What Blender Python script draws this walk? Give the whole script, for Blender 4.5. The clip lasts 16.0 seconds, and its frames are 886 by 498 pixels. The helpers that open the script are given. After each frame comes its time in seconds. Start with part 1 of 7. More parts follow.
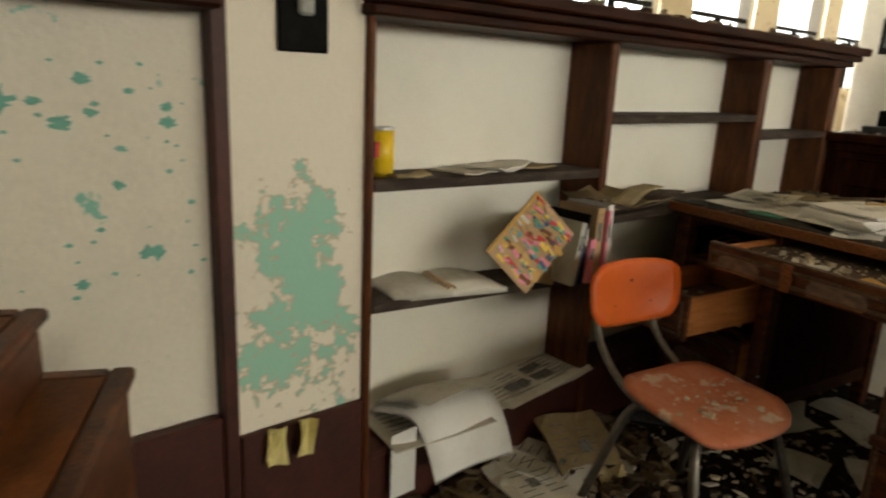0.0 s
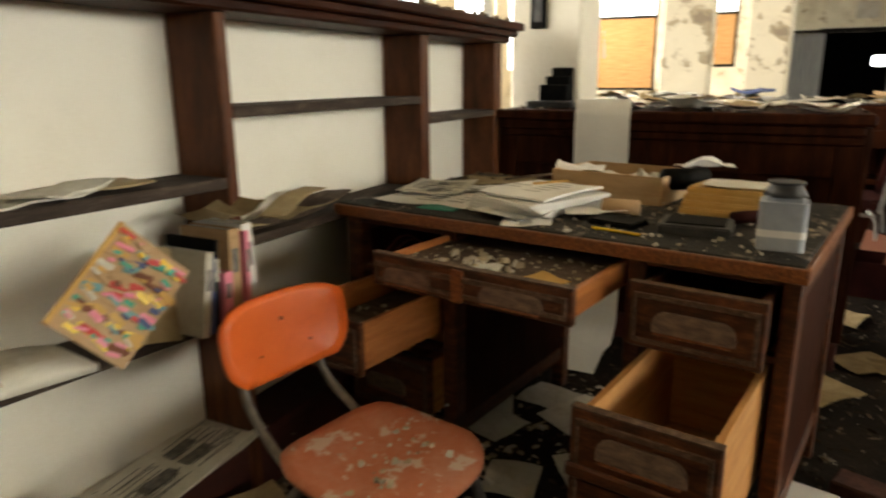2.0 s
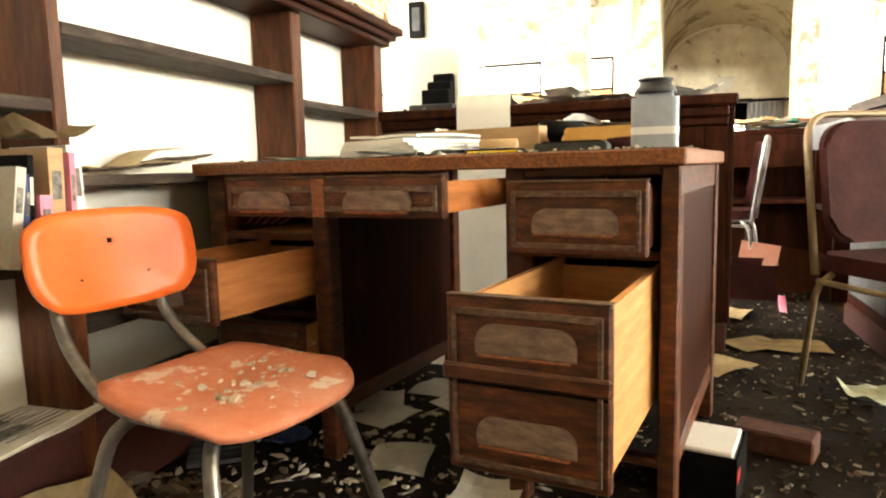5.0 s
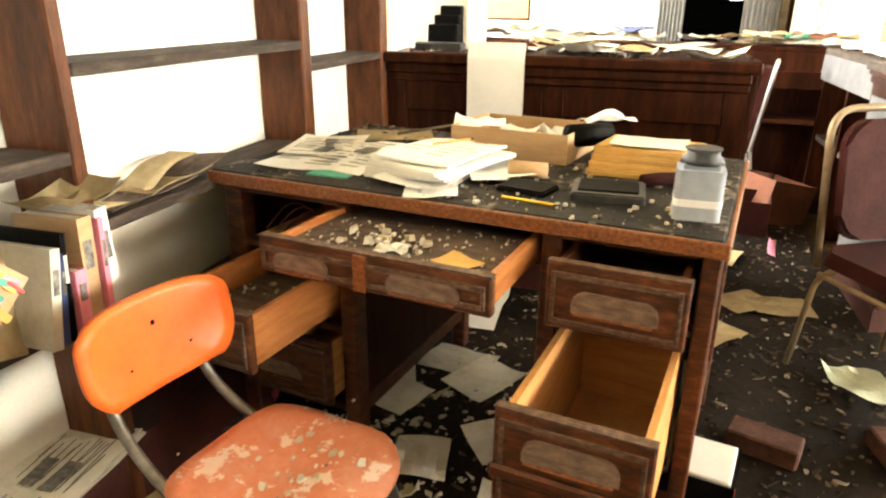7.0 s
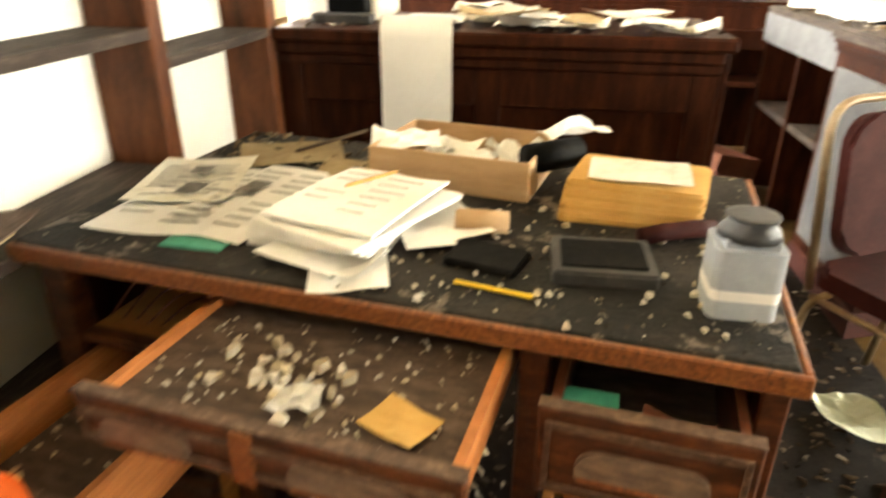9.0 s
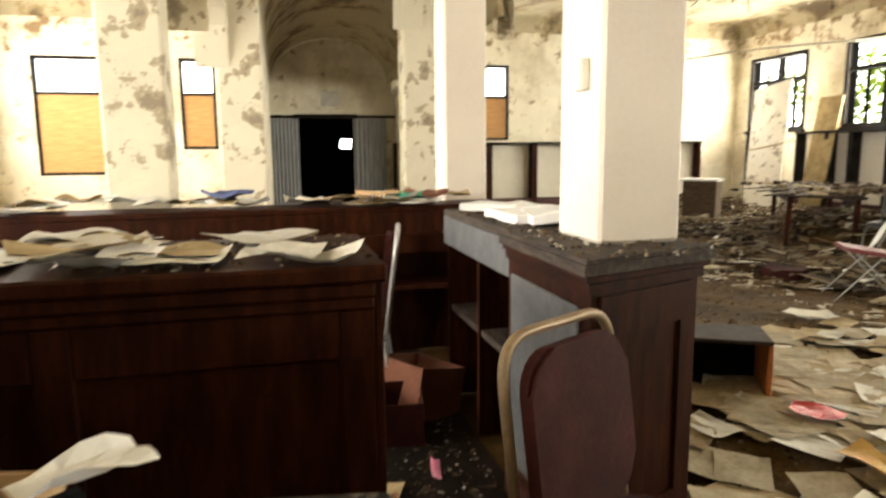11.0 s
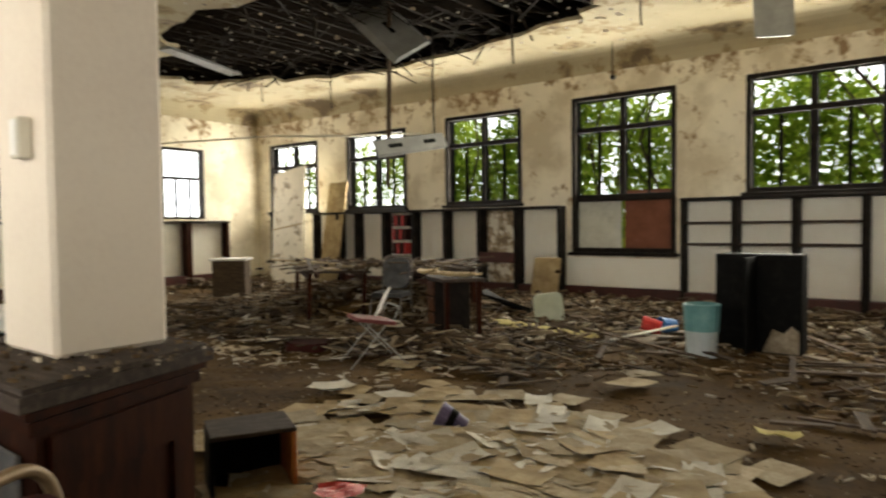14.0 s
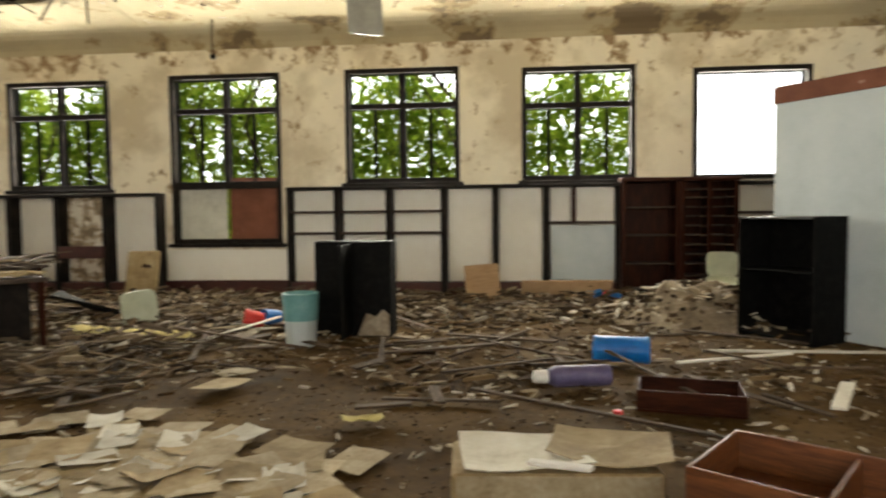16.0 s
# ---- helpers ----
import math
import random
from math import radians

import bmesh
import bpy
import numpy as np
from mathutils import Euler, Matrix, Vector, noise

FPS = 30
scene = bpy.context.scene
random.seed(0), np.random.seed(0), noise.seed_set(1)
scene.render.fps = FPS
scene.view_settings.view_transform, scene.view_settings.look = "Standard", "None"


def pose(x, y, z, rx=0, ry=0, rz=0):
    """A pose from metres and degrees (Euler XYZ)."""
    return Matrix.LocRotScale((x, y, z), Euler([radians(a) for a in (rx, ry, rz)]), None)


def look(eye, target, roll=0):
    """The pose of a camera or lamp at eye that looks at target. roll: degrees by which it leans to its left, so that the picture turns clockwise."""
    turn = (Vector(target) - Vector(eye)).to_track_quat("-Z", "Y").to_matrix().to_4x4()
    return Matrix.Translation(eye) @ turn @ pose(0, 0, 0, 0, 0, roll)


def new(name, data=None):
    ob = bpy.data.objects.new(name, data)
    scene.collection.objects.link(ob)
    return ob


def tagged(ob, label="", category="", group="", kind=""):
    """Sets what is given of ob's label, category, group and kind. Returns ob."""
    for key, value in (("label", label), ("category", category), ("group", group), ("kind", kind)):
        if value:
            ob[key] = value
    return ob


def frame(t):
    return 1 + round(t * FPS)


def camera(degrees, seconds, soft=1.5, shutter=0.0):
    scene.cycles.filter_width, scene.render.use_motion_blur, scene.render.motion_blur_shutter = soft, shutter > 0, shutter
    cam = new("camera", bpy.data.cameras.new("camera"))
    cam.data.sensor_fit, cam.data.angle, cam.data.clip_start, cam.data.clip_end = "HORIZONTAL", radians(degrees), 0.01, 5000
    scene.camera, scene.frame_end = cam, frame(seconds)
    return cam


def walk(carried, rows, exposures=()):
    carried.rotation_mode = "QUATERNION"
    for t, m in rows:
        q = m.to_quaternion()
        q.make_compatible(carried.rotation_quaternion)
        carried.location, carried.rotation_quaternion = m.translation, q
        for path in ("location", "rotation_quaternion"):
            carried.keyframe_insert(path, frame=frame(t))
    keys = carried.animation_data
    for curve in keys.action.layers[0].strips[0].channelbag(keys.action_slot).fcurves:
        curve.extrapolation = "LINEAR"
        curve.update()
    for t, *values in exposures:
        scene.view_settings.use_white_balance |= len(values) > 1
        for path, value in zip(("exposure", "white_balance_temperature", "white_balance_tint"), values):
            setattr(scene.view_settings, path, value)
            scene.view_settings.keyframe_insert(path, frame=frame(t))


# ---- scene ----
cam = camera(67.5, 16.0, soft=2.1, shutter=0.5)
PATH = [
    (0, (0.24, 0.548, 1.224), (1.484, 2.031, 0.72), 2.7),
    (0.5, (0.34, 0.571, 1.182), (1.729, 1.941, 0.741), 1.5),
    (1, (0.443, 0.636, 1.193), (1.924, 1.902, 0.737), 1.1),
    (1.5, (0.635, 0.64, 1.208), (2.198, 1.795, 0.734), 0.7),
    (2, (0.788, 0.652, 1.19), (2.512, 1.535, 0.693), -0.4),
    (2.5, (0.909, 0.66, 1.077), (2.739, 1.329, 0.627), -3.0),
    (3, (0.928, 0.638, 0.812), (2.827, 1.213, 0.563), -1.9),
    (3.5, (0.883, 0.608, 0.729), (2.766, 1.247, 0.515), -2.4),
    (4.3, (0.875, 0.6, 0.765), (2.76, 1.22, 0.545), -2.0),
    (5.2, (0.89, 0.618, 0.80), (2.758, 1.26, 0.54), -1.2),
    (6, (0.912, 0.656, 0.995), (2.747, 1.324, 0.564), -0.5),
    (6.5, (0.922, 0.701, 1.206), (2.735, 1.301, 0.612), 0.0),
    (7, (0.945, 0.77, 1.245), (2.744, 1.302, 0.552), 0.5),
    (7.5, (1.042, 0.844, 1.254), (2.739, 1.498, 0.422), -1.6),
    (8, (1.248, 0.887, 1.268), (2.881, 1.613, 0.371), -2.3),
    (8.5, (1.369, 0.917, 1.268), (3.045, 1.581, 0.401), -0.6),
    (9, (1.494, 0.946, 1.314), (3.291, 1.212, 0.476), 0.4),
    (10.25, (1.84, 0.66, 1.335), (3.74, 0.43, 0.84), -0.6),
    (11.5, (2.231, 0.557, 1.323), (4.095, -0.149, 1.164), -1.7),
    (12, (2.226, 0.448, 1.334), (3.93, -0.594, 1.221), -2.6),
    (12.5, (2.244, 0.405, 1.356), (3.801, -0.847, 1.263), -1.8),
    (13, (2.284, 0.374, 1.35), (3.755, -0.978, 1.259), -2.3),
    (13.5, (2.315, 0.345, 1.347), (3.679, -1.116, 1.27), -1.6),
    (14, (2.339, 0.313, 1.339), (3.56, -1.27, 1.266), -0.7),
    (14.5, (2.331, 0.265, 1.317), (3.254, -1.504, 1.187), -0.8),
    (15, (2.327, 0.112, 1.283), (2.95, -1.782, 1.12), -0.6),
    (15.5, (2.32, -0.05, 1.286), (2.788, -1.99, 1.161), -0.5),
    (16, (2.265, -0.173, 1.29), (2.469, -2.16, 1.181), -0.6),
]
EXPOSURES = [(0, -0.65), (1.5, -0.5), (2.5, 0.1), (3.5, 0.85), (6, 1.6), (7, 1.75), (8, 1.85), (9, 1.45), (11.5, -0.4), (13, -1.0), (14.5, -1.05), (16, -0.65)]
walk(cam, [(t, look(eye, target, roll)) for t, eye, target, roll in PATH], EXPOSURES)

# ---- world and light ----
world = bpy.data.worlds.new("sky")
scene.world = world
world.use_nodes = True
wn = world.node_tree
sky = wn.nodes.new("ShaderNodeTexSky")
sky.sky_type = "NISHITA"
sky.sun_disc = False
sky.sun_elevation = radians(48)
sky.sun_rotation = radians(200)
wn.links.new(sky.outputs[0], wn.nodes["Background"].inputs[0])
wn.nodes["Background"].inputs[1].default_value = 0.15

sun = new("sun", bpy.data.lights.new("sun", "SUN"))
sun.data.energy, sun.data.angle, sun.data.color = 5.0, radians(0.6), (1.0, 0.95, 0.86)
sun.matrix_world = look((5, -30, 30), (9, -10, 2))

SOUTH, EAST, NORTH, WEST, TOP = -10.7, 17.0, 6.0, -11.0, 4.32


def daylight(name, x, y, z, w, h, rz, watts, color=(1.0, 0.96, 0.88)):
    """Sky light that falls in through one opening."""
    lamp = new(name, bpy.data.lights.new(name, "AREA"))
    lamp.data.shape, lamp.data.size, lamp.data.size_y = "RECTANGLE", w, h
    lamp.data.energy, lamp.data.color = watts, color
    lamp.matrix_world = pose(x, y, z, 90, 0, rz)
    return lamp


# window openings of the south wall: x of each one's middle, sill and head
SOUTH_WINDOWS = [(15.57, 1.72, 3.43, 1.80), (12.73, 1.72, 3.46, 1.82), (9.82, 1.74, 3.54, 1.81), (6.91, 0.82, 3.58, 1.87), (3.98, 1.78, 3.585, 1.83), (1.22, 1.78, 3.53, 1.73), (-1.36, 1.76, 3.45, 1.72)]
for wx, sill, head, ww in SOUTH_WINDOWS:
    daylight("south_daylight", wx, SOUTH - 0.05, (1.75 + head) / 2, 1.6, 1.6, 0, 335, (1.0, 0.95, 0.79))
NORTH_WINDOWS = [-3.2, -0.6, 2.0, 4.9, 7.5, 10.1, 12.7, 15.2]
for wx in NORTH_WINDOWS:
    daylight("north_daylight", wx, NORTH + 0.05, 2.5, 1.7, 2.2, 180, 250, (1.0, 0.95, 0.80))
EAST_WINDOWS = [(-8.55, 1.55, 1.1), (-4.1, 1.55, 1.1), (4.35, 0.9, 1.75), (2.15, 1.4, 0.7)]
for wy, sill, w in EAST_WINDOWS:
    daylight("east_daylight", EAST + 0.05, wy, 2.5, w, 1.6, 90, 170 if wy < 0 else 70)


# ---- materials ----
def material(name, colors, scale=6.0, rough=0.7, metal=0.0, bump=0.25, fine=60.0, spec=0.4, stretch=(1, 1, 1), wear=None, wear_at=0.62, wear_scale=9.0, per_object=0.0):
    """Grain and stains at two scales; wear: a second colour that breaks through in patches."""
    m = bpy.data.materials.new(name)
    m.use_nodes = True
    n, l = m.node_tree.nodes, m.node_tree.links
    b = n["Principled BSDF"]
    b.inputs["Roughness"].default_value, b.inputs["Metallic"].default_value = rough, metal
    b.inputs["Specular IOR Level"].default_value = spec
    co = n.new("ShaderNodeTexCoord")
    mp = n.new("ShaderNodeMapping")
    mp.inputs["Scale"].default_value = stretch
    l.new(co.outputs["Object"], mp.inputs[0])
    big, small = n.new("ShaderNodeTexNoise"), n.new("ShaderNodeTexNoise")
    for node, s, d in ((big, scale, 6), (small, fine, 4)):
        node.inputs["Scale"].default_value, node.inputs["Detail"].default_value = s, d
        node.inputs["Roughness"].default_value = 0.65
        l.new(mp.outputs[0], node.inputs["Vector"])
    mix = n.new("ShaderNodeMath")
    mix.operation = "MULTIPLY_ADD"
    l.new(small.outputs["Fac"], mix.inputs[0])
    mix.inputs[1].default_value = 0.35
    l.new(big.outputs["Fac"], mix.inputs[2])
    ramp = n.new("ShaderNodeValToRGB")
    els = ramp.color_ramp.elements
    els[0].position, els[1].position = 0.42, 0.92
    els[0].color, els[1].color = (*colors[0], 1), (*colors[-1], 1)
    for k, c in enumerate(colors[1:-1]):
        e = els.new(0.42 + 0.5 * (k + 1) / (len(colors) - 1))
        e.color = (*c, 1)
    l.new(mix.outputs[0], ramp.inputs[0])
    out = ramp.outputs[0]
    height = small.outputs["Fac"]
    if wear:
        w = n.new("ShaderNodeTexNoise")
        w.inputs["Scale"].default_value, w.inputs["Detail"].default_value, w.inputs["Roughness"].default_value = wear_scale, 8, 0.7
        l.new(co.outputs["Object"], w.inputs["Vector"])
        edge = n.new("ShaderNodeValToRGB")
        edge.color_ramp.elements[0].position, edge.color_ramp.elements[1].position = wear_at, wear_at + 0.025
        l.new(w.outputs["Fac"], edge.inputs[0])
        last = out
        for c in [wear] if not isinstance(wear[0], tuple) else wear:
            mx = n.new("ShaderNodeMixRGB")
            l.new(edge.outputs[0], mx.inputs[0])
            l.new(last, mx.inputs[1])
            mx.inputs[2].default_value = (*c, 1)
            last = mx.outputs[0]
        out = last
        sub = n.new("ShaderNodeMath")
        sub.operation = "MULTIPLY_ADD"
        l.new(edge.outputs[0], sub.inputs[0])
        sub.inputs[1].default_value = -0.6
        l.new(small.outputs["Fac"], sub.inputs[2])
        height = sub.outputs[0]
    if per_object:
        info, hsv = n.new("ShaderNodeObjectInfo"), n.new("ShaderNodeHueSaturation")
        rng = n.new("ShaderNodeMapRange")
        rng.inputs[3].default_value, rng.inputs[4].default_value = 1 - per_object, 1 + per_object * 0.5
        l.new(info.outputs["Random"], rng.inputs[0])
        l.new(rng.outputs[0], hsv.inputs["Value"])
        l.new(out, hsv.inputs["Color"])
        out = hsv.outputs[0]
    l.new(out, b.inputs["Base Color"])
    bp = n.new("ShaderNodeBump")
    bp.inputs["Strength"].default_value, bp.inputs["Distance"].default_value = bump, 0.01
    l.new(height, bp.inputs["Height"])
    l.new(bp.outputs[0], b.inputs["Normal"])
    return m


def peeling(name, top, under, deep, at=0.55, scale=2.2, low=None, rough=0.8, blotch=None, patch=None):
    """Old paint that has flaked: a top coat, an older coat, bare plaster."""
    m = material(name, [tuple(v * 0.86 for v in top), top, tuple(min(1, v * 1.06) for v in top)], 1.6, rough, bump=0.15)
    n, l = m.node_tree.nodes, m.node_tree.links
    b = n["Principled BSDF"]
    last = b.inputs["Base Color"].links[0].from_socket
    co = n["Texture Coordinate"]
    w = n.new("ShaderNodeTexNoise")
    w.inputs["Scale"].default_value, w.inputs["Detail"].default_value, w.inputs["Roughness"].default_value = scale, 9, 0.68
    l.new(co.outputs["Object"], w.inputs["Vector"])
    fac = w.outputs["Fac"]
    if low:
        z0, z1, gain = low
        sep, rng, addn = n.new("ShaderNodeSeparateXYZ"), n.new("ShaderNodeMapRange"), n.new("ShaderNodeMath")
        l.new(co.outputs["Object"], sep.inputs[0])
        l.new(sep.outputs["Z"], rng.inputs[0])
        rng.inputs[1].default_value, rng.inputs[2].default_value, rng.inputs[3].default_value, rng.inputs[4].default_value = z0, z1, 0, gain
        l.new(rng.outputs[0], addn.inputs[0])
        l.new(fac, addn.inputs[1])
        fac = addn.outputs[0]
    if patch:
        # the flaked part keeps to one ragged oblong: middle and half size in x and z
        px, pz, hx, hz = patch
        sep2 = n.new("ShaderNodeSeparateXYZ")
        l.new(co.outputs["Object"], sep2.inputs[0])
        dist = []
        for axis, mid, half in (("X", px, hx), ("Z", pz, hz)):
            off, absn = n.new("ShaderNodeMath"), n.new("ShaderNodeMath")
            off.operation, absn.operation = "MULTIPLY_ADD", "ABSOLUTE"
            off.inputs[1].default_value, off.inputs[2].default_value = 1 / half, -mid / half
            l.new(sep2.outputs[axis], off.inputs[0])
            l.new(off.outputs[0], absn.inputs[0])
            dist.append(absn.outputs[0])
        far, rng2, add2 = n.new("ShaderNodeMath"), n.new("ShaderNodeMapRange"), n.new("ShaderNodeMath")
        far.operation = "MAXIMUM"
        l.new(dist[0], far.inputs[0])
        l.new(dist[1], far.inputs[1])
        l.new(far.outputs[0], rng2.inputs[0])
        rng2.inputs[1].default_value, rng2.inputs[2].default_value, rng2.inputs[3].default_value, rng2.inputs[4].default_value = 0.2, 1.3, 0.15, -0.2
        l.new(rng2.outputs[0], add2.inputs[0])
        l.new(fac, add2.inputs[1])
        fac = add2.outputs[0]
    if blotch:
        # broad stains where damp has greyed the coat
        st, se, sm = n.new("ShaderNodeTexNoise"), n.new("ShaderNodeValToRGB"), n.new("ShaderNodeMixRGB")
        st.inputs["Scale"].default_value, st.inputs["Detail"].default_value, st.inputs["Roughness"].default_value = 0.75, 8, 0.62
        l.new(co.outputs["Object"], st.inputs["Vector"])
        se.color_ramp.elements[0].position, se.color_ramp.elements[1].position = 0.47, 0.60
        l.new(st.outputs["Fac"], se.inputs[0])
        l.new(se.outputs[0], sm.inputs[0])
        l.new(last, sm.inputs[1])
        sm.inputs[2].default_value = (*blotch, 1)
        last = sm.outputs[0]
    for pos, col in ((at - 0.022, deep), (at, under)) if patch else ((at, under), (at + 0.055, deep)):
        ed = n.new("ShaderNodeValToRGB")
        ed.color_ramp.elements[0].position, ed.color_ramp.elements[1].position = pos, pos + 0.012
        l.new(fac, ed.inputs[0])
        mx = n.new("ShaderNodeMixRGB")
        l.new(ed.outputs[0], mx.inputs[0])
        l.new(last, mx.inputs[1])
        mx.inputs[2].default_value = (*col, 1)
        last = mx.outputs[0]
    l.new(last, b.inputs["Base Color"])
    return m


M_CREAM = material("cream_plaster", [(0.62, 0.58, 0.48), (0.74, 0.70, 0.60), (0.80, 0.77, 0.68)], 1.3, 0.85, bump=0.12)
M_SHELF_BACK = material("cream_board", [(0.70, 0.66, 0.57), (0.80, 0.77, 0.69), (0.84, 0.82, 0.75)], 1.1, 0.7, bump=0.06, fine=120)
M_WALL = peeling("peeling_wall", (0.78, 0.72, 0.58), (0.50, 0.41, 0.28), (0.27, 0.18, 0.10), 0.60, 3.8, low=(3.3, 4.3, 0.165), blotch=(0.56, 0.49, 0.36))
# near-black colour carries the shade of the roof space above the hole
M_ROOFWOOD = material("shade_dark_roof_wood", [(0.004, 0.003, 0.002), (0.012, 0.008, 0.005), (0.04, 0.027, 0.016)], 4.0, 0.9, bump=0.3, stretch=(2, 10, 10), spec=0.1)
M_DRAWER_BROWN = material("brown_drawer_wood", [(0.05, 0.016, 0.005), (0.12, 0.038, 0.011), (0.22, 0.08, 0.025)], 4.0, 0.5, bump=0.15, fine=40, stretch=(1.5, 1.5, 12))
M_CEIL = peeling("peeling_ceiling", (0.43, 0.365, 0.235), (0.30, 0.23, 0.125), (0.16, 0.115, 0.065), 0.53, 1.1)
M_PILASTER = peeling("peeling_green_pilaster", (0.74, 0.68, 0.58), (0.31, 0.55, 0.44), (0.50, 0.38, 0.27), 0.55, 15.0, patch=(0.935, 0.70, 0.19, 0.36))
M_NICHE = peeling("spotted_wall", (0.66, 0.61, 0.52), (0.22, 0.44, 0.36), (0.18, 0.38, 0.31), 0.635, 6.0)
M_PEELBAY = peeling("peeling_shelf_back", (0.76, 0.72, 0.62), (0.42, 0.33, 0.22), (0.22, 0.17, 0.11), 0.465, 3.4)
M_COLUMN = material("pink_cream_paint", [(0.66, 0.57, 0.49), (0.74, 0.66, 0.57), (0.77, 0.69, 0.60)], 0.8, 0.65, bump=0.05)
M_COLUMN_OLD = peeling("peeling_column", (0.68, 0.62, 0.49), (0.38, 0.31, 0.21), (0.27, 0.22, 0.16), 0.555, 3.6)
M_CASEWOOD = material("brown_bookcase_wood", [(0.024, 0.0072, 0.0025), (0.09, 0.028, 0.009), (0.18, 0.062, 0.020)], 3.0, 0.45, bump=0.15, fine=40, stretch=(7, 7, 1.2), spec=0.2)
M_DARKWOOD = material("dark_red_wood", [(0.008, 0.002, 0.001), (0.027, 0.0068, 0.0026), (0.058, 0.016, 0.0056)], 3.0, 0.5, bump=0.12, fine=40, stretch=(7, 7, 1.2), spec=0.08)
M_DARKWOOD_H = material("dark_red_wood_lengthwise", [(0.008, 0.002, 0.001), (0.027, 0.0068, 0.0026), (0.058, 0.016, 0.0056)], 3.0, 0.5, bump=0.12, fine=40, stretch=(1.2, 7, 7), spec=0.08)
M_SHELFWOOD = material("dusty_shelf_wood", [(0.012, 0.007, 0.005), (0.035, 0.022, 0.016), (0.095, 0.072, 0.055)], 5.0, 0.8, bump=0.2, fine=50, stretch=(1.5, 8, 8))
M_BASE = material("oxblood_base_paint", [(0.022, 0.004, 0.0025), (0.05, 0.010, 0.006), (0.075, 0.017, 0.010)], 4.0, 0.55, bump=0.15)
M_DESKWOOD = material("worn_desk_wood", [(0.014, 0.0042, 0.0018), (0.072, 0.021, 0.007), (0.19, 0.062, 0.020)], 5.0, 0.40, bump=0.25, fine=50, stretch=(2.5, 2.5, 10), wear=((0.20, 0.085, 0.035)), wear_at=0.66, wear_scale=16, spec=0.3)
M_DUSTYEDGE = material("dusty_worn_edge", [(0.03, 0.016, 0.010), (0.09, 0.05, 0.032), (0.22, 0.14, 0.09)], 9.0, 0.6, bump=0.2, fine=70, stretch=(6, 6, 12))
M_DESKEDGE = material("orange_oak_edge", [(0.045, 0.013, 0.004), (0.20, 0.062, 0.016), (0.36, 0.14, 0.04)], 9.0, 0.4, bump=0.25, fine=90, stretch=(14, 4, 14), wear=(0.035, 0.012, 0.006), wear_at=0.69, wear_scale=14)
M_DESKTOP = material("sooty_desk_top", [(0.003, 0.0028, 0.0026), (0.010, 0.009, 0.008), (0.045, 0.036, 0.03)], 3.0, 0.7, bump=0.3, fine=70, wear=(0.15, 0.125, 0.105), wear_at=0.585, wear_scale=7, spec=0.2)
M_DUSTWOOD = material("dusty_drawer_floor", [(0.026, 0.015, 0.010), (0.07, 0.043, 0.030), (0.15, 0.105, 0.08)], 6.0, 0.8, bump=0.25, fine=60, stretch=(3, 8, 8))
M_PINE = material("bare_drawer_pine", [(0.42, 0.18, 0.05), (0.60, 0.285, 0.09), (0.70, 0.38, 0.14)], 4.0, 0.6, bump=0.12, fine=40, stretch=(1.5, 1.5, 14), per_object=0.15)
M_DRAWER_ORANGE = material("orange_drawer_side", [(0.28, 0.085, 0.02), (0.44, 0.155, 0.04), (0.56, 0.225, 0.07)], 4.0, 0.5, bump=0.1, fine=40, stretch=(1.5, 1.5, 12))
M_PULL = material("worn_drawer_pull", [(0.07, 0.045, 0.034), (0.17, 0.115, 0.085), (0.30, 0.20, 0.14)], 9.0, 0.45, bump=0.2, fine=60, stretch=(3, 8, 8))
M_ORANGE = material("orange_plastic", [(0.62, 0.10, 0.014), (0.74, 0.135, 0.02), (0.78, 0.16, 0.03)], 5.0, 0.4, bump=0.05)
M_SEAT = material("dusty_orange_plastic", [(0.50, 0.14, 0.06), (0.56, 0.19, 0.10), (0.60, 0.28, 0.19)], 8.0, 0.7, bump=0.3, wear=(0.66, 0.50, 0.42), wear_at=0.56, wear_scale=12)
M_STEEL = material("dull_chair_steel", [(0.10, 0.085, 0.075), (0.20, 0.18, 0.16), (0.28, 0.26, 0.23)], 12.0, 0.42, 0.8, bump=0.15)
M_TAN = material("tan_chair_frame", [(0.16, 0.105, 0.06), (0.25, 0.175, 0.10), (0.34, 0.25, 0.16)], 9.0, 0.45, 0.3, bump=0.12)
M_CHROME = material("pale_chair_frame", [(0.50, 0.50, 0.49), (0.62, 0.62, 0.61), (0.7, 0.7, 0.7)], 9.0, 0.3, 0.6, bump=0.08)
M_MAROON = material("maroon_vinyl", [(0.016, 0.003, 0.003), (0.034, 0.006, 0.005), (0.06, 0.013, 0.011)], 5.0, 0.75, bump=0.15, spec=0.15)
M_PAPER = material("old_paper", [(0.50, 0.46, 0.38), (0.66, 0.63, 0.55), (0.74, 0.72, 0.66)], 5.0, 0.85, bump=0.15, fine=40, per_object=0.22)
M_PAPER_TAN = material("stained_paper", [(0.20, 0.135, 0.065), (0.34, 0.255, 0.135), (0.50, 0.40, 0.24)], 4.0, 0.85, bump=0.2, fine=40, per_object=0.25)
M_SHEET = material("dirty_sheet", [(0.25, 0.19, 0.105), (0.40, 0.325, 0.21), (0.54, 0.465, 0.335)], 5.0, 0.85, bump=0.15, fine=40, per_object=0.3)
M_WHITE = material("white_paper", [(0.72, 0.71, 0.69), (0.80, 0.79, 0.77), (0.84, 0.83, 0.82)], 5.0, 0.8, bump=0.06, per_object=0.08)
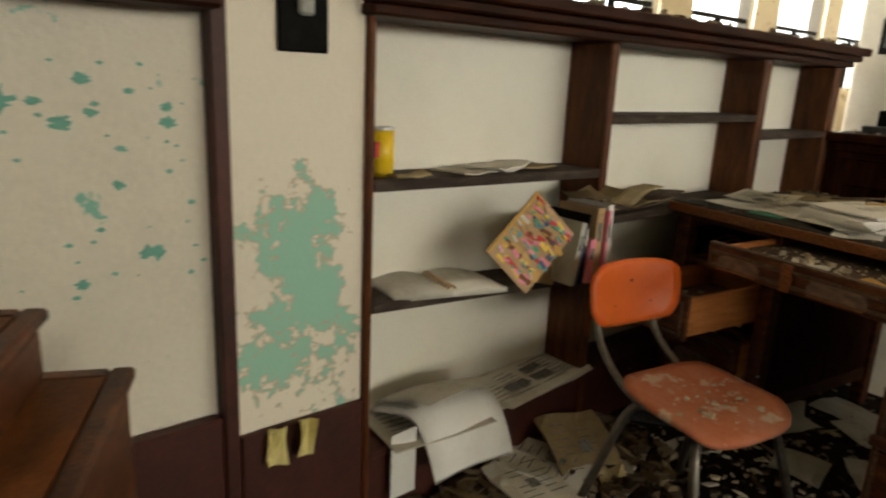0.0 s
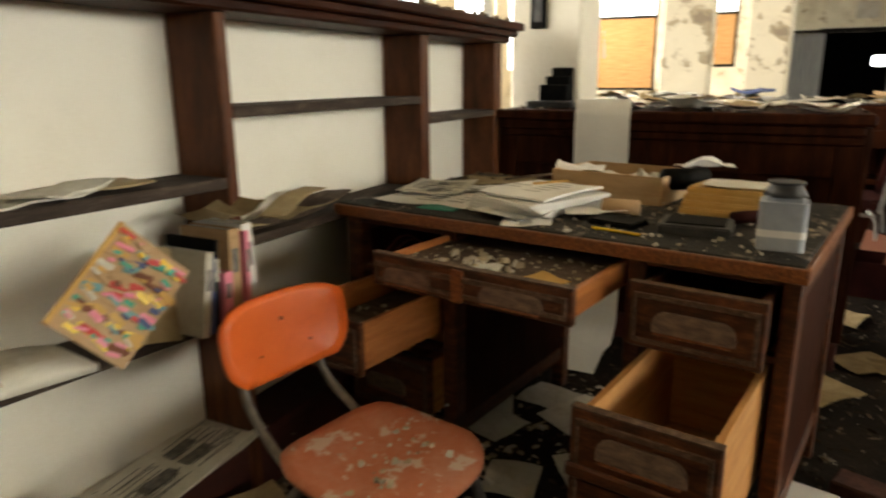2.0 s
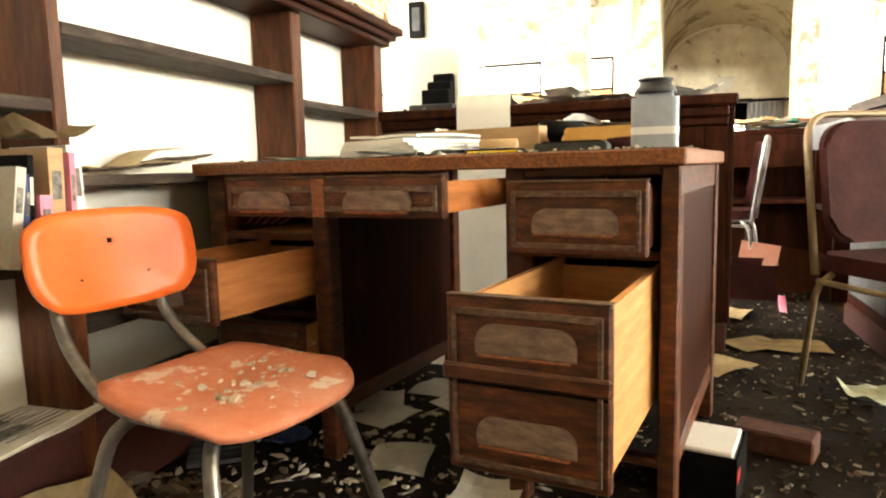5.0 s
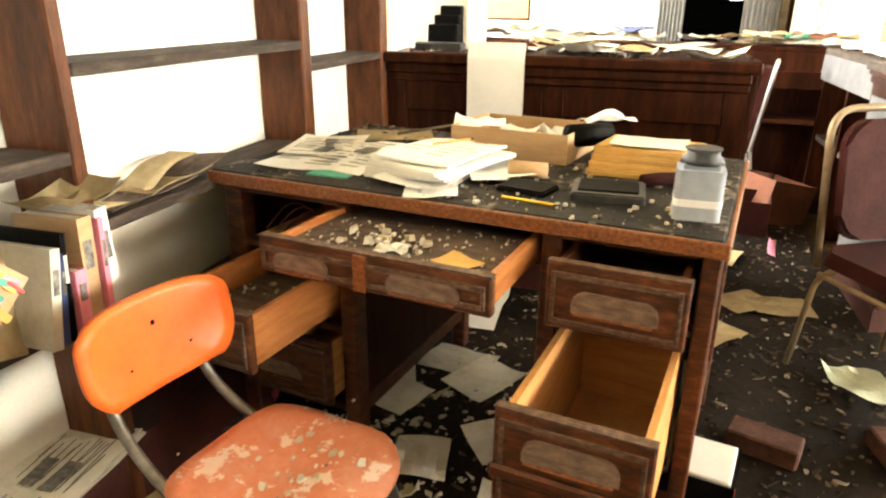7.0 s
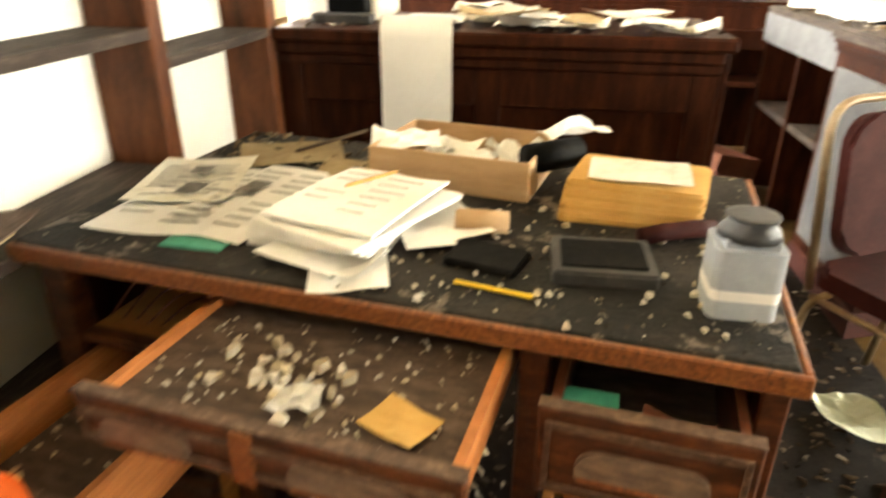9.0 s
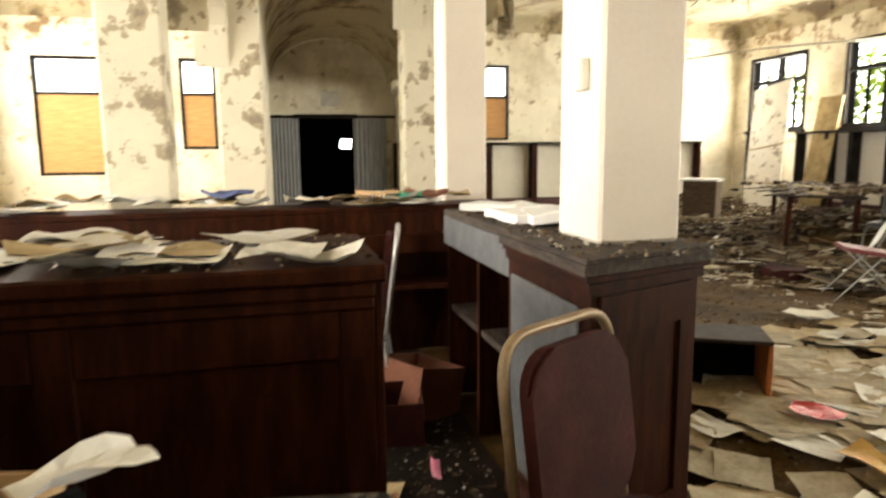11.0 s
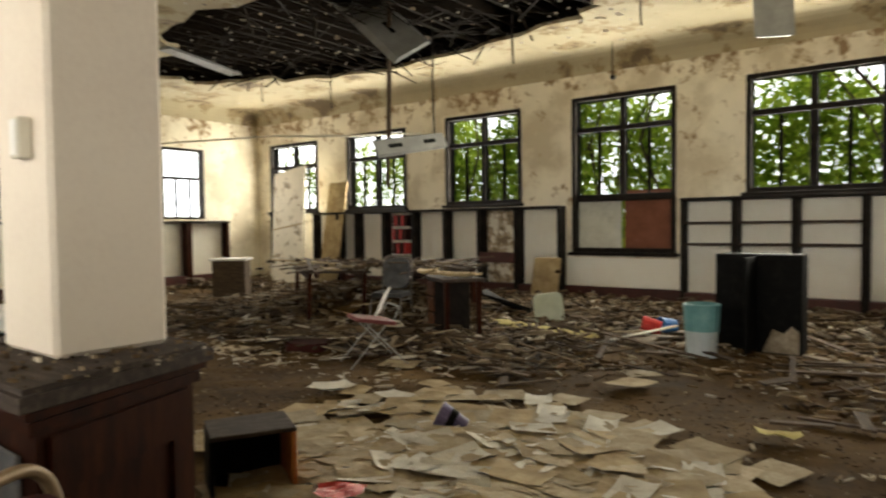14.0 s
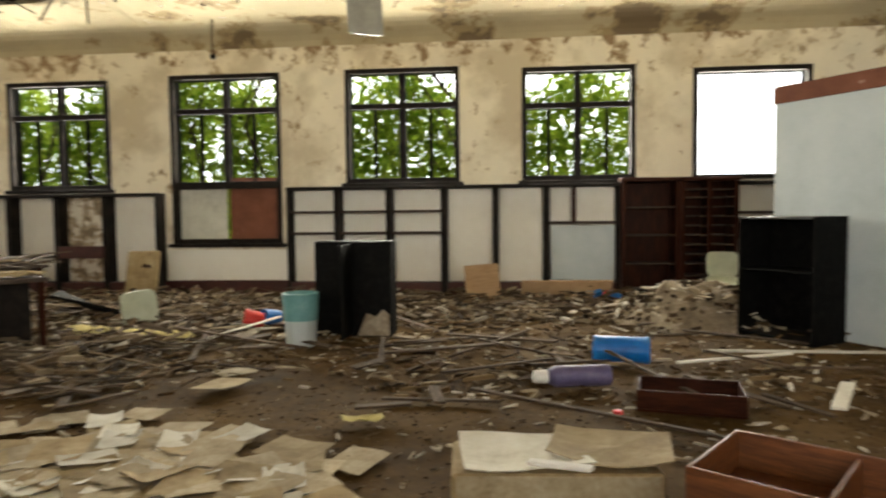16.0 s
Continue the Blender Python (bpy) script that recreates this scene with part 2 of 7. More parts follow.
M_INK = material("grey_ink", [(0.06, 0.055, 0.05), (0.16, 0.15, 0.14), (0.3, 0.28, 0.25)], 60.0, 0.85, bump=0.0)
M_CARD = material("cardboard", [(0.36, 0.22, 0.11), (0.46, 0.30, 0.16), (0.53, 0.37, 0.22)], 5.0, 0.8, bump=0.1, stretch=(1, 1, 6))
M_MANILA = material("manila_envelope", [(0.45, 0.25, 0.055), (0.56, 0.33, 0.09), (0.62, 0.40, 0.14)], 5.0, 0.7, bump=0.12)
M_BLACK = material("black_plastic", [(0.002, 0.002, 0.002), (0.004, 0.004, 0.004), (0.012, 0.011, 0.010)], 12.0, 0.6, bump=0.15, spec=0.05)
M_DARKGREY = material("dark_grey_plastic", [(0.02, 0.02, 0.022), (0.04, 0.04, 0.043), (0.08, 0.08, 0.08)], 10.0, 0.5, bump=0.15)
M_GREYBLUE = material("grey_blue_plastic", [(0.26, 0.29, 0.34), (0.34, 0.37, 0.43), (0.42, 0.45, 0.5)], 6.0, 0.5, bump=0.1)
M_FLOOR = material("dirty_floor", [(0.020, 0.011, 0.0035), (0.080, 0.045, 0.0135), (0.15, 0.090, 0.030)], 0.9, 0.9, bump=0.6, fine=14, wear=(0.16, 0.12, 0.07), wear_at=0.63, wear_scale=3.5, spec=0.12)
M_LINO = material("dark_linoleum", [(0.003, 0.002, 0.0013), (0.009, 0.0055, 0.0035), (0.026, 0.016, 0.010)], 2.2, 0.7, bump=0.4, fine=30, wear=(0.07, 0.048, 0.03), wear_at=0.62, wear_scale=7, spec=0.15)
M_DEBRIS = material("plaster_rubble", [(0.07, 0.05, 0.032), (0.20, 0.155, 0.105), (0.46, 0.40, 0.31)], 3.0, 0.9, bump=0.4, fine=30)
M_CHIP = material("paint_chips", [(0.30, 0.26, 0.20), (0.55, 0.50, 0.42), (0.72, 0.68, 0.60)], 14.0, 0.8, bump=0.3)
M_PLANK = material("broken_lath", [(0.025, 0.015, 0.009), (0.07, 0.045, 0.026), (0.15, 0.10, 0.06)], 4.0, 0.85, bump=0.3, stretch=(2, 10, 10), per_object=0.3)
M_BLACKFRAME = material("black_window_frame", [(0.005, 0.0042, 0.004), (0.012, 0.010, 0.009), (0.026, 0.019, 0.015)], 6.0, 0.6, bump=0.15, spec=0.08)
M_BRICK = material("dirty_brick", [(0.03, 0.010, 0.006), (0.07, 0.024, 0.014), (0.13, 0.05, 0.03)], 9.0, 0.9, bump=0.4)
M_RUST = material("rust_board", [(0.10, 0.03, 0.015), (0.16, 0.055, 0.028), (0.22, 0.085, 0.05)], 3.0, 0.8, bump=0.2, wear=(0.38, 0.28, 0.22), wear_at=0.66, wear_scale=6)
M_PLY = material("plywood", [(0.42, 0.20, 0.07), (0.52, 0.27, 0.10), (0.60, 0.34, 0.15)], 3.0, 0.7, bump=0.08, stretch=(1, 1, 9))
M_BLUEGREY = material("blue_grey_panel", [(0.36, 0.40, 0.42), (0.44, 0.49, 0.51), (0.52, 0.56, 0.57)], 1.2, 0.7, bump=0.08)
M_LAMPGREY = material("grey_lamp_housing", [(0.20, 0.20, 0.19), (0.28, 0.28, 0.265), (0.36, 0.36, 0.34)], 4.0, 0.6, bump=0.1)
M_GREYPAINT = material("worn_grey_paint", [(0.05, 0.05, 0.055), (0.09, 0.09, 0.095), (0.15, 0.15, 0.15)], 4.0, 0.6, bump=0.15)
M_CURTAIN = material("grey_curtain", [(0.22, 0.23, 0.25), (0.33, 0.34, 0.36), (0.42, 0.43, 0.44)], 3.0, 0.9, bump=0.1, stretch=(8, 8, 1))
M_GREENCHAIR = material("pale_green_plastic", [(0.38, 0.42, 0.32), (0.50, 0.54, 0.42), (0.58, 0.61, 0.5)], 5.0, 0.5, bump=0.1)
M_TEAL = material("teal_plastic", [(0.07, 0.20, 0.21), (0.12, 0.28, 0.29), (0.2, 0.36, 0.36)], 5.0, 0.5, bump=0.1)
M_BLUE = material("blue_plastic", [(0.004, 0.09, 0.33), (0.008, 0.14, 0.48), (0.02, 0.20, 0.55)], 5.0, 0.35, bump=0.05)
M_PURPLE = material("purple_plastic", [(0.07, 0.06, 0.14), (0.12, 0.10, 0.21), (0.2, 0.17, 0.28)], 6.0, 0.4, bump=0.08)
M_RED = material("red_plastic", [(0.38, 0.012, 0.012), (0.52, 0.025, 0.02), (0.6, 0.06, 0.05)], 6.0, 0.5, bump=0.08)
M_YELLOW = material("yellow_tin", [(0.70, 0.44, 0.01), (0.80, 0.54, 0.02), (0.84, 0.60, 0.06)], 5.0, 0.35, bump=0.03)
M_FOAM = material("yellow_foam", [(0.46, 0.38, 0.12), (0.58, 0.50, 0.20), (0.68, 0.6, 0.3)], 6.0, 0.95, bump=0.5)
M_PINK = material("pink_card", [(0.62, 0.16, 0.26), (0.74, 0.24, 0.34), (0.8, 0.36, 0.44)], 7.0, 0.6, bump=0.04)
M_GREENCARD = material("green_card", [(0.03, 0.22, 0.15), (0.06, 0.32, 0.22), (0.1, 0.4, 0.3)], 7.0, 0.6, bump=0.04)
M_NAVY = material("navy_cover", [(0.02, 0.03, 0.10), (0.03, 0.05, 0.16), (0.06, 0.08, 0.2)], 7.0, 0.5, bump=0.04)
M_LEAF = bpy.data.materials.new("leaf")
M_LEAF.use_nodes = True
_n, _l = M_LEAF.node_tree.nodes, M_LEAF.node_tree.links
_b = _n["Principled BSDF"]
_t, _m, _g, _r = _n.new("ShaderNodeBsdfTranslucent"), _n.new("ShaderNodeMixShader"), _n.new("ShaderNodeNewGeometry"), _n.new("ShaderNodeValToRGB")
_r.color_ramp.elements[0].color, _r.color_ramp.elements[1].color = (0.09, 0.19, 0.008, 1), (0.52, 0.64, 0.07, 1)
_l.new(_g.outputs["Random Per Island"], _r.inputs[0])
_l.new(_r.outputs[0], _b.inputs["Base Color"])
_l.new(_r.outputs[0], _t.inputs[0])
_m.inputs[0].default_value = 0.8
_l.new(_b.outputs[0], _m.inputs[1])
_l.new(_t.outputs[0], _m.inputs[2])
_l.new(_m.outputs[0], _n["Material Output"].inputs[0])
M_GLASS = bpy.data.materials.new("dusty_glass")
M_GLASS.use_nodes = True
_b = M_GLASS.node_tree.nodes["Principled BSDF"]
_b.inputs["Base Color"].default_value = (0.80, 0.84, 0.82, 1)
_b.inputs["Transmission Weight"].default_value = 1.0
_b.inputs["Roughness"].default_value = 0.12
_b.inputs["IOR"].default_value = 1.05
M_DUSTPANE = material("dust_coated_pane", [(0.42, 0.42, 0.36), (0.55, 0.55, 0.48), (0.63, 0.63, 0.56)], 5.0, 0.3, bump=0.05)
M_GLOW = bpy.data.materials.new("lit_lamp")
M_GLOW.use_nodes = True
_b = M_GLOW.node_tree.nodes["Principled BSDF"]
_b.inputs["Emission Color"].default_value = (0.95, 0.98, 1.0, 1)
_b.inputs["Emission Strength"].default_value = 12.0
M_BRIGHT = bpy.data.materials.new("glowing_backdrop")
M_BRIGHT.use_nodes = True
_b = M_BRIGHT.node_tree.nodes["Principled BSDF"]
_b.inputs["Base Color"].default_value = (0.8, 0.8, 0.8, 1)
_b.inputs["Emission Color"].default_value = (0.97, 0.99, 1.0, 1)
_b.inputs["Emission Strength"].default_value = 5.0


# ---- mesh tools ----
def box(bm, x0, x1, y0, y1, z0, z1, m=None):
    vs = [bm.verts.new((x, y, z)) for x in (x0, x1) for y in (y0, y1) for z in (z0, z1)]
    for f in ((0, 1, 3, 2), (4, 6, 7, 5), (0, 4, 5, 1), (2, 3, 7, 6), (0, 2, 6, 4), (1, 5, 7, 3)):
        bm.faces.new([vs[i] for i in f])
    if m is not None:
        bmesh.ops.transform(bm, matrix=m, verts=vs)
    return vs


def boxes(*rows, bevel=0.0, m=None):
    bm = bmesh.new()
    for r in rows:
        box(bm, *r)
    if bevel:
        bmesh.ops.bevel(bm, geom=bm.edges[:], offset=bevel, segments=1, affect="EDGES", clamp_overlap=True)
    if m is not None:
        bm.transform(m)
    return bm


def tube(bm, pts, r, seg=8):
    pts = [Vector(p) for p in pts]
    rings = []
    up = Vector((0, 0, 1)) if abs((pts[1] - pts[0]).normalized().z) < 0.9 else Vector((1, 0, 0))
    for i, p in enumerate(pts):
        d = (pts[min(i + 1, len(pts) - 1)] - pts[max(i - 1, 0)]).normalized()
        side = d.cross(up).normalized()
        up = side.cross(d).normalized()
        rings.append([bm.verts.new(p + r * (math.cos(2 * math.pi * k / seg) * side + math.sin(2 * math.pi * k / seg) * up)) for k in range(seg)])
    for a, b in zip(rings, rings[1:]):
        for k in range(seg):
            bm.faces.new((a[k], a[(k + 1) % seg], b[(k + 1) % seg], b[k]))
    bm.faces.new(rings[0][::-1])
    bm.faces.new(rings[-1])
    return bm


def bend(pts, r=0.05, n=5):
    """Rounds the corners of a polyline."""
    pts = [Vector(p) for p in pts]
    out = [pts[0]]
    for a, b, c in zip(pts, pts[1:], pts[2:]):
        p, q = b + (a - b).normalized() * min(r, (a - b).length / 2), b + (c - b).normalized() * min(r, (c - b).length / 2)
        out += [(1 - k / n) ** 2 * p + 2 * (k / n) * (1 - k / n) * b + (k / n) ** 2 * q for k in range(n + 1)]
    return out + [pts[-1]]


def lathe(profile, seg=20):
    bm = bmesh.new()
    rings = [[bm.verts.new((r * math.cos(2 * math.pi * k / seg), r * math.sin(2 * math.pi * k / seg), z)) for k in range(seg)] for r, z in profile]
    for a, b in zip(rings, rings[1:]):
        for k in range(seg):
            bm.faces.new((a[k], a[(k + 1) % seg], b[(k + 1) % seg], b[k]))
    bm.faces.new(rings[0][::-1])
    bm.faces.new(rings[-1])
    return bm


def prism(outline, z0, z1, bevel=0.0):
    """A flat outline in x and y, raised from z0 to z1."""
    bm = bmesh.new()
    lo, hi = [bm.verts.new((x, y, z0)) for x, y in outline], [bm.verts.new((x, y, z1)) for x, y in outline]
    n = len(outline)
    bm.faces.new(lo[::-1])
    top = bm.faces.new(hi)
    for k in range(n):
        bm.faces.new((lo[k], lo[(k + 1) % n], hi[(k + 1) % n], hi[k]))
    if bevel:
        bmesh.ops.bevel(bm, geom=list(top.edges), offset=bevel, segments=2, affect="EDGES", clamp_overlap=True)
    return bm


def leaf_sheet(w, d, curl=0.02, seed=0, n=5, thick=0.0):
    """A sheet of paper, curled and creased a little."""
    rnd = random.Random(seed)
    bm = bmesh.new()
    ax, ay, ph = rnd.uniform(-1, 1), rnd.uniform(-1, 1), rnd.uniform(0, 6)
    vs = [[bm.verts.new((w * (i / n - 0.5), d * (j / n - 0.5), 0.002 + thick + abs(curl * (ax * (i / n - 0.5) ** 2 * 4 + ay * (j / n - 0.5) ** 2 * 3 + 0.35 * math.sin(ph + 5 * i / n + 3 * j / n))))) for j in range(n + 1)] for i in range(n + 1)]
    for i in range(n):
        for j in range(n):
            bm.faces.new((vs[i][j], vs[i + 1][j], vs[i + 1][j + 1], vs[i][j + 1]))
    if thick:
        ret = bmesh.ops.extrude_face_region(bm, geom=bm.faces[:])
        bmesh.ops.translate(bm, vec=(0, 0, -thick), verts=[v for v in ret["geom"] if isinstance(v, bmesh.types.BMVert)])
    return bm


def mesh_from(name, bm, mat, smooth=False):
    me = bpy.data.meshes.new(name)
    bmesh.ops.recalc_face_normals(bm, faces=bm.faces[:])
    if smooth:
        for f in bm.faces:
            f.smooth = True
    bm.to_mesh(me)
    bm.free()
    me.materials.append(mat)
    return me


def thing(name, label, category, m=None, bm=None, mat=None, group="", kind="", smooth=False):
    """A top-level thing: an Empty at its base, or one plain mesh."""
    ob = new(name, mesh_from(name, bm, mat, smooth) if bm is not None else None)
    if m is not None:
        ob.matrix_world = m
    return tagged(ob, label, category, group, kind)


def part(name, bm, mat, parent, label="", smooth=False):
    ob = new(name, mesh_from(name, bm, mat, smooth))
    ob.parent = parent
    if label:
        tagged(ob, label)
    return ob


def structure(name, label, bm, mat, category):
    return thing(name, label, category, None, bm, mat, kind="structure")


# ---- floor, walls, ceiling ----
bm = bmesh.new()
NX, NY = 120, 70
X0, X1, Y0, Y1 = WEST, EAST, SOUTH, NORTH
grid = []
for i in range(NX + 1):
    col = []
    for j in range(NY + 1):
        x, y = X0 + (X1 - X0) * i / NX, Y0 + (Y1 - Y0) * j / NY
        open_room = min(1.0, max(0.0, (-1.2 - y) / 2.0))
        z = -0.012 + open_room * (0.035 * noise.noise((x * 0.9, y * 0.9, 0)) + 0.02 * noise.noise((x * 3, y * 3, 4)))
        col.append(bm.verts.new((x, y, z)))
    grid.append(col)
for i in range(NX):
    for j in range(NY):
        bm.faces.new((grid[i][j], grid[i + 1][j], grid[i + 1][j + 1], grid[i][j + 1]))
structure("floor", "brown dirt-covered floor strewn with debris", bm, M_FLOOR, "floor")
structure("floor_linoleum", "dark stained linoleum round the desks", boxes((-1.5, 6.9, -0.25, 2.3, -0.03, 0.0)), M_LINO, "floor")


def wall_with(name, label, a0, a1, height, openings, at, axis, thick, mat):
    """A wall along one axis with rectangular openings (from, to, sill, head) that go through it."""
    bm = bmesh.new()
    cuts = sorted(openings)
    pos = a0
    runs = []
    for o0, o1, sill, head in cuts:
        runs += [(pos, o0, 0, height), (o0, o1, 0, sill), (o0, o1, head, height)]
        pos = o1
    runs.append((pos, a1, 0, height))
    for u0, u1, z0, z1 in runs:
        if u1 - u0 < 1e-3 or z1 - z0 < 1e-3:
            continue
        if axis == "x":
            box(bm, u0, u1, at, at + thick, z0, z1)
        else:
            box(bm, at, at + thick, u0, u1, z0, z1)
    return structure(name, label, bm, mat, "wall")


wall_with("wall_south", "cream plaster wall with flaking paint above black windows", WEST - 0.3, EAST + 0.3, TOP, [(x - w / 2, x + w / 2, s, h) for x, s, h, w in SOUTH_WINDOWS], SOUTH - 0.3, "x", 0.3, M_WALL)
wall_with("wall_north", "cream plaster wall with tall bright windows", WEST - 0.3, EAST + 0.3, TOP, [(x - 0.9, x + 0.9, 1.3, 3.9) for x in NORTH_WINDOWS], NORTH, "x", 0.3, M_WALL)
wall_with("wall_east", "stained cream end wall with a curtained doorway", SOUTH, NORTH, TOP, [(y - w / 2, y + w / 2, s, 3.25) for y, s, w in EAST_WINDOWS] + [(-1.07, 0.18, 0, 2.06)], EAST, "y", 0.3, M_WALL)
wall_with("wall_west", "plain cream plaster wall closing the room", SOUTH, NORTH, TOP, [], WEST - 0.3, "y", 0.3, M_WALL)

# the ceiling with its great ragged hole
HX, HY, RX, RY = 10.1, -7.1, 4.4, 2.0
bm = bmesh.new()
seg = 64
inner, outer = [], []
rnd = random.Random(5)
for k in range(seg):
    a = 2 * math.pi * k / seg
    j = 1 + 0.28 * noise.noise((math.cos(a) * 2.2, math.sin(a) * 2.2, 3)) + rnd.uniform(-0.06, 0.06)
    inner.append(bm.verts.new((HX + RX * j * math.cos(a), HY + RY * j * math.sin(a), TOP + rnd.uniform(-0.08, 0.0))))
    s = min((EAST - HX if math.cos(a) > 0 else HX - WEST) / max(abs(math.cos(a)), 1e-6), (NORTH - HY if math.sin(a) > 0 else HY - SOUTH) / max(abs(math.sin(a)), 1e-6))
    outer.append(bm.verts.new((HX + s * math.cos(a), HY + s * math.sin(a), TOP)))
for k in range(seg):
    bm.faces.new((inner[k], inner[(k + 1) % seg], outer[(k + 1) % seg], outer[k]))
for cx, cy in ((WEST, SOUTH), (WEST, NORTH), (EAST, SOUTH), (EAST, NORTH)):
    a = math.atan2(cy - HY, cx - HX) % (2 * math.pi)
    k = int(a / (2 * math.pi) * seg)
    bm.faces.new((outer[k], outer[(k + 1) % seg], bm.verts.new((cx, cy, TOP))))
ret = bmesh.ops.extrude_face_region(bm, geom=bm.faces[:])
bmesh.ops.translate(bm, vec=(0, 0, 0.06), verts=[v for v in ret["geom"] if isinstance(v, bmesh.types.BMVert)])
structure("ceiling", "stained yellowed plaster ceiling with a ragged hole", bm, M_CEIL, "ceiling")
for k, (a0, a1, along) in enumerate(((WEST, EAST, "x"), (SOUTH, NORTH, "y"))):
    # plaster cove that softens the turn from wall to ceiling
    bm = bmesh.new()
    arc = [(0.34 * (1 - math.sin(q * math.pi / 12)), TOP - 0.34 * (1 - math.cos(q * math.pi / 12))) for q in range(7)] + [(0.0, TOP + 0.002)]
    ends = [[bm.verts.new((p, SOUTH + o + 0.002, z - 0.002) if along == "x" else (EAST - o - 0.002, p, z - 0.002)) for o, z in arc] for p in (a0, a1)]
    for q in range(len(arc)):
        bm.faces.new((ends[0][q], ends[0][(q + 1) % len(arc)], ends[1][(q + 1) % len(arc)], ends[1][q]))
    structure(("trim_cove_south", "trim_cove_east")[k], "stained plaster cove between wall and ceiling", bm, M_CEIL, "cove")
structure("roof", "dark underside of the roof above the broken ceiling", boxes((WEST - 0.3, EAST + 0.3, SOUTH - 0.3, NORTH + 0.3, TOP + 1.3, TOP + 1.4), (WEST - 0.3, EAST + 0.3, SOUTH - 0.3, SOUTH - 0.2, TOP, TOP + 1.3), (WEST - 0.3, EAST + 0.3, NORTH + 0.2, NORTH + 0.3, TOP, TOP + 1.3), (WEST - 0.3, WEST - 0.2, SOUTH, NORTH, TOP, TOP + 1.3), (EAST + 0.2, EAST + 0.3, SOUTH, NORTH, TOP, TOP + 1.3)), M_ROOFWOOD, "roof")
structure("ground", "dark earth outside the windows", boxes((-400, 400, -400, 400, -0.5, -0.4)), M_FLOOR, "ground")


# ---- windows ----
def south_window(x, sill, head, width, k):
    w = thing(f"window_{k}", "black-framed window looking onto sunlit vines", "window", pose(x, SOUTH, 0), kind="structure")
    h, a = width / 2, 0.075
    part("window_frame", boxes((-h, -h + a, -0.22, 0.03, sill, head), (h - a, h, -0.22, 0.03, sill, head), (-h + a, h - a, -0.22, 0.03, head - a, head), (-h + a, h - a, -0.22, 0.03, sill, sill + a), bevel=0.006), M_BLACKFRAME, w)
    if k == 7:
        return w
    tr = head - 0.58
    part("transom", boxes((-h + a, h - a, -0.18, -0.03, tr - 0.05, tr + 0.04), bevel=0.006), M_BLACKFRAME, w)
    part("mullion", boxes((-0.05, 0.05, -0.17, -0.04, tr + 0.04, head - a), (-0.055, 0.055, -0.17, -0.04, max(sill, 1.7) + a, tr - 0.05), bevel=0.005), M_BLACKFRAME, w)
    for s in (-1, 1):
        part("glazing_bar", boxes((s * 0.45 - 0.025, s * 0.45 + 0.025, -0.14, -0.08, max(sill, 1.7) + a, tr - 0.05), bevel=0.004), M_BLACKFRAME, w)
    if k == 4:
        part("middle_rail", boxes((-h + a, h - a, -0.18, 0.0, 1.72, 1.84), bevel=0.006), M_BLACKFRAME, w)
        part("board", boxes((-h + a, -0.02, -0.12, -0.09, sill + a, 1.9)), M_RUST, w, "rust-coloured board behind the lower pane")
        pane = part("pane", boxes((0.05, h - a, -0.12, -0.114, sill + a, 1.72)), M_DUSTPANE, w, "dusty lower pane")
        pane.visible_shadow = False
    part("window_sill", boxes((-h - 0.06, h + 0.06, 0.0, 0.09, sill - 0.06, sill), bevel=0.008), M_BLACKFRAME, w)
    return w


for k, (wx, sill, head, ww) in enumerate(SOUTH_WINDOWS):
    south_window(wx, sill, head, ww, k + 1)

for k, wx in enumerate(NORTH_WINDOWS):
    w = thing(f"window_{k + 8}", "tall bright window with a pale frame", "window", pose(wx, NORTH, 0), kind="structure")
    part("window_frame", boxes((-0.9, -0.83, 0.05, 0.2, 1.3, 3.9), (0.83, 0.9, 0.05, 0.2, 1.3, 3.9), (-0.83, 0.83, 0.05, 0.2, 3.83, 3.9), (-0.83, 0.83, 0.05, 0.2, 1.3, 1.37), bevel=0.006), M_CREAM, w)
    part("transom", boxes((-0.83, 0.83, 0.08, 0.16, 2.25, 2.31), (-0.03, 0.03, 0.08, 0.16, 1.37, 2.25), bevel=0.005), M_BLACKFRAME, w)

for k, (wy, sill, ww) in enumerate(EAST_WINDOWS):
    w = thing(f"window_{k + 16}", "window half covered with an orange plywood board", "window", pose(EAST, wy, 0), kind="structure")
    h = ww / 2
    part("window_frame", boxes((0.02, 0.16, -h, -h + 0.06, sill, 3.25), (0.02, 0.16, h - 0.06, h, sill, 3.25), (0.02, 0.16, -h + 0.06, h - 0.06, 3.19, 3.25), (0.02, 0.16, -h + 0.06, h - 0.06, sill, sill + 0.06), (0.02, 0.14, -h + 0.06, h - 0.06, 2.5, 2.56), bevel=0.005), M_BLACKFRAME, w)
    if k:
        part("board", boxes((0.05, 0.08, -h + 0.06, h - 0.06, sill + 0.06, 2.5)), M_PLY, w, "orange plywood board")
    else:
        part("glazing_bar", boxes((0.04, 0.1, -0.2, -0.16, sill + 0.06, 2.5), (0.04, 0.1, 0.16, 0.2, sill + 0.06, 2.5)), M_BLACKFRAME, w)

# pale distance outside: added panels that glow in place of the bright sky
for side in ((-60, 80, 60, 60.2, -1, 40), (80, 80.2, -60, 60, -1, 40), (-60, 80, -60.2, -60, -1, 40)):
    structure("backdrop", "white glowing panel in place of the sky outside the windows", boxes(side), M_BRIGHT, "sky")

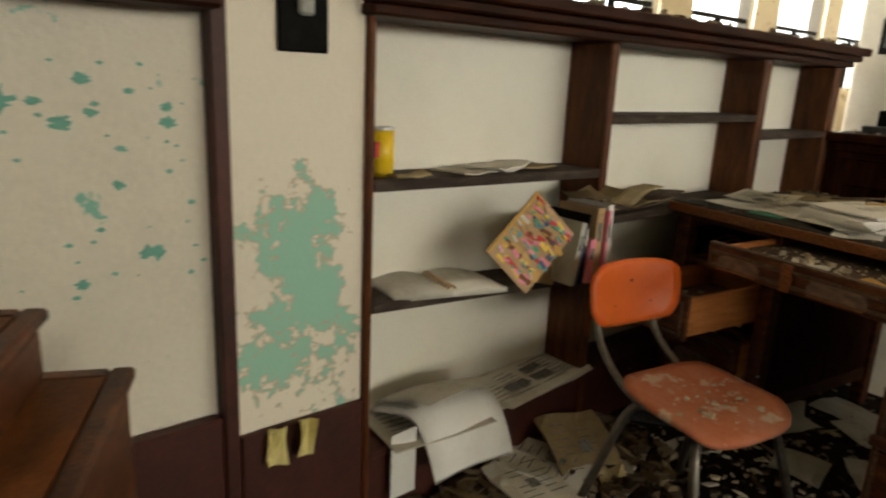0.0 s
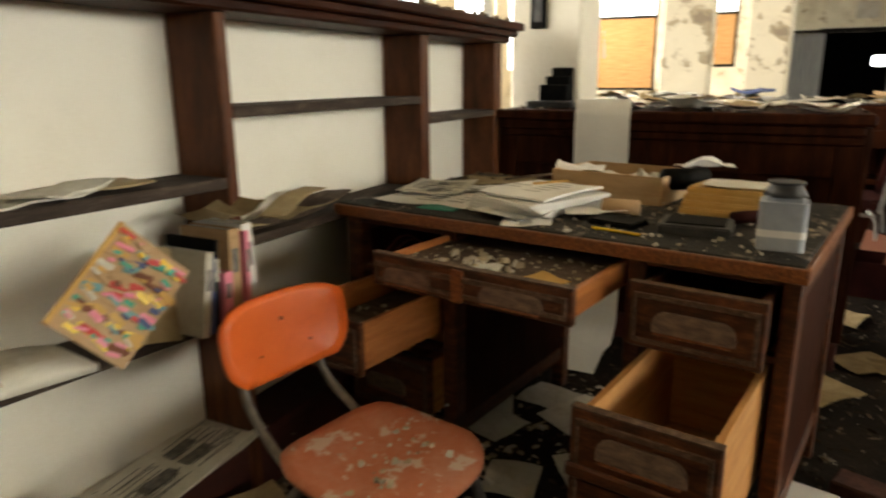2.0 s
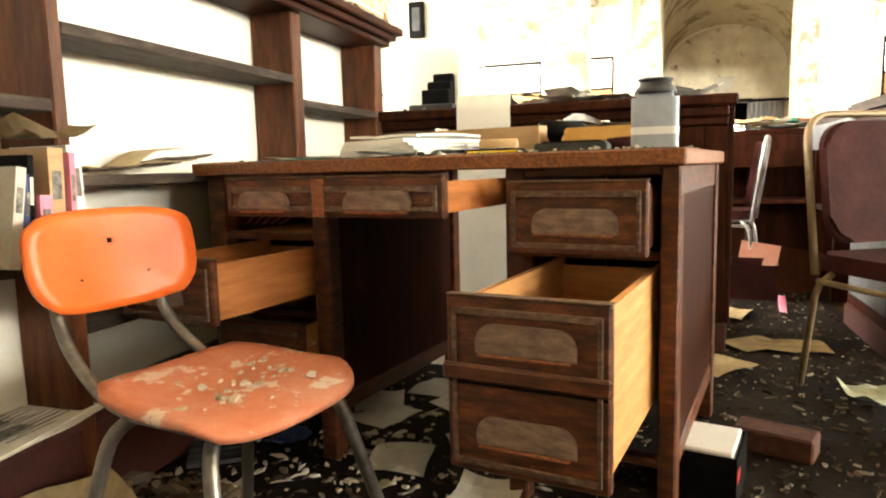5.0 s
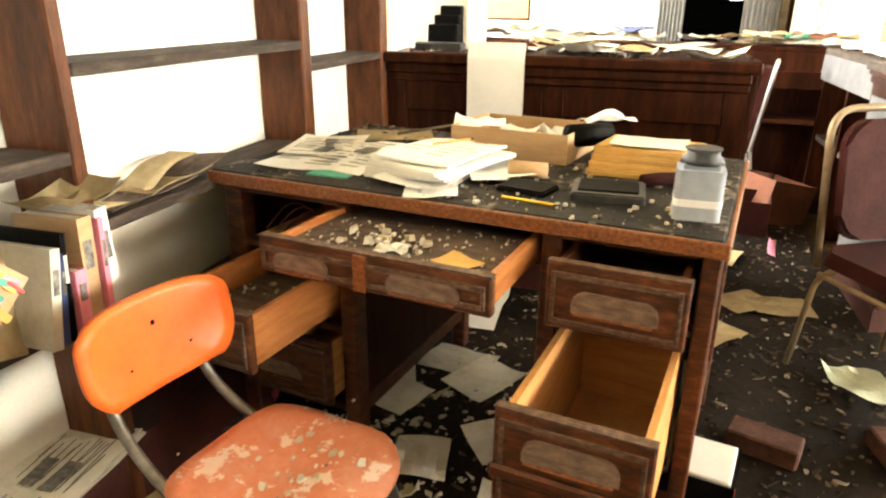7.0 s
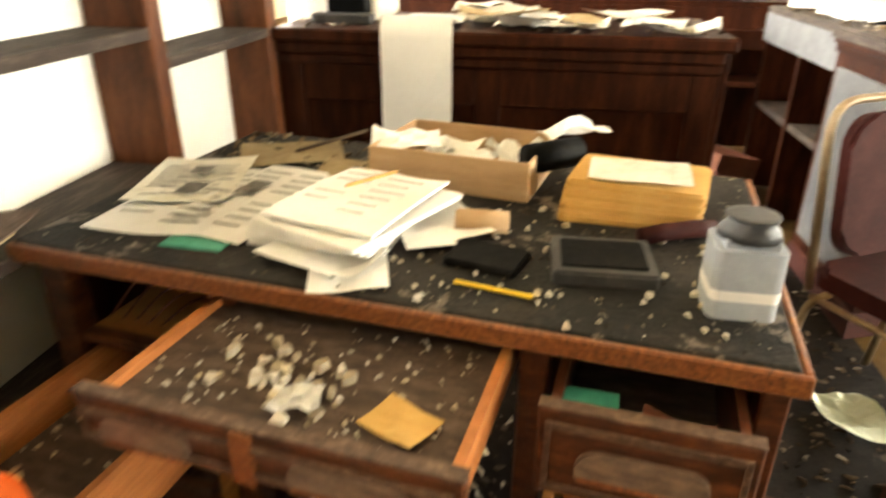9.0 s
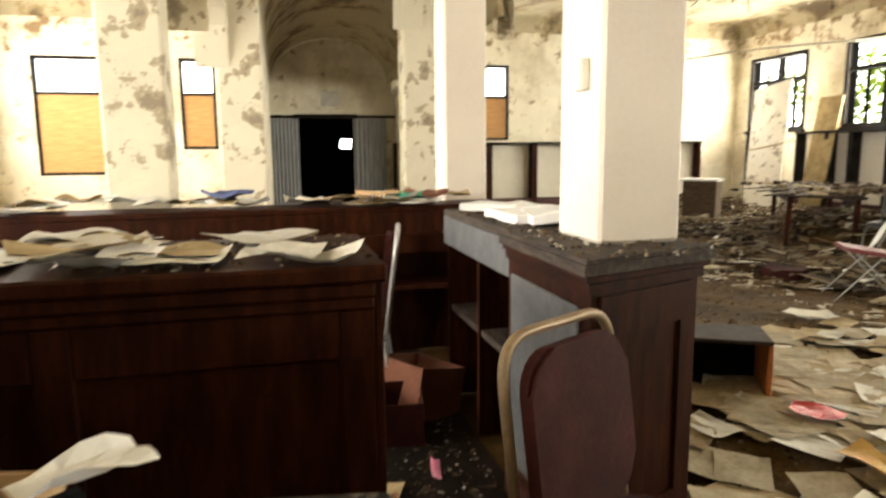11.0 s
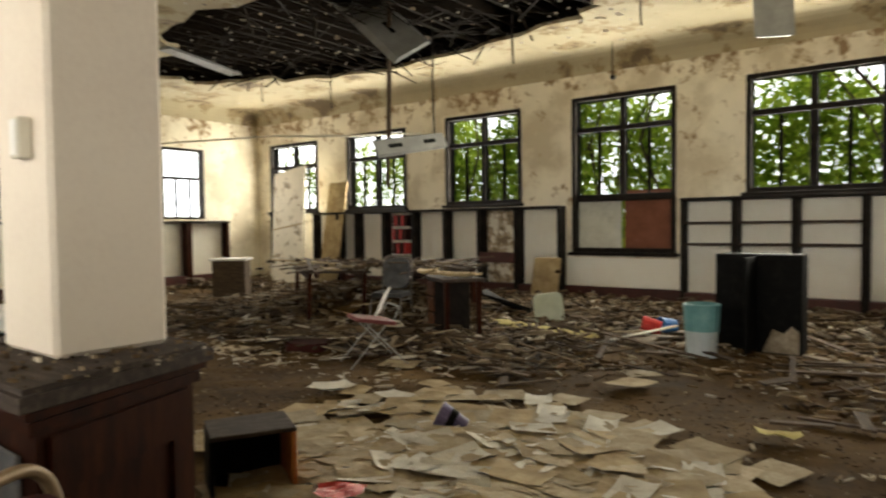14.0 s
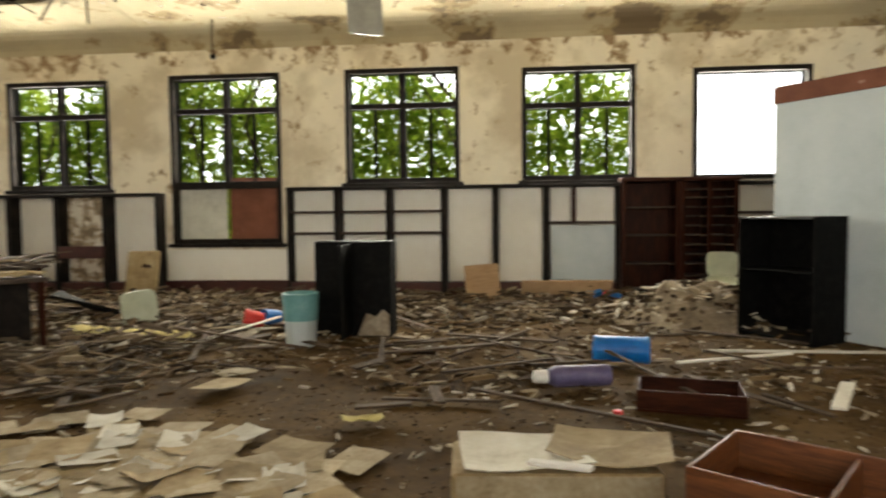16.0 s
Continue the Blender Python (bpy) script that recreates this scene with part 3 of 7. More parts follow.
# vines outside the south windows
rnd = random.Random(11)
verts, faces = [], []
for _ in range(85000):
    x = rnd.uniform(-1.2, 12.5) if rnd.random() < 0.85 else rnd.uniform(11, 17)
    z = rnd.uniform(0.6, 4.4)
    depth = abs(rnd.gauss(0, 0.7)) + 0.35
    dens = noise.noise((x * 1.1, z * 1.3, 2.0)) + (0.2 if 0.2 < x < 10.8 else -0.25) - 0.9 * max(0, z - 3.05 - 0.25 * noise.noise((x * 0.8, 0, 7)))
    if x < -0.7 or dens < rnd.uniform(-0.65, 0.05):
        continue
    c = Vector((x, SOUTH - 0.35 - depth, z))
    s = rnd.uniform(0.03, 0.072)
    q = Euler((rnd.uniform(-0.9, 0.9), rnd.uniform(-0.9, 0.9), rnd.uniform(0, 6.3))).to_matrix() @ Euler((radians(70), 0, 0)).to_matrix()
    i = len(verts)
    for px_, py_, pz_ in ((0, -1, 0), (0.62, -0.35, 0.12), (0.55, 0.35, 0.1), (0, 1, -0.05), (-0.55, 0.35, 0.1), (-0.62, -0.35, 0.12)):
        verts.append(tuple(c + q @ Vector((px_ * s, py_ * s, pz_ * s))))
    faces += [(i, i + 1, i + 2, i + 3), (i, i + 3, i + 4, i + 5)]
me = bpy.data.meshes.new("vine_leaves")
me.from_pydata(verts, [], faces)
me.materials.append(M_LEAF)
vines = tagged(new("vine_leaves", me), "sunlit green vine leaves hanging outside the windows", "vines", kind="stuff")
bm = bmesh.new()
for k in range(22):
    x = rnd.uniform(0, 12)
    y = SOUTH - 0.6 - rnd.random() * 0.5
    tube(bm, [(x, y, -0.4), (x + rnd.uniform(-0.4, 0.4), y, 1.4), (x + rnd.uniform(-0.8, 0.8), y, 2.8), (x + rnd.uniform(-1.2, 1.2), y, 4.4)], rnd.uniform(0.012, 0.03), 6)
thing("vine_stems", "thin brown climbing vine stems outside the windows", "vines", None, bm, M_PLANK, kind="stuff")


# ---- shelving built along the south and east walls ----
def wall_bay(x0, x1, top, label, shelves=(), y=SOUTH, back=M_SHELF_BACK, inner=()):
    """One bay of the low wall shelving, open to the room."""
    t = thing("wall_shelf", label, "shelf", pose((x0 + x1) / 2, y, 0), group="low shelving along the wall")
    h = (x1 - x0) / 2
    d = 0.26
    part("back_panel", boxes((-h + 0.04, h - 0.04, 0.004, 0.02, 0.2, top - 0.05)), back, t)
    part("side_post", boxes((-h, -h + 0.05, 0.004, d, 0.0, top - 0.05), bevel=0.005), M_BLACKFRAME, t)
    part("side_post", boxes((h - 0.05, h, 0.004, d, 0.0, top - 0.05), bevel=0.005), M_BLACKFRAME, t)
    part("top_board", boxes((-h, h, 0.004, d + 0.03, top - 0.05, top), bevel=0.006), M_BLACKFRAME, t)
    part("base_board", boxes((-h + 0.05, h - 0.05, 0.02, d - 0.02, 0.0, 0.2), bevel=0.005), M_BASE, t)
    for z in shelves:
        part("shelf_board", boxes((-h + 0.05, h - 0.05, 0.02, d - 0.02, z - 0.02, z + 0.02), bevel=0.004), M_SHELFWOOD, t)
    for u, z0, z1 in inner:
        part("divider", boxes((-h + 2 * h * u - 0.025, -h + 2 * h * u + 0.025, 0.02, d - 0.01, z0, z1), bevel=0.004), M_DARKWOOD, t)
    return t


PALE = "cream-backed bay of low dark wooden wall shelving"
xs = [7.98, 8.9, 9.75, 10.6, 11.45, 12.3, 13.15]
for i, (a, b) in enumerate(zip(xs, xs[1:])):
    wall_bay(a, b, 1.66, PALE if i != 1 else "wall shelving bay with badly peeling back panel", shelves=(0.62,) if i in (2, 4) else (), back=M_PEELBAY if i == 1 else M_SHELF_BACK)
for a, b in ((13.15, 13.75), (13.75, 14.6), (15.4, 16.2)):
    wall_bay(a, b, 1.66, PALE)
for a, b in ((5.0, 5.82), (4.17, 5.0), (3.3, 4.17)):
    wall_bay(a, b, 1.72, "empty wall shelving bay with two thin shelves", shelves=(1.32, 0.98))
for a, b in ((2.5, 3.3), (1.72, 2.5)):
    wall_bay(a, b, 1.72, PALE)
wall_bay(0.62, 1.72, 1.72, "wall shelving bay with a grey lower panel", shelves=(1.12,), inner=((0.62, 1.12, 1.66),))
g = thing("grey_panel", "grey-green painted panel set in the wall shelving", "panel", pose(1.17, SOUTH + 0.2, 0), boxes((-0.48, 0.48, 0.0, 0.03, 0.24, 1.08), bevel=0.006), M_BLUEGREY)
wall_bay(-2.6, -1.05, 1.72, PALE, shelves=(1.25, 0.9), inner=((0.5, 0.2, 1.66),))


def pigeon_case(x0, x1, label, shelves, mids):
    t = thing("pigeonhole_case", label, "cabinet", pose((x0 + x1) / 2, SOUTH + 0.03, 0))
    h = (x1 - x0) / 2
    part("back_panel", boxes((-h, h, 0, 0.02, 0.1, 1.76)), M_DARKWOOD, t)
    for u in [-h + 0.03] + [-h + 2 * h * m for m in mids] + [h - 0.03]:
        part("side_panel", boxes((u - 0.03, u + 0.03, 0.02, 0.42, 0.0, 1.72), bevel=0.005), M_DARKWOOD, t)
    part("top_board", boxes((-h - 0.02, h + 0.02, 0.0, 0.45, 1.72, 1.78), bevel=0.008), M_DARKWOOD_H, t)
    for z in shelves:
        part("shelf_board", boxes((-h + 0.06, h - 0.06, 0.02, 0.4, z - 0.012, z + 0.012), bevel=0.003), M_SHELFWOOD, t)
    return t


pigeon_case(-0.22, 0.62, "dark wooden open cabinet with wide shelves", (0.1, 0.5, 0.92, 1.34), ())
pigeon_case(-1.05, -0.23, "dark wooden pigeonhole cabinet with many thin trays", (0.1, 0.32, 0.5, 0.64, 0.78, 0.92, 1.06, 1.2, 1.34, 1.48, 1.6), (0.5,))
# the plain panel under the low window
structure("wall_panel_low", "white wall panel under the tall window", boxes((5.85, 7.95, SOUTH + 0.003, SOUTH + 0.03, 0.22, 0.72)), M_SHELF_BACK, "wall")
structure("baseboard_south", "oxblood painted baseboard under the windows", boxes((5.82, 7.98, SOUTH + 0.003, SOUTH + 0.06, 0.0, 0.21)), M_BASE, "baseboard")


def east_bay(y0, y1, top=1.5):
    t = thing("wall_shelf", "dusty cream-backed shelving bay on the end wall", "shelf", pose(EAST, (y0 + y1) / 2, 0, 0, 0, 90), group="low shelving on the end wall")
    h = (y1 - y0) / 2
    part("back_panel", boxes((-h, h, 0.004, 0.02, 0.2, top - 0.05)), M_CREAM, t)
    part("side_post", boxes((-h, -h + 0.07, 0.02, 0.26, 0.0, top - 0.05), bevel=0.005), M_DARKWOOD, t)
    part("side_post", boxes((h - 0.07, h, 0.02, 0.26, 0.0, top - 0.05), bevel=0.005), M_DARKWOOD, t)
    part("top_board", boxes((-h, h, 0.004, 0.3, top - 0.05, top), bevel=0.006), M_BLACKFRAME, t)
    part("base_board", boxes((-h + 0.07, h - 0.07, 0.02, 0.24, 0.0, 0.2), bevel=0.005), M_BASE, t)


for a in range(7):
    east_bay(-9.6 + a * 1.1, -8.5 + a * 1.1)


# ---- columns and arches ----
def column(x0, x1, y0, y1, z0, z1, mat, label, capital=False):
    c = thing("column", label, "column", pose((x0 + x1) / 2, (y0 + y1) / 2, 0), kind="structure")
    a, b = (x1 - x0) / 2, (y1 - y0) / 2
    part("shaft", boxes((-a, a, -b, b, z0, z1), bevel=0.012), mat, c)
    if capital:
        part("capital", boxes((-a - 0.015, a + 0.015, -b - 0.015, b + 0.015, z1, z1 + 0.09), bevel=0.008), mat, c)
    return c


column(4.01, 4.32, -0.64, -0.355, 1.03, TOP, M_COLUMN, "square column painted pinkish cream")
column(6.49, 6.78, -0.775, -0.485, 0.0, 2.43, M_COLUMN, "square cream column under a worn arch", True)
column(4.05, 4.40, 1.57, 1.93, 0.0, TOP, M_CREAM, "white plaster pillar with a small black box")
column(6.45, 6.80, 1.24, 1.60, 0.0, TOP, M_COLUMN_OLD, "cream pillar with big patches of peeled paint")
column(8.75, 9.15, 0.72, 1.12, 0.0, TOP, M_COLUMN_OLD, "cream pillar carrying a plaster arch")
column(8.87, 9.2, -0.97, -0.66, 0.0, TOP, M_COLUMN_OLD, "peeling stone-jointed pillar")
column(16.2, 16.98, -2.75, -1.95, 0.0, TOP, M_COLUMN_OLD, "peeling stone-jointed wall pier")


def arch(name, label, x0, x1, y0, y1, z0, mat, axis="x", rise=0.9, top=TOP):
    """A plaster wall over an arched opening."""
    a0, a1 = (x0, x1) if axis == "x" else (y0, y1)
    n = 16
    bm = bmesh.new()
    for k in range(n):
        u0, u1 = k / n, (k + 1) / n
        zs = [z0 + rise * math.sqrt(max(0.0, 1 - (2 * u - 1) ** 2)) for u in (u0, u1)]
        p0, p1 = a0 + (a1 - a0) * u0, a0 + (a1 - a0) * u1
        cs = [(p0, zs[0]), (p1, zs[1]), (p1, top), (p0, top)]
        if axis == "x":
            f = [bm.verts.new((p, y0, z)) for p, z in cs] + [bm.verts.new((p, y1, z)) for p, z in cs]
        else:
            f = [bm.verts.new((x0, p, z)) for p, z in cs] + [bm.verts.new((x1, p, z)) for p, z in cs]
        for q in ((0, 1, 2, 3), (4, 7, 6, 5), (0, 4, 5, 1), (2, 6, 7, 3)):
            bm.faces.new([f[i] for i in q])
    bmesh.ops.remove_doubles(bm, verts=bm.verts[:], dist=1e-4)
    return structure(name, label, bm, mat, "arch")


arch("arch_south", "worn plaster arch springing from the cream column", 6.78, 8.87, -0.86, -0.56, 2.52, M_COLUMN_OLD, rise=0.85)
structure("beam_south", "plaster wall band above the cream columns", boxes((6.44, 6.78, -0.80, -0.46, 2.52, TOP)), M_COLUMN_OLD, "beam")
arch("arch_inner_south", "plaster arch beyond the peeling pillar", 9.2, 16.2, -1.95, -1.76, 2.5, M_COLUMN_OLD, rise=1.2)
bm = bmesh.new()
rings = []
for q in range(17):
    a = math.pi * q / 16
    y, z = -0.52 + 1.235 * math.cos(a), 2.75 + 0.93 * math.sin(a)
    rings.append([bm.verts.new((x, y + e * math.cos(a), z + e * math.sin(a))) for x in (9.16, 16.69) for e in (0.0, 0.06)])
for a, b in zip(rings, rings[1:]):
    for f in ((0, 2), (2, 3), (3, 1), (1, 0)):
        bm.faces.new((a[f[0]], a[f[1]], b[f[1]], b[f[0]]))
structure("ceiling_vault", "grey stained plaster barrel vault over the hall", bm, M_CEIL, "ceiling")
arch("arch_north", "plaster arch between peeling pillars", 6.8, 8.75, 1.0, 1.3, 2.1, M_COLUMN_OLD, rise=0.75)
structure("wall_hall", "cream plaster side wall of the hall by the doorway", boxes((9.15, 16.99, 0.72, 0.98, 0.0, TOP)), M_COLUMN_OLD, "wall")
arch("arch_cross", "plaster arch above the curtained doorway", 16.7, 16.99, -1.94, 0.715, 2.75, M_CREAM, "y", rise=0.95)

# doorway in the end wall, with curtains and a dark passage behind it
d = thing("door_1", "dark open doorway hung with grey curtains", "doorway", pose(EAST, -0.445, 0), kind="structure")
part("door_frame", boxes((-0.04, 0.1, -0.69, -0.625, 0, 2.13), (-0.04, 0.1, 0.625, 0.69, 0, 2.13), (-0.04, 0.1, -0.625, 0.625, 2.06, 2.13), bevel=0.006), M_BLACKFRAME, d)
# passage walls take a near-black colour that stands for the dark inside
structure("wall_passage", "passage walls behind the doorway, coloured black in place of shade", boxes((EAST + 0.3, EAST + 4.5, -2.2, -2.1, 0, 2.6), (EAST + 0.3, EAST + 4.5, 1.0, 1.1, 0, 2.6), (EAST + 4.5, EAST + 4.6, -2.2, 1.1, 0, 2.6), (EAST + 0.3, EAST + 4.6, -2.2, 1.1, 2.6, 2.7), (EAST + 0.3, EAST + 4.6, -2.2, 1.1, -0.1, 0.0)), M_BLACK, "wall")
lamp = thing("passage_lamp", "small square lit lamp in the dark passage", "lamp", pose(EAST + 1.0, -0.96, 1.50), boxes((-0.03, 0.03, -0.13, 0.13, -0.11, 0.11), bevel=0.02), M_GLOW)
for k, (a, b) in enumerate(((0.14, 0.72), (-1.75, -1.03))):
    bm = bmesh.new()
    n = 40
    lo, hi = [], []
    for i in range(n + 1):
        y = a + (b - a) * i / n
        x = EAST - 0.12 + 0.03 * math.sin(i * 1.15)
        lo.append(bm.verts.new((x, y, 0.1)))
        hi.append(bm.verts.new((x, y, 2.03)))
    for i in range(n):
        bm.faces.new((lo[i], lo[i + 1], hi[i + 1], hi[i]))
    thing("curtain", "long grey curtain in folds beside the doorway", "curtain", None, bm, M_CURTAIN, smooth=True)
structure("trim_curtain_rail", "dark curtain rail above the doorway", boxes((EAST - 0.16, EAST - 0.10, -1.95, 0.8, 2.04, 2.10)), M_BLACKFRAME, "trim")

# ---- the low bookcase by the desk ----
BF, BB = 1.88, 2.05


def bookcase():
    b = thing("bookcase", "long dark wooden bookcase with cream back and sagging shelves", "bookcase", pose(0, 0, 0))
    part("back_panel", boxes((1.114, 3.80, BB, BB + 0.03, 0.0, 1.385)), M_SHELF_BACK, b, "cream painted back panel")
    for x0, x1 in ((1.113, 1.132), (2.01, 2.05), (3.02, 3.085), (3.73, 3.81)):
        part("upright", boxes((x0, x1, BF, BB, 0.0, 1.352), bevel=0.005), M_CASEWOOD, b)
    for e, z0, z1 in ((0.0, 1.35, 1.378), (0.025, 1.378, 1.405), (0.05, 1.405, 1.44)):
        part("cornice_moulding", boxes((1.10, 3.845 + e, BF - 0.03 - e, BB + 0.03, z0, z1), bevel=0.006), M_DARKWOOD_H, b)
    for x0, x1, z0, z1 in ((1.132, 2.01, 0.97, 0.955), (1.132, 2.01, 0.655, 0.60), (2.05, 3.02, 1.128, 1.128), (3.085, 3.73, 1.05, 1.05), (2.05, 3.02, 0.79, 0.79), (2.05, 3.02, 0.45, 0.45)):
        bm = boxes((x0, x1, BF, BB - 0.002, -0.028, 0.0), bevel=0.003)
        for v in bm.verts:
            u = (v.co.x - x0) / (x1 - x0)
            v.co.z += z0 + (z1 - z0) * u - 0.012 * math.sin(math.pi * u)
        part("shelf_board", bm, M_SHELFWOOD, b)
    for x0, x1 in ((1.132, 2.01), (2.05, 3.02), (3.085, 3.73)):
        part("bottom_board", boxes((x0, x1, BF, BB, 0.205, 0.23), bevel=0.003), M_BASE, b)
    part("plinth", boxes((1.114, 3.81, BF + 0.01, BF + 0.04, 0.0, 0.205), bevel=0.004), M_BASE, b, "oxblood painted plinth")
    return b


bookcase()
structure("wall_pilaster", "plaster pilaster with flaking green underpaint", boxes((0.782, 1.112, 1.90, 2.04, 0.39, 1.66)), M_PILASTER, "wall")
structure("trim_pilaster", "dark wooden trim beside the pilaster", boxes((0.745, 0.781, 1.89, 2.04, 0.0, 1.66), (0.7815, 1.112, 1.885, 2.04, 0.0, 0.39), bevel=0.004), M_BASE, "trim")
structure("wall_partition", "low cream partition wall with green paint spots", boxes((-4.9, 0.744, 1.93, 2.05, 0.0, 1.45)), M_NICHE, "wall")
structure("trim_cornice", "dark wooden cornice along the partition top", boxes((-4.9, 0.742, 1.80, 2.10, 1.325, 1.405), (0.735, 1.09, 1.84, 2.2, 1.66, 1.72), bevel=0.008), M_DARKWOOD_H, "trim")
structure("trim_ledge", "dark ledge at the foot of the partition", boxes((-4.9, 0.742, 1.89, 1.929, 0.0, 0.45), bevel=0.006), M_BASE, "trim")
s = thing("wall_switch_box", "black recessed wall box with a grey lever", "switch box", pose(0.95, 1.90, 1.355))
part("plate", boxes((-0.06, 0.06, -0.012, 0.0, -0.095, 0.095), bevel=0.004), M_BLACK, s)
part("lever", boxes((-0.018, 0.018, -0.03, -0.012, -0.02, 0.03), bevel=0.006), M_LAMPGREY, s)
s = thing("wall_socket", "small black socket box on the white pillar", "socket", pose(4.05, 1.785, 1.51))
part("plate", boxes((-0.02, 0.0, -0.04, 0.04, -0.085, 0.085), bevel=0.004), M_BLACK, s)
part("outlet", boxes((-0.024, -0.02, -0.02, 0.02, -0.055, 0.055), bevel=0.002), M_DARKGREY, s)


# ---- counters ----
def panelled_counter():
    c = thing("counter", "dark panelled wooden service counter with moulded top", "counter", pose(3.76, 0.38, 0))
    part("top", boxes((-0.02, 0.62, -0.03, 1.50, 1.005, 1.05), bevel=0.008), M_DARKWOOD, c, "dusty dark counter top")
    part("moulding", boxes((0.0, 0.03, 0.0, 1.495, 0.965, 1.005), (0.015, 0.03, 0.0, 1.495, 0.93, 0.965), bevel=0.006), M_DARKWOOD, c)
    part("front_board", boxes((0.05, 0.075, 0.0, 1.49, 0.12, 0.96)), M_DARKWOOD, c)
    for y in (0.0, 0.71, 1.41):
        part("stile", boxes((0.03, 0.05, y, y + 0.09, 0.12, 0.93), bevel=0.004), M_DARKWOOD, c)
    for y0, y1 in ((0.09, 0.71), (0.80, 1.41)):
        part("rail", boxes((0.03, 0.05, y0, y1, 0.80, 0.93), bevel=0.004), M_DARKWOOD, c)
        part("rail", boxes((0.03, 0.05, y0, y1, 0.12, 0.26), bevel=0.004), M_DARKWOOD, c)
    part("end_panel", boxes((0.03, 0.58, -0.022, 0.0, 0.12, 1.0), bevel=0.004), M_DARKWOOD, c)
    part("plinth", boxes((0.02, 0.58, -0.01, 1.49, 0.0, 0.12), bevel=0.004), M_BASE, c)
    part("shelf", boxes((0.08, 0.58, 0.0, 1.49, 0.5, 0.53)), M_SHELFWOOD, c)


panelled_counter()


def counter_pedestal():
    """The block stands askew: its front runs slantwise."""
    c = thing("counter_pedestal", "dark wooden counter end block round the column", "counter", pose(0, 0, 0))

    def slant(e):
        return [(3.78 - e, -0.22 + e), (3.95 - e, -0.67 - e), (4.46, -0.67 - e), (4.46, -0.22 + e)][::-1]

    part("body", prism(slant(0.0), 0.1, 0.945), M_DARKWOOD, c)
    part("side_panel", boxes((3.84, 4.40, -0.218, -0.206, 0.16, 0.88), bevel=0.004), M_GREYPAINT, c, "grey painted side panel")
    part("moulding", prism(slant(0.014), 0.93, 0.965, 0.006), M_DARKWOOD_H, c)
    part("moulding", prism(slant(0.026), 0.9652, 0.986, 0.005), M_DARKWOOD_H, c)
    part("top", prism(slant(0.04), 0.9862, 1.03, 0.012), M_SHELFWOOD, c, "dusty moulded top")
    part("plinth", prism(slant(0.012), 0.0, 0.1, 0.006), M_BASE, c)
    d = Vector((0.17, -0.45)).normalized()
    o = Vector((-d.y, d.x)) * -1
    for u0, u1, z0, z1 in ((0.03, 0.09, 0.12, 0.92), (0.39, 0.45, 0.12, 0.92), (0.09, 0.39, 0.80, 0.92), (0.09, 0.39, 0.12, 0.24)):
        p0, p1 = Vector((3.78, -0.22)) + d * u0, Vector((3.78, -0.22)) + d * u1
        part("stile", prism([tuple(p0), tuple(p1), tuple(p1 + o * 0.012), tuple(p0 + o * 0.012)], z0, z1, 0.002), M_DARKWOOD, c)


counter_pedestal()


def open_counter(name, label, m, length, depth, height, bays):
    """A counter whose working side is open shelves."""
    c = thing(name, label, "counter", m)
    part("top", boxes((0, length, 0, depth, height - 0.035, height), bevel=0.006), M_SHELFWOOD, c, "dark top under grey dust")
    part("back_panel", boxes((0, length, depth - 0.03, depth - 0.005, 0.0, height - 0.035)), M_DARKWOOD_H, c)
    part("shelf", boxes((0, length, 0.03, depth - 0.03, 0.48, 0.51)), M_SHELFWOOD, c)
    part("fascia", boxes((0, length, 0.0, 0.02, height - 0.18, height - 0.035)), M_GREYPAINT, c)
    for k in range(bays + 1):
        x = min(length - 0.03, k * length / bays)
        part("divider", boxes((x, x + 0.03, 0.02, depth - 0.03, 0.0, height - 0.035)), M_DARKWOOD, c)
    return c


open_counter("shelf_counter", "open-backed counter with grey top and dark shelves", pose(5.55, -0.24, 0, 0, 0, 180), 1.09, 0.52, 1.02, 2)
bc = open_counter("long_counter", "long dark counter with open pigeonholes behind", pose(6.05, 2.4, 0, 0, 0, -90), 3.15, 0.38, 1.0, 4)
for ob in bc.children:
    ob.data.materials[0] = M_DARKWOOD
for y, w in ((1.35, 0.55), (0.62, 0.6), (-0.05, 0.62)):
    t = thing("card_tray", "shallow dark wooden tray full of loose papers", "tray", pose(6.1, y, 0.74), group="trays at the long counter")
    part("base", boxes((-0.2, 0.12, -w / 2, w / 2, 0, 0.02)), M_DARKWOOD, t)
    part("side", boxes((-0.22, -0.2, -w / 2, w / 2, 0, 0.11), (-0.2, 0.12, -w / 2, -w / 2 + 0.02, 0, 0.11), (-0.2, 0.12, w / 2 - 0.02, w / 2, 0, 0.11)), M_DARKWOOD, t)


# ---- the desk ----
DESK = pose(2.488, 1.868, 0, 0, 0, -99.0)
DL, DD, DH = 1.30, 0.80, 0.816


def pull_plate(x0, x1, z0, z1, y):
    """A recessed finger pull with a rounded top."""
    r = (z1 - z0) * 0.62
    pts = [(x0, z0), (x1, z0)]
    pts += [(x1 - r + r * math.cos(a), z1 - r + r * math.sin(a)) for a in [k * math.pi / 12 for k in range(7)]]
    pts += [(x0 + r + r * math.cos(a), z1 - r + r * math.sin(a)) for a in [math.pi / 2 + k * math.pi / 12 for k in range(7)]]
    bm = prism(pts, 0, 0.006, 0.003)
    bm.transform(Matrix(((1, 0, 0, 0), (0, 0, -1, y), (0, 1, 0, 0), (0, 0, 0, 1))))
    return bm


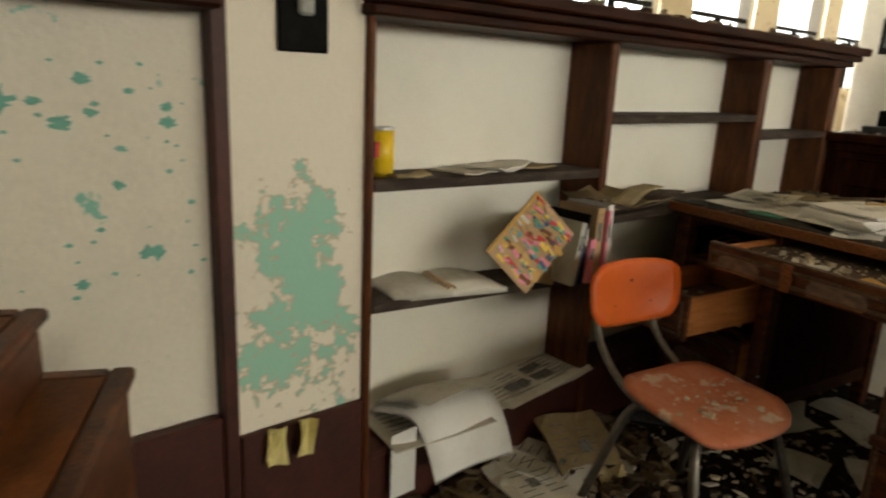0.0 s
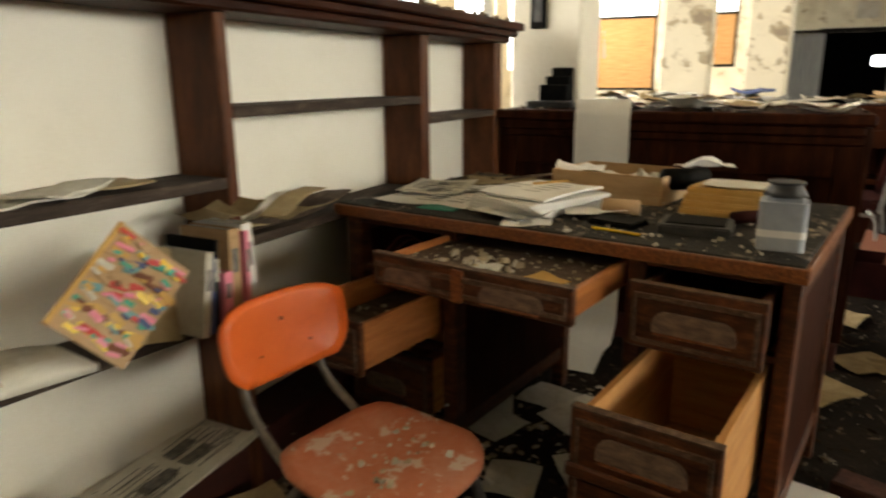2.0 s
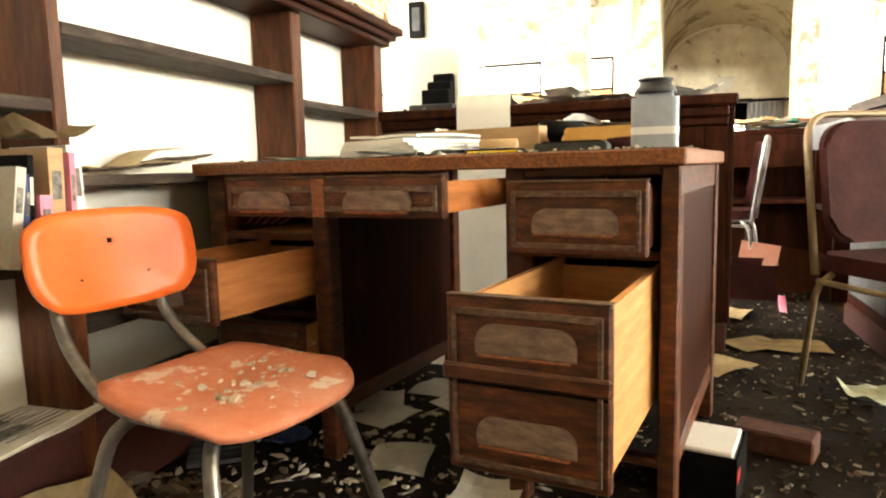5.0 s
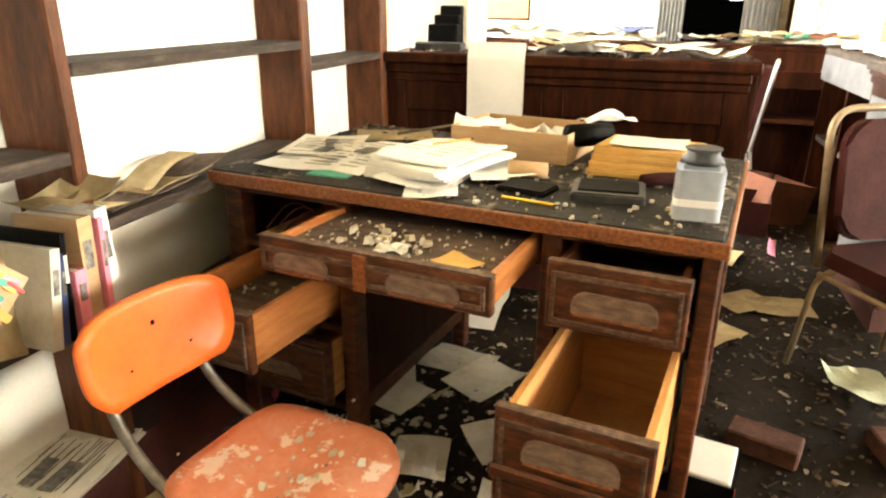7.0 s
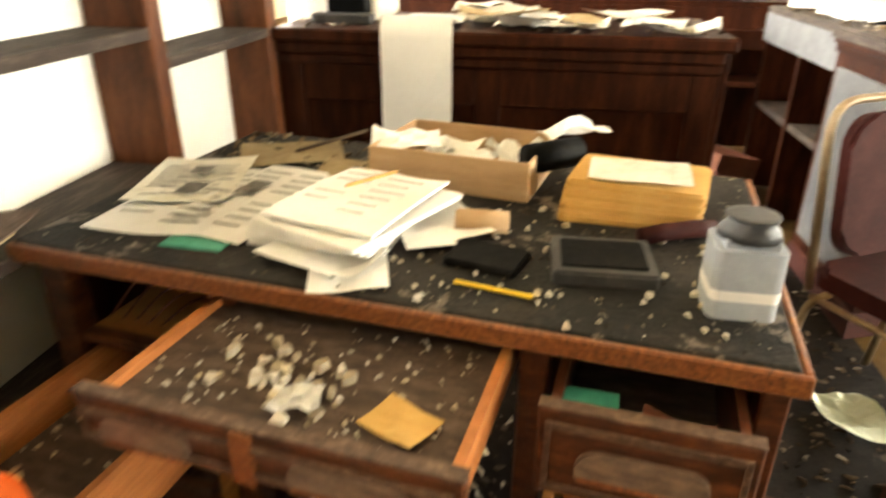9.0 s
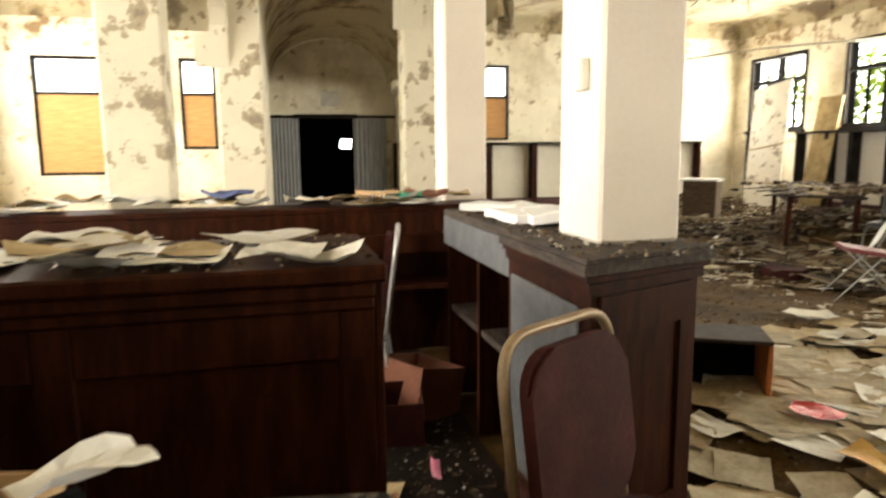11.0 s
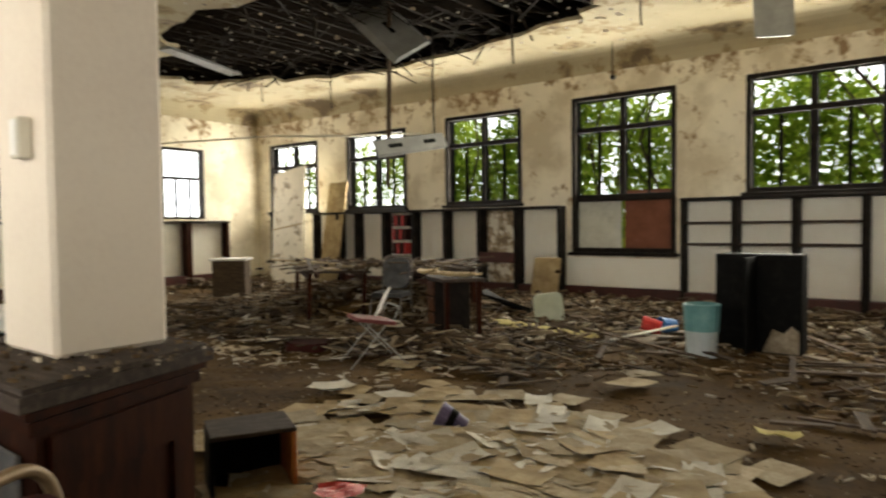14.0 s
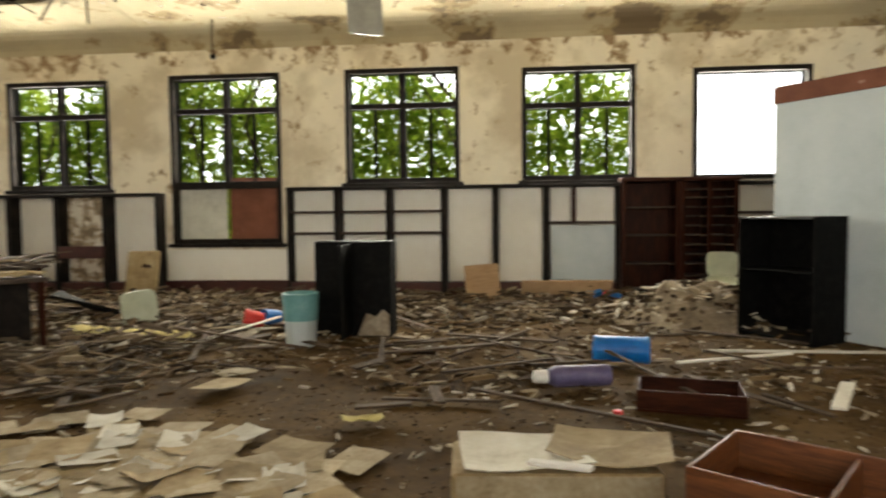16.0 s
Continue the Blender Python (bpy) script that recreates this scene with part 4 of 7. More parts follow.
def drawer(name, parent, x0, x1, z0, z1, out, depth, pulls, side=None, low=0.012):
    side = side or M_PINE
    y0 = -out
    fr = part(name, boxes((x0, x1, y0, y0 + 0.022, z0, z1), bevel=0.004), M_DESKWOOD, parent)
    for bx0, bx1, bz0, bz1 in ((x0 + 0.02, x1 - 0.02, z1 - 0.03, z1 - 0.018), (x0 + 0.02, x1 - 0.02, z0 + 0.014, z0 + 0.024), (x0 + 0.012, x0 + 0.02, z0 + 0.014, z1 - 0.018), (x1 - 0.02, x1 - 0.012, z0 + 0.014, z1 - 0.018)):
        part("front_bevel", boxes((bx0, bx1, y0 - 0.006, y0, bz0, bz1), bevel=0.001), M_DUSTYEDGE, fr)
    part("front_top_edge", boxes((x0, x1, y0 - 0.0005, y0 + 0.0225, z1 + 0.0005, z1 + 0.003)), M_DUSTYEDGE, fr)
    part("drawer_side", boxes((x0 + 0.012, x0 + 0.026, y0 + 0.022, y0 + depth, z0 + 0.01, z1 - 0.012)), side, fr)
    part("drawer_side", boxes((x1 - 0.026, x1 - 0.012, y0 + 0.022, y0 + depth, z0 + 0.01, z1 - 0.012)), side, fr)
    part("drawer_back", boxes((x0 + 0.026, x1 - 0.026, y0 + depth - 0.015, y0 + depth, z0 + 0.01, z1 - 0.03)), M_DESKWOOD if side is M_DESKWOOD else M_PINE, fr)
    part("drawer_bottom", boxes((x0 + 0.026, x1 - 0.026, y0 + 0.022, y0 + depth - 0.015, z0 + low, z0 + low + 0.01)), M_PINE if side is M_PINE else M_DUSTWOOD, fr)
    if z1 - z0 > 0.3:
        zm = (z0 + z1) / 2 + 0.01
        part("front_ledge", boxes((x0 - 0.004, x1 + 0.004, y0 - 0.014, y0 - 0.0005, zm, zm + 0.03), bevel=0.005), M_DESKWOOD, fr)
        # thin black strip laid on the front as the shade of a gap
        part("front_groove", boxes((x0 + 0.004, x1 - 0.004, y0 - 0.002, y0 - 0.0004, zm - 0.008, zm - 0.0005)), M_BLACK, fr)
    for px0, px1, pz0, pz1 in pulls:
        part("pull", pull_plate(px0, px1, pz0, pz1, y0 - 0.001), M_PULL, fr, "worn recessed finger pull")
        part("pull_lip", boxes((px0 + 0.004, px1 - 0.01, y0 - 0.009, y0 - 0.0005, pz0 - 0.006, pz0 - 0.0005), bevel=0.002), M_DESKEDGE, fr, "bare orange wood lip")
    return fr


def desk():
    d = thing("desk", "old dark oak desk with pulled-out drawers and sooty top", "desk", DESK)
    part("top", boxes((-0.02, DL, -0.02, DD, DH - 0.035, DH), bevel=0.006), M_DESKTOP, d, "sooty black desk top")
    part("top_edge", boxes((-0.02, DL + 0.012, -0.033, -0.0205, DH - 0.036, DH - 0.002), (DL + 0.0005, DL + 0.012, -0.02, DD, DH - 0.036, DH - 0.002), bevel=0.003), M_DESKEDGE, d, "bright orange oak edging")
    for x0, x1 in ((0.0, 0.06), (0.375, 0.425), (0.925, 0.97), (1.262, 1.30)):
        part("leg", boxes((x0, x1, 0.0, 0.055, 0.0, DH - 0.035), bevel=0.004), M_DESKWOOD, d)
        part("leg", boxes((x0, x1, DD - 0.07, DD - 0.02, 0.0, DH - 0.035), bevel=0.004), M_DESKWOOD, d)
    for x in (0.008, 0.40, 0.94, 1.278):
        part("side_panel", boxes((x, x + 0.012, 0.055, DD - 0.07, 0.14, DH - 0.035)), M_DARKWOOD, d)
        part("side_rail", boxes((x - 0.006, x + 0.016, 0.055, DD - 0.07, 0.12, 0.17), bevel=0.003), M_DESKWOOD, d)
        part("side_rail", boxes((x - 0.006, x + 0.016, 0.055, DD - 0.07, DH - 0.1, DH - 0.035), bevel=0.003), M_DESKWOOD, d)
    for x0, x1 in ((0.06, 0.375), (0.97, 1.262)):
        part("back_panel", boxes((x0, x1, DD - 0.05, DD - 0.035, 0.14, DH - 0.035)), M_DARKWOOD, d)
    for x0, x1, z0, z1 in ((0.06, 0.375, DH - 0.06, DH - 0.035), (0.97, 1.262, DH - 0.055, DH - 0.035), (0.97, 1.262, 0.585, 0.603), (0.06, 0.375, 0.60, 0.62), (0.06, 0.375, 0.39, 0.41), (0.06, 0.375, 0.14, 0.16), (0.97, 1.262, 0.14, 0.16)):
        part("front_rail", boxes((x0, x1, 0.005, 0.04, z0, z1), bevel=0.003), M_DESKWOOD, d)
    part("runner", boxes((0.06, 0.375, 0.04, 0.5, 0.605, 0.615)), M_PINE, d, "bare wood inside the empty drawer slot")
    part("slot_side", boxes((0.355, 0.37, 0.04, 0.5, 0.62, 0.77)), M_PINE, d)
    part("slot_back", boxes((0.06, 0.355, 0.5, 0.51, 0.62, 0.77)), M_PINE, d)
    drawer("centre_drawer", d, 0.38, 0.925, 0.690, 0.772, 0.30, 0.60, ((0.42, 0.56, 0.705, 0.745), (0.70, 0.86, 0.705, 0.745)), M_DRAWER_ORANGE, 0.045)
    part("worn_strip", boxes((0.625, 0.655, -0.3075, -0.3005, 0.692, 0.77)), M_DESKEDGE, d, "bare worn strip on the drawer front")
    drawer("upper_drawer", d, 0.974, 1.258, 0.606, 0.753, 0.115, 0.45, ((1.03, 1.205, 0.65, 0.70),), M_DESKWOOD)
    drawer("deep_drawer", d, 0.974, 1.258, 0.262, 0.570, 0.395, 0.60, ((1.03, 1.205, 0.475, 0.527), (1.03, 1.205, 0.315, 0.367)))
    drawer("left_drawer", d, 0.065, 0.372, 0.445, 0.595, 0.35, 0.5, ((0.12, 0.28, 0.49, 0.54),), M_DRAWER_ORANGE, 0.05)
    drawer("lower_drawer", d, 0.065, 0.372, 0.19, 0.385, 0.06, 0.45, ((0.12, 0.28, 0.25, 0.30),), M_PINE)
    return d


desk()


# ---- chairs ----
def rounded(w, d, r, n=6):
    pts = []
    for sx, sy, a0 in ((1, 1, 0), (-1, 1, 90), (-1, -1, 180), (1, -1, 270)):
        for k in range(n + 1):
            a = radians(a0 + 90 * k / n)
            pts.append((sx * (w / 2 - r) + r * math.cos(a), sy * (d / 2 - r) + r * math.sin(a)))
    return pts


def school_chair(m):
    """Seat faces local -y; the back stands at +y."""
    c = thing("school_chair", "orange plastic school chair with steel legs, seat dusty", "chair", m)
    bm = bmesh.new()
    n = 14
    w, dd = 0.355, 0.36
    top = {}
    for i in range(n + 1):
        for j in range(n + 1):
            u, v = 2 * i / n - 1, 2 * j / n - 1
            kx = ky = max(abs(u), abs(v)) / max(1e-6, (abs(u) ** 3.6 + abs(v) ** 3.6) ** (1 / 3.6))
            kx *= 1.05 - 0.05 * v
            z = 0.418 + 0.010 * u * u - 0.05 * max(0.0, -v - 0.6) + 0.014 * max(0.0, v)
            top[i, j] = (u * w / 2 * kx, v * dd / 2 * ky, z)
    layers = []
    for dz in (0.0, -0.012):
        vs = {ij: bm.verts.new((p[0], p[1], p[2] + dz)) for ij, p in top.items()}
        layers.append(vs)
        for i in range(n):
            for j in range(n):
                bm.faces.new((vs[i, j], vs[i + 1, j], vs[i + 1, j + 1], vs[i, j + 1]))
    ring = [(i, 0) for i in range(n)] + [(n, j) for j in range(n)] + [(i, n) for i in range(n, 0, -1)] + [(0, j) for j in range(n, 0, -1)]
    for a, b in zip(ring, ring[1:] + ring[:1]):
        bm.faces.new((layers[0][a], layers[1][a], layers[1][b], layers[0][b]))
    part("seat", bm, M_SEAT, c, "faded orange seat with plaster dust", True)
    bm = bmesh.new()
    n = 12
    layers = []
    for dy in (0.0, 0.012):
        vs = {}
        for i in range(n + 1):
            for j in range(n + 1):
                u, v = 2 * i / n - 1, 2 * j / n - 1
                e = 5.5 if v > 0 else 2.7
                q = max(abs(u), abs(v)) / max(1e-6, (abs(u) ** e + abs(v) ** e) ** (1 / e))
                x = u * 0.176 * q * (1 - 0.05 * max(0.0, -v))
                z = v * 0.096 * q + 0.008 * (1 - u * u)
                vs[i, j] = bm.verts.new((x, 0.30 - 0.028 * u * u + 0.14 * z + dy, 0.62 + z))
        layers.append(vs)
        for i in range(n):
            for j in range(n):
                bm.faces.new((vs[i, j], vs[i + 1, j], vs[i + 1, j + 1], vs[i, j + 1]))
    ring = [(i, 0) for i in range(n)] + [(n, j) for j in range(n)] + [(i, n) for i in range(n, 0, -1)] + [(0, j) for j in range(n, 0, -1)]
    for a, b in zip(ring, ring[1:] + ring[:1]):
        bm.faces.new((layers[0][a], layers[1][a], layers[1][b], layers[0][b]))
    part("backrest", bm, M_ORANGE, c, "bright orange plastic backrest", True)
    for x, z in ((0, 0.662), (-0.072, 0.593), (0.072, 0.593)):
        y = 0.30 - 0.028 * (x / 0.172) ** 2 + 0.14 * (z - 0.62)
        part("rivet", boxes((x - 0.005, x + 0.005, y - 0.002, y + 0.014, z - 0.005, z + 0.005), bevel=0.002), M_BLACK, c)
    for s in (-1, 1):
        bm = bmesh.new()
        tube(bm, bend([(s * 0.105, 0.318, 0.64), (s * 0.11, 0.32, 0.50), (s * 0.125, 0.16, 0.385), (s * 0.135, -0.13, 0.395)], 0.09), 0.0115)
        part("back_tube", bm, M_STEEL, c, smooth=True)
        for yy in (1, -1):
            bm = bmesh.new()
            tube(bm, bend([(s * 0.05, yy * 0.05, 0.39), (s * 0.15, yy * 0.11, 0.385), (s * 0.215, yy * 0.21, 0.012)], 0.06), 0.0125)
            part("leg", bm, M_STEEL, c, smooth=True)
    return c


school_chair(pose(1.835, 1.335, 0, 0, 0, -10.7))


def banquet_chair(m, frame_mat, pad_mat, label, group=""):
    """Seat faces local -y."""
    c = thing("banquet_chair", label, "chair", m, group=group)
    part("seat", prism(rounded(0.42, 0.42, 0.06), 0.42, 0.475, 0.018), pad_mat, c, smooth=False)
    bm = prism(rounded(0.37, 0.40, 0.09), 0.0, 0.035, 0.012)
    bm.transform(Matrix.Translation((0, 0.215, 0.70)) @ Euler((radians(82), 0, 0)).to_matrix().to_4x4())
    part("backrest", bm, pad_mat, c)
    bm = bmesh.new()
    tube(bm, bend([(-0.205, 0.20, 0.40), (-0.205, 0.27, 0.93), (0.205, 0.27, 0.93), (0.205, 0.20, 0.40)], 0.10, 7), 0.0125)
    part("back_frame", bm, frame_mat, c, smooth=True)
    for sx in (-1, 1):
        for sy in (-1, 1):
            bm = bmesh.new()
            tube(bm, bend([(sx * 0.19, sy * 0.14, 0.41), (sx * 0.205, sy * 0.19, 0.36), (sx * 0.215, sy * 0.235, 0.012)], 0.04), 0.0115)
            part("leg", bm, frame_mat, c, smooth=True)
        bm = bmesh.new()
        tube(bm, [(sx * 0.20, -0.17, 0.38), (sx * 0.20, 0.19, 0.38)], 0.01)
        part("stretcher", bm, frame_mat, c, smooth=True)
    return c


banquet_chair(pose(3.28, -0.14, 0, 0, 0, -60) @ Matrix.Diagonal((1, 1, 1.005, 1)), M_TAN, M_MAROON, "maroon padded stacking chair with worn tan tube frame")
banquet_chair(pose(5.62, 0.27, 0, 0, 0, 170), M_CHROME, M_MAROON, "maroon padded stacking chair with pale metal frame")


# ---- on the desk ----
M_GREENSPOT = material("old_green_paint", [(0.10, 0.27, 0.21), (0.15, 0.36, 0.29), (0.2, 0.42, 0.34)], 20.0, 0.7, bump=0.2)


def on_desk(x, y, z=DH, turn=0.0):
    return DESK @ pose(x, y, z, 0, 0, turn)


def printed(parent, w, d, rows, z, seed, pictures=0):
    """Bars of unreadable print on a page, and grey picture blocks."""
    rnd = random.Random(seed)
    bm = bmesh.new()
    for r in range(rows):
        y = d / 2 - d * (r + 1) / (rows + 1)
        for c in (-1, 1):
            if rnd.random() < 0.85:
                l = w * rnd.uniform(0.25, 0.4)
                x0 = c * w * 0.24 - w * 0.2
                box(bm, x0, x0 + l, y - d * 0.008, y + d * 0.008, z, z + 0.0008)
    part("print", bm, M_INK, parent)
    for k in range(pictures):
        x, y = rnd.uniform(-w * 0.35, w * 0.15), rnd.uniform(-d * 0.35, d * 0.1)
        part("picture", boxes((x, x + w * 0.22, y, y + d * 0.2, z, z + 0.0012)), M_INK, parent)


for k, (x, y, turn, w, d) in enumerate(((0.16, 0.27, 8, 0.24, 0.40), (0.30, 0.30, -4, 0.22, 0.42), (0.10, 0.36, 20, 0.22, 0.3))):
    t = thing("paper_sheet", "grey newspaper page lying flat on the desk", "paper", on_desk(x, y, DH + 0.002 * k, turn), leaf_sheet(w, d, 0.006, k), M_WHITE if k < 2 else M_PAPER, group="papers on the desk")
    printed(t, w * 0.9, d * 0.9, 9, 0.009, k, 1)
t = thing("green_folder", "green folder edge under the papers", "folder", on_desk(0.31, 0.10, DH, 4), boxes((-0.06, 0.06, -0.05, 0.05, 0.0, 0.004)), M_GREENCARD)
for k in range(5):
    thing("paper_pad", "thick stack of white paper with pages slipping off", "paper pad", on_desk(0.52 + 0.012 * k, 0.27 - 0.008 * k, DH + 0.001 + 0.009 * k, 3 - 5 * k), prism(rounded(0.26 - 0.004 * k, 0.33, 0.006, 2), 0, 0.009, 0.001), M_WHITE, group="stack of paper")
t = thing("open_notebook", "worn open notebook with stained top page", "notebook", on_desk(0.56, 0.25, DH + 0.047, -8), leaf_sheet(0.23, 0.3, 0.008, 21, thick=0.006), M_WHITE)
printed(t, 0.2, 0.26, 6, 0.02, 5)
for k, (x, y, turn, w, d) in enumerate(((0.62, 0.06, 24, 0.13, 0.16), (0.56, 0.08, -12, 0.2, 0.12), (0.70, 0.28, 40, 0.16, 0.2), (0.42, 0.55, 10, 0.2, 0.16), (0.2, 0.62, 30, 0.26, 0.2))):
    thing("paper_sheet", "loose white sheet on the desk", "paper", on_desk(x, y, DH + 0.003 * (k % 3), turn), leaf_sheet(w, d, 0.012, 30 + k), M_PAPER_TAN if k > 2 else M_WHITE, group="papers on the desk")
thing("index_card", "small white square card on the desk", "card", on_desk(0.71, 0.20, DH + 0.012, 32), leaf_sheet(0.09, 0.085, 0.004, 3, thick=0.002), M_WHITE)


def pencil(m, mat, label):
    c = thing("pencil", label, "pencil", m)
    bm = bmesh.new()
    tube(bm, [(-0.07, 0, 0.004), (0.06, 0, 0.004)], 0.0038, 6)
    part("body", bm, mat, c)
    bm = bmesh.new()
    tube(bm, [(0.06, 0, 0.004), (0.072, 0, 0.004)], 0.002, 6)
    part("tip", bm, M_BLACK, c)


pencil(on_desk(0.87, 0.065, DH, -6), M_YELLOW, "yellow pencil lying on the sooty desk")
pencil(on_desk(0.55, 0.34, DH + 0.062, 62), M_MANILA, "orange pencil on the paper stack")


def carton_tray(m, w, d, h, mat, label, name="cardboard_box"):
    c = thing(name, label, "box", m)
    t = 0.006
    part("base", boxes((-w / 2, w / 2, -d / 2, d / 2, 0, t)), mat, c)
    part("side", boxes((-w / 2, w / 2, -d / 2, -d / 2 + t, t, h)), mat, c)
    part("side", boxes((-w / 2, w / 2, d / 2 - t, d / 2, t, h)), mat, c)
    part("side", boxes((-w / 2, -w / 2 + t, -d / 2 + t, d / 2 - t, t, h)), mat, c)
    part("side", boxes((w / 2 - t, w / 2, -d / 2 + t, d / 2 - t, t, h)), mat, c)
    return c


carton_tray(on_desk(0.665, 0.615, DH, -3), 0.37, 0.27, 0.085, M_CARD, "shallow open cardboard box with scraps inside")
for k, (x, y, z, turn, w) in enumerate(((0.53, 0.58, 0.07, 20, 0.16), (0.67, 0.62, 0.035, -10, 0.15), (0.78, 0.66, 0.03, 35, 0.13), (0.62, 0.68, 0.03, 60, 0.12))):
    thing("paper_scrap", "crumpled white paper scrap in the cardboard box", "paper", on_desk(x, y, DH + z, turn), leaf_sheet(w, w * 0.8, 0.05, 60 + k), M_WHITE, group="scraps in the box")
# black rolled magazine against the box
bm = bmesh.new()
tube(bm, [(-0.07, 0, 0), (0.07, 0, 0)], 0.034, 14)
t = thing("rolled_magazine", "black rolled magazine with pale page ends", "magazine", on_desk(0.87, 0.60, DH + 0.07, 48), bm, M_BLACK, smooth=True)
thing("magazine_page", "white curled magazine page with a red corner", "magazine", on_desk(0.90, 0.70, DH + 0.095, 48), leaf_sheet(0.17, 0.08, 0.035, 8), M_WHITE)
for k in range(4):
    thing("manila_envelope", "thick tan envelope in a sagging pile", "envelope", on_desk(1.045 + 0.006 * k, 0.50 + 0.01 * k, DH + 0.001 + 0.018 * k, 4 - 3 * k), prism(rounded(0.27, 0.2, 0.015, 3), 0, 0.017, 0.005), M_MANILA, group="pile of envelopes")
thing("paper_sheet", "pale sheet on the envelope pile", "paper", on_desk(1.06, 0.52, DH + 0.075, 3), leaf_sheet(0.2, 0.15, 0.006, 14), M_PAPER, group="papers on the desk")
thing("black_wallet", "flat black case lying on the desk", "case", on_desk(0.83, 0.17, DH, -8), prism(rounded(0.13, 0.10, 0.01, 3), 0, 0.014, 0.004), M_BLACK)
t = thing("desk_calendar_base", "dark grey slab holder on the desk", "holder", on_desk(1.02, 0.21, DH, 10))
part("base", prism(rounded(0.17, 0.15, 0.008, 3), 0, 0.022, 0.004), M_DARKGREY, t)
part("plate", prism(rounded(0.14, 0.11, 0.006, 3), 0.0225, 0.026, 0.002), M_BLACK, t)
bm = bmesh.new()
tube(bm, [(-0.075, 0, 0.018), (-0.03, 0, 0.022), (0.04, 0, 0.02), (0.08, 0, 0.016)], 0.017, 10)
thing("brown_bottle", "dusty brown glass bottle lying on its side", "bottle", on_desk(1.14, 0.36, DH, 35), bm, M_MAROON, smooth=True)
bm = bmesh.new()
tube(bm, [(-0.05, 0, 0.022), (0.05, 0, 0.022)], 0.022, 12)
thing("card_tube", "pale cardboard tube lying on the desk", "tube", on_desk(0.79, 0.29, DH, 8), bm, M_CARD, smooth=True)


def jug(m):
    j = thing("plastic_jug", "grey-blue square plastic jug with a sooty black neck", "jug", m)
    part("body", prism(rounded(0.098, 0.09, 0.014, 4), 0.0, 0.120, 0.012), M_GREYBLUE, j)
    bm = lathe([(0.046, 0.118), (0.041, 0.130), (0.034, 0.137), (0.034, 0.145)], 16)
    part("neck", bm, M_DARKGREY, j, "sooty neck", True)
    part("cap", lathe([(0.034, 0.145), (0.038, 0.147), (0.038, 0.150), (0.031, 0.151)], 16), M_DARKGREY, j, "sooty flared rim")
    part("label_band", prism(rounded(0.0992, 0.0912, 0.014, 4), 0.03, 0.046), M_WHITE, j)


jug(on_desk(1.225, 0.135, DH, 8))
t = thing("desk_lamp_arm", "thin wooden stick lying at the back of the desk", "stick", on_desk(0.26, 0.74, DH + 0.01, 70), boxes((-0.13, 0.13, -0.004, 0.004, 0, 0.007)), M_PLANK)


def flakes(name, label, area, count, size, mat, seed, thick=0.004, long=1.0):
    """Countless chips of fallen plaster and paint: area is a function of two random numbers that gives a place and height."""
    rnd = random.Random(seed)
    verts, faces = [], []
    for _ in range(count):
        p = area(rnd)
        if p is None:
            continue
        x, y, z = p
        s = size * rnd.uniform(0.35, 1.0) ** 1.5
        n = rnd.choice((3, 4, 5, 5, 6))
        a0 = rnd.uniform(0, 6.28)
        tilt = Euler((rnd.gauss(0, 0.16), rnd.gauss(0, 0.16), 0)).to_matrix()
        i = len(verts)
        ring = []
        for k in range(n):
            a = a0 + 2 * math.pi * k / n + rnd.uniform(-0.35, 0.35)
            r = s * rnd.uniform(0.6, 1.1)
            ring.append(Vector((r * math.cos(a), r * math.sin(a) * rnd.uniform(0.5, 1), 0)))
        if long > 1.0:
            g, turn = rnd.uniform(1.0, long), Euler((0, 0, rnd.uniform(0, 6.28))).to_matrix()
            ring = [turn @ Vector((v.x * g, v.y / g ** 0.5, 0)) for v in ring]
        h = min(thick * rnd.uniform(0.5, 1.6), s * 0.7)
        for dz in (0.0, h):
            for v in ring:
                q = tilt @ (v * (1.0 if dz == 0 else 0.85))
                verts.append((x + q.x, y + q.y, z + q.z + dz + 0.001))
        faces.append([i + n + k for k in range(n)])
        for k in range(n):
            faces.append([i + k, i + (k + 1) % n, i + n + (k + 1) % n, i + n + k])
    me = bpy.data.meshes.new(name)
    me.from_pydata(verts, [], faces)
    me.materials.append(mat)
    return tagged(new(name, me), label, "debris", kind="stuff")


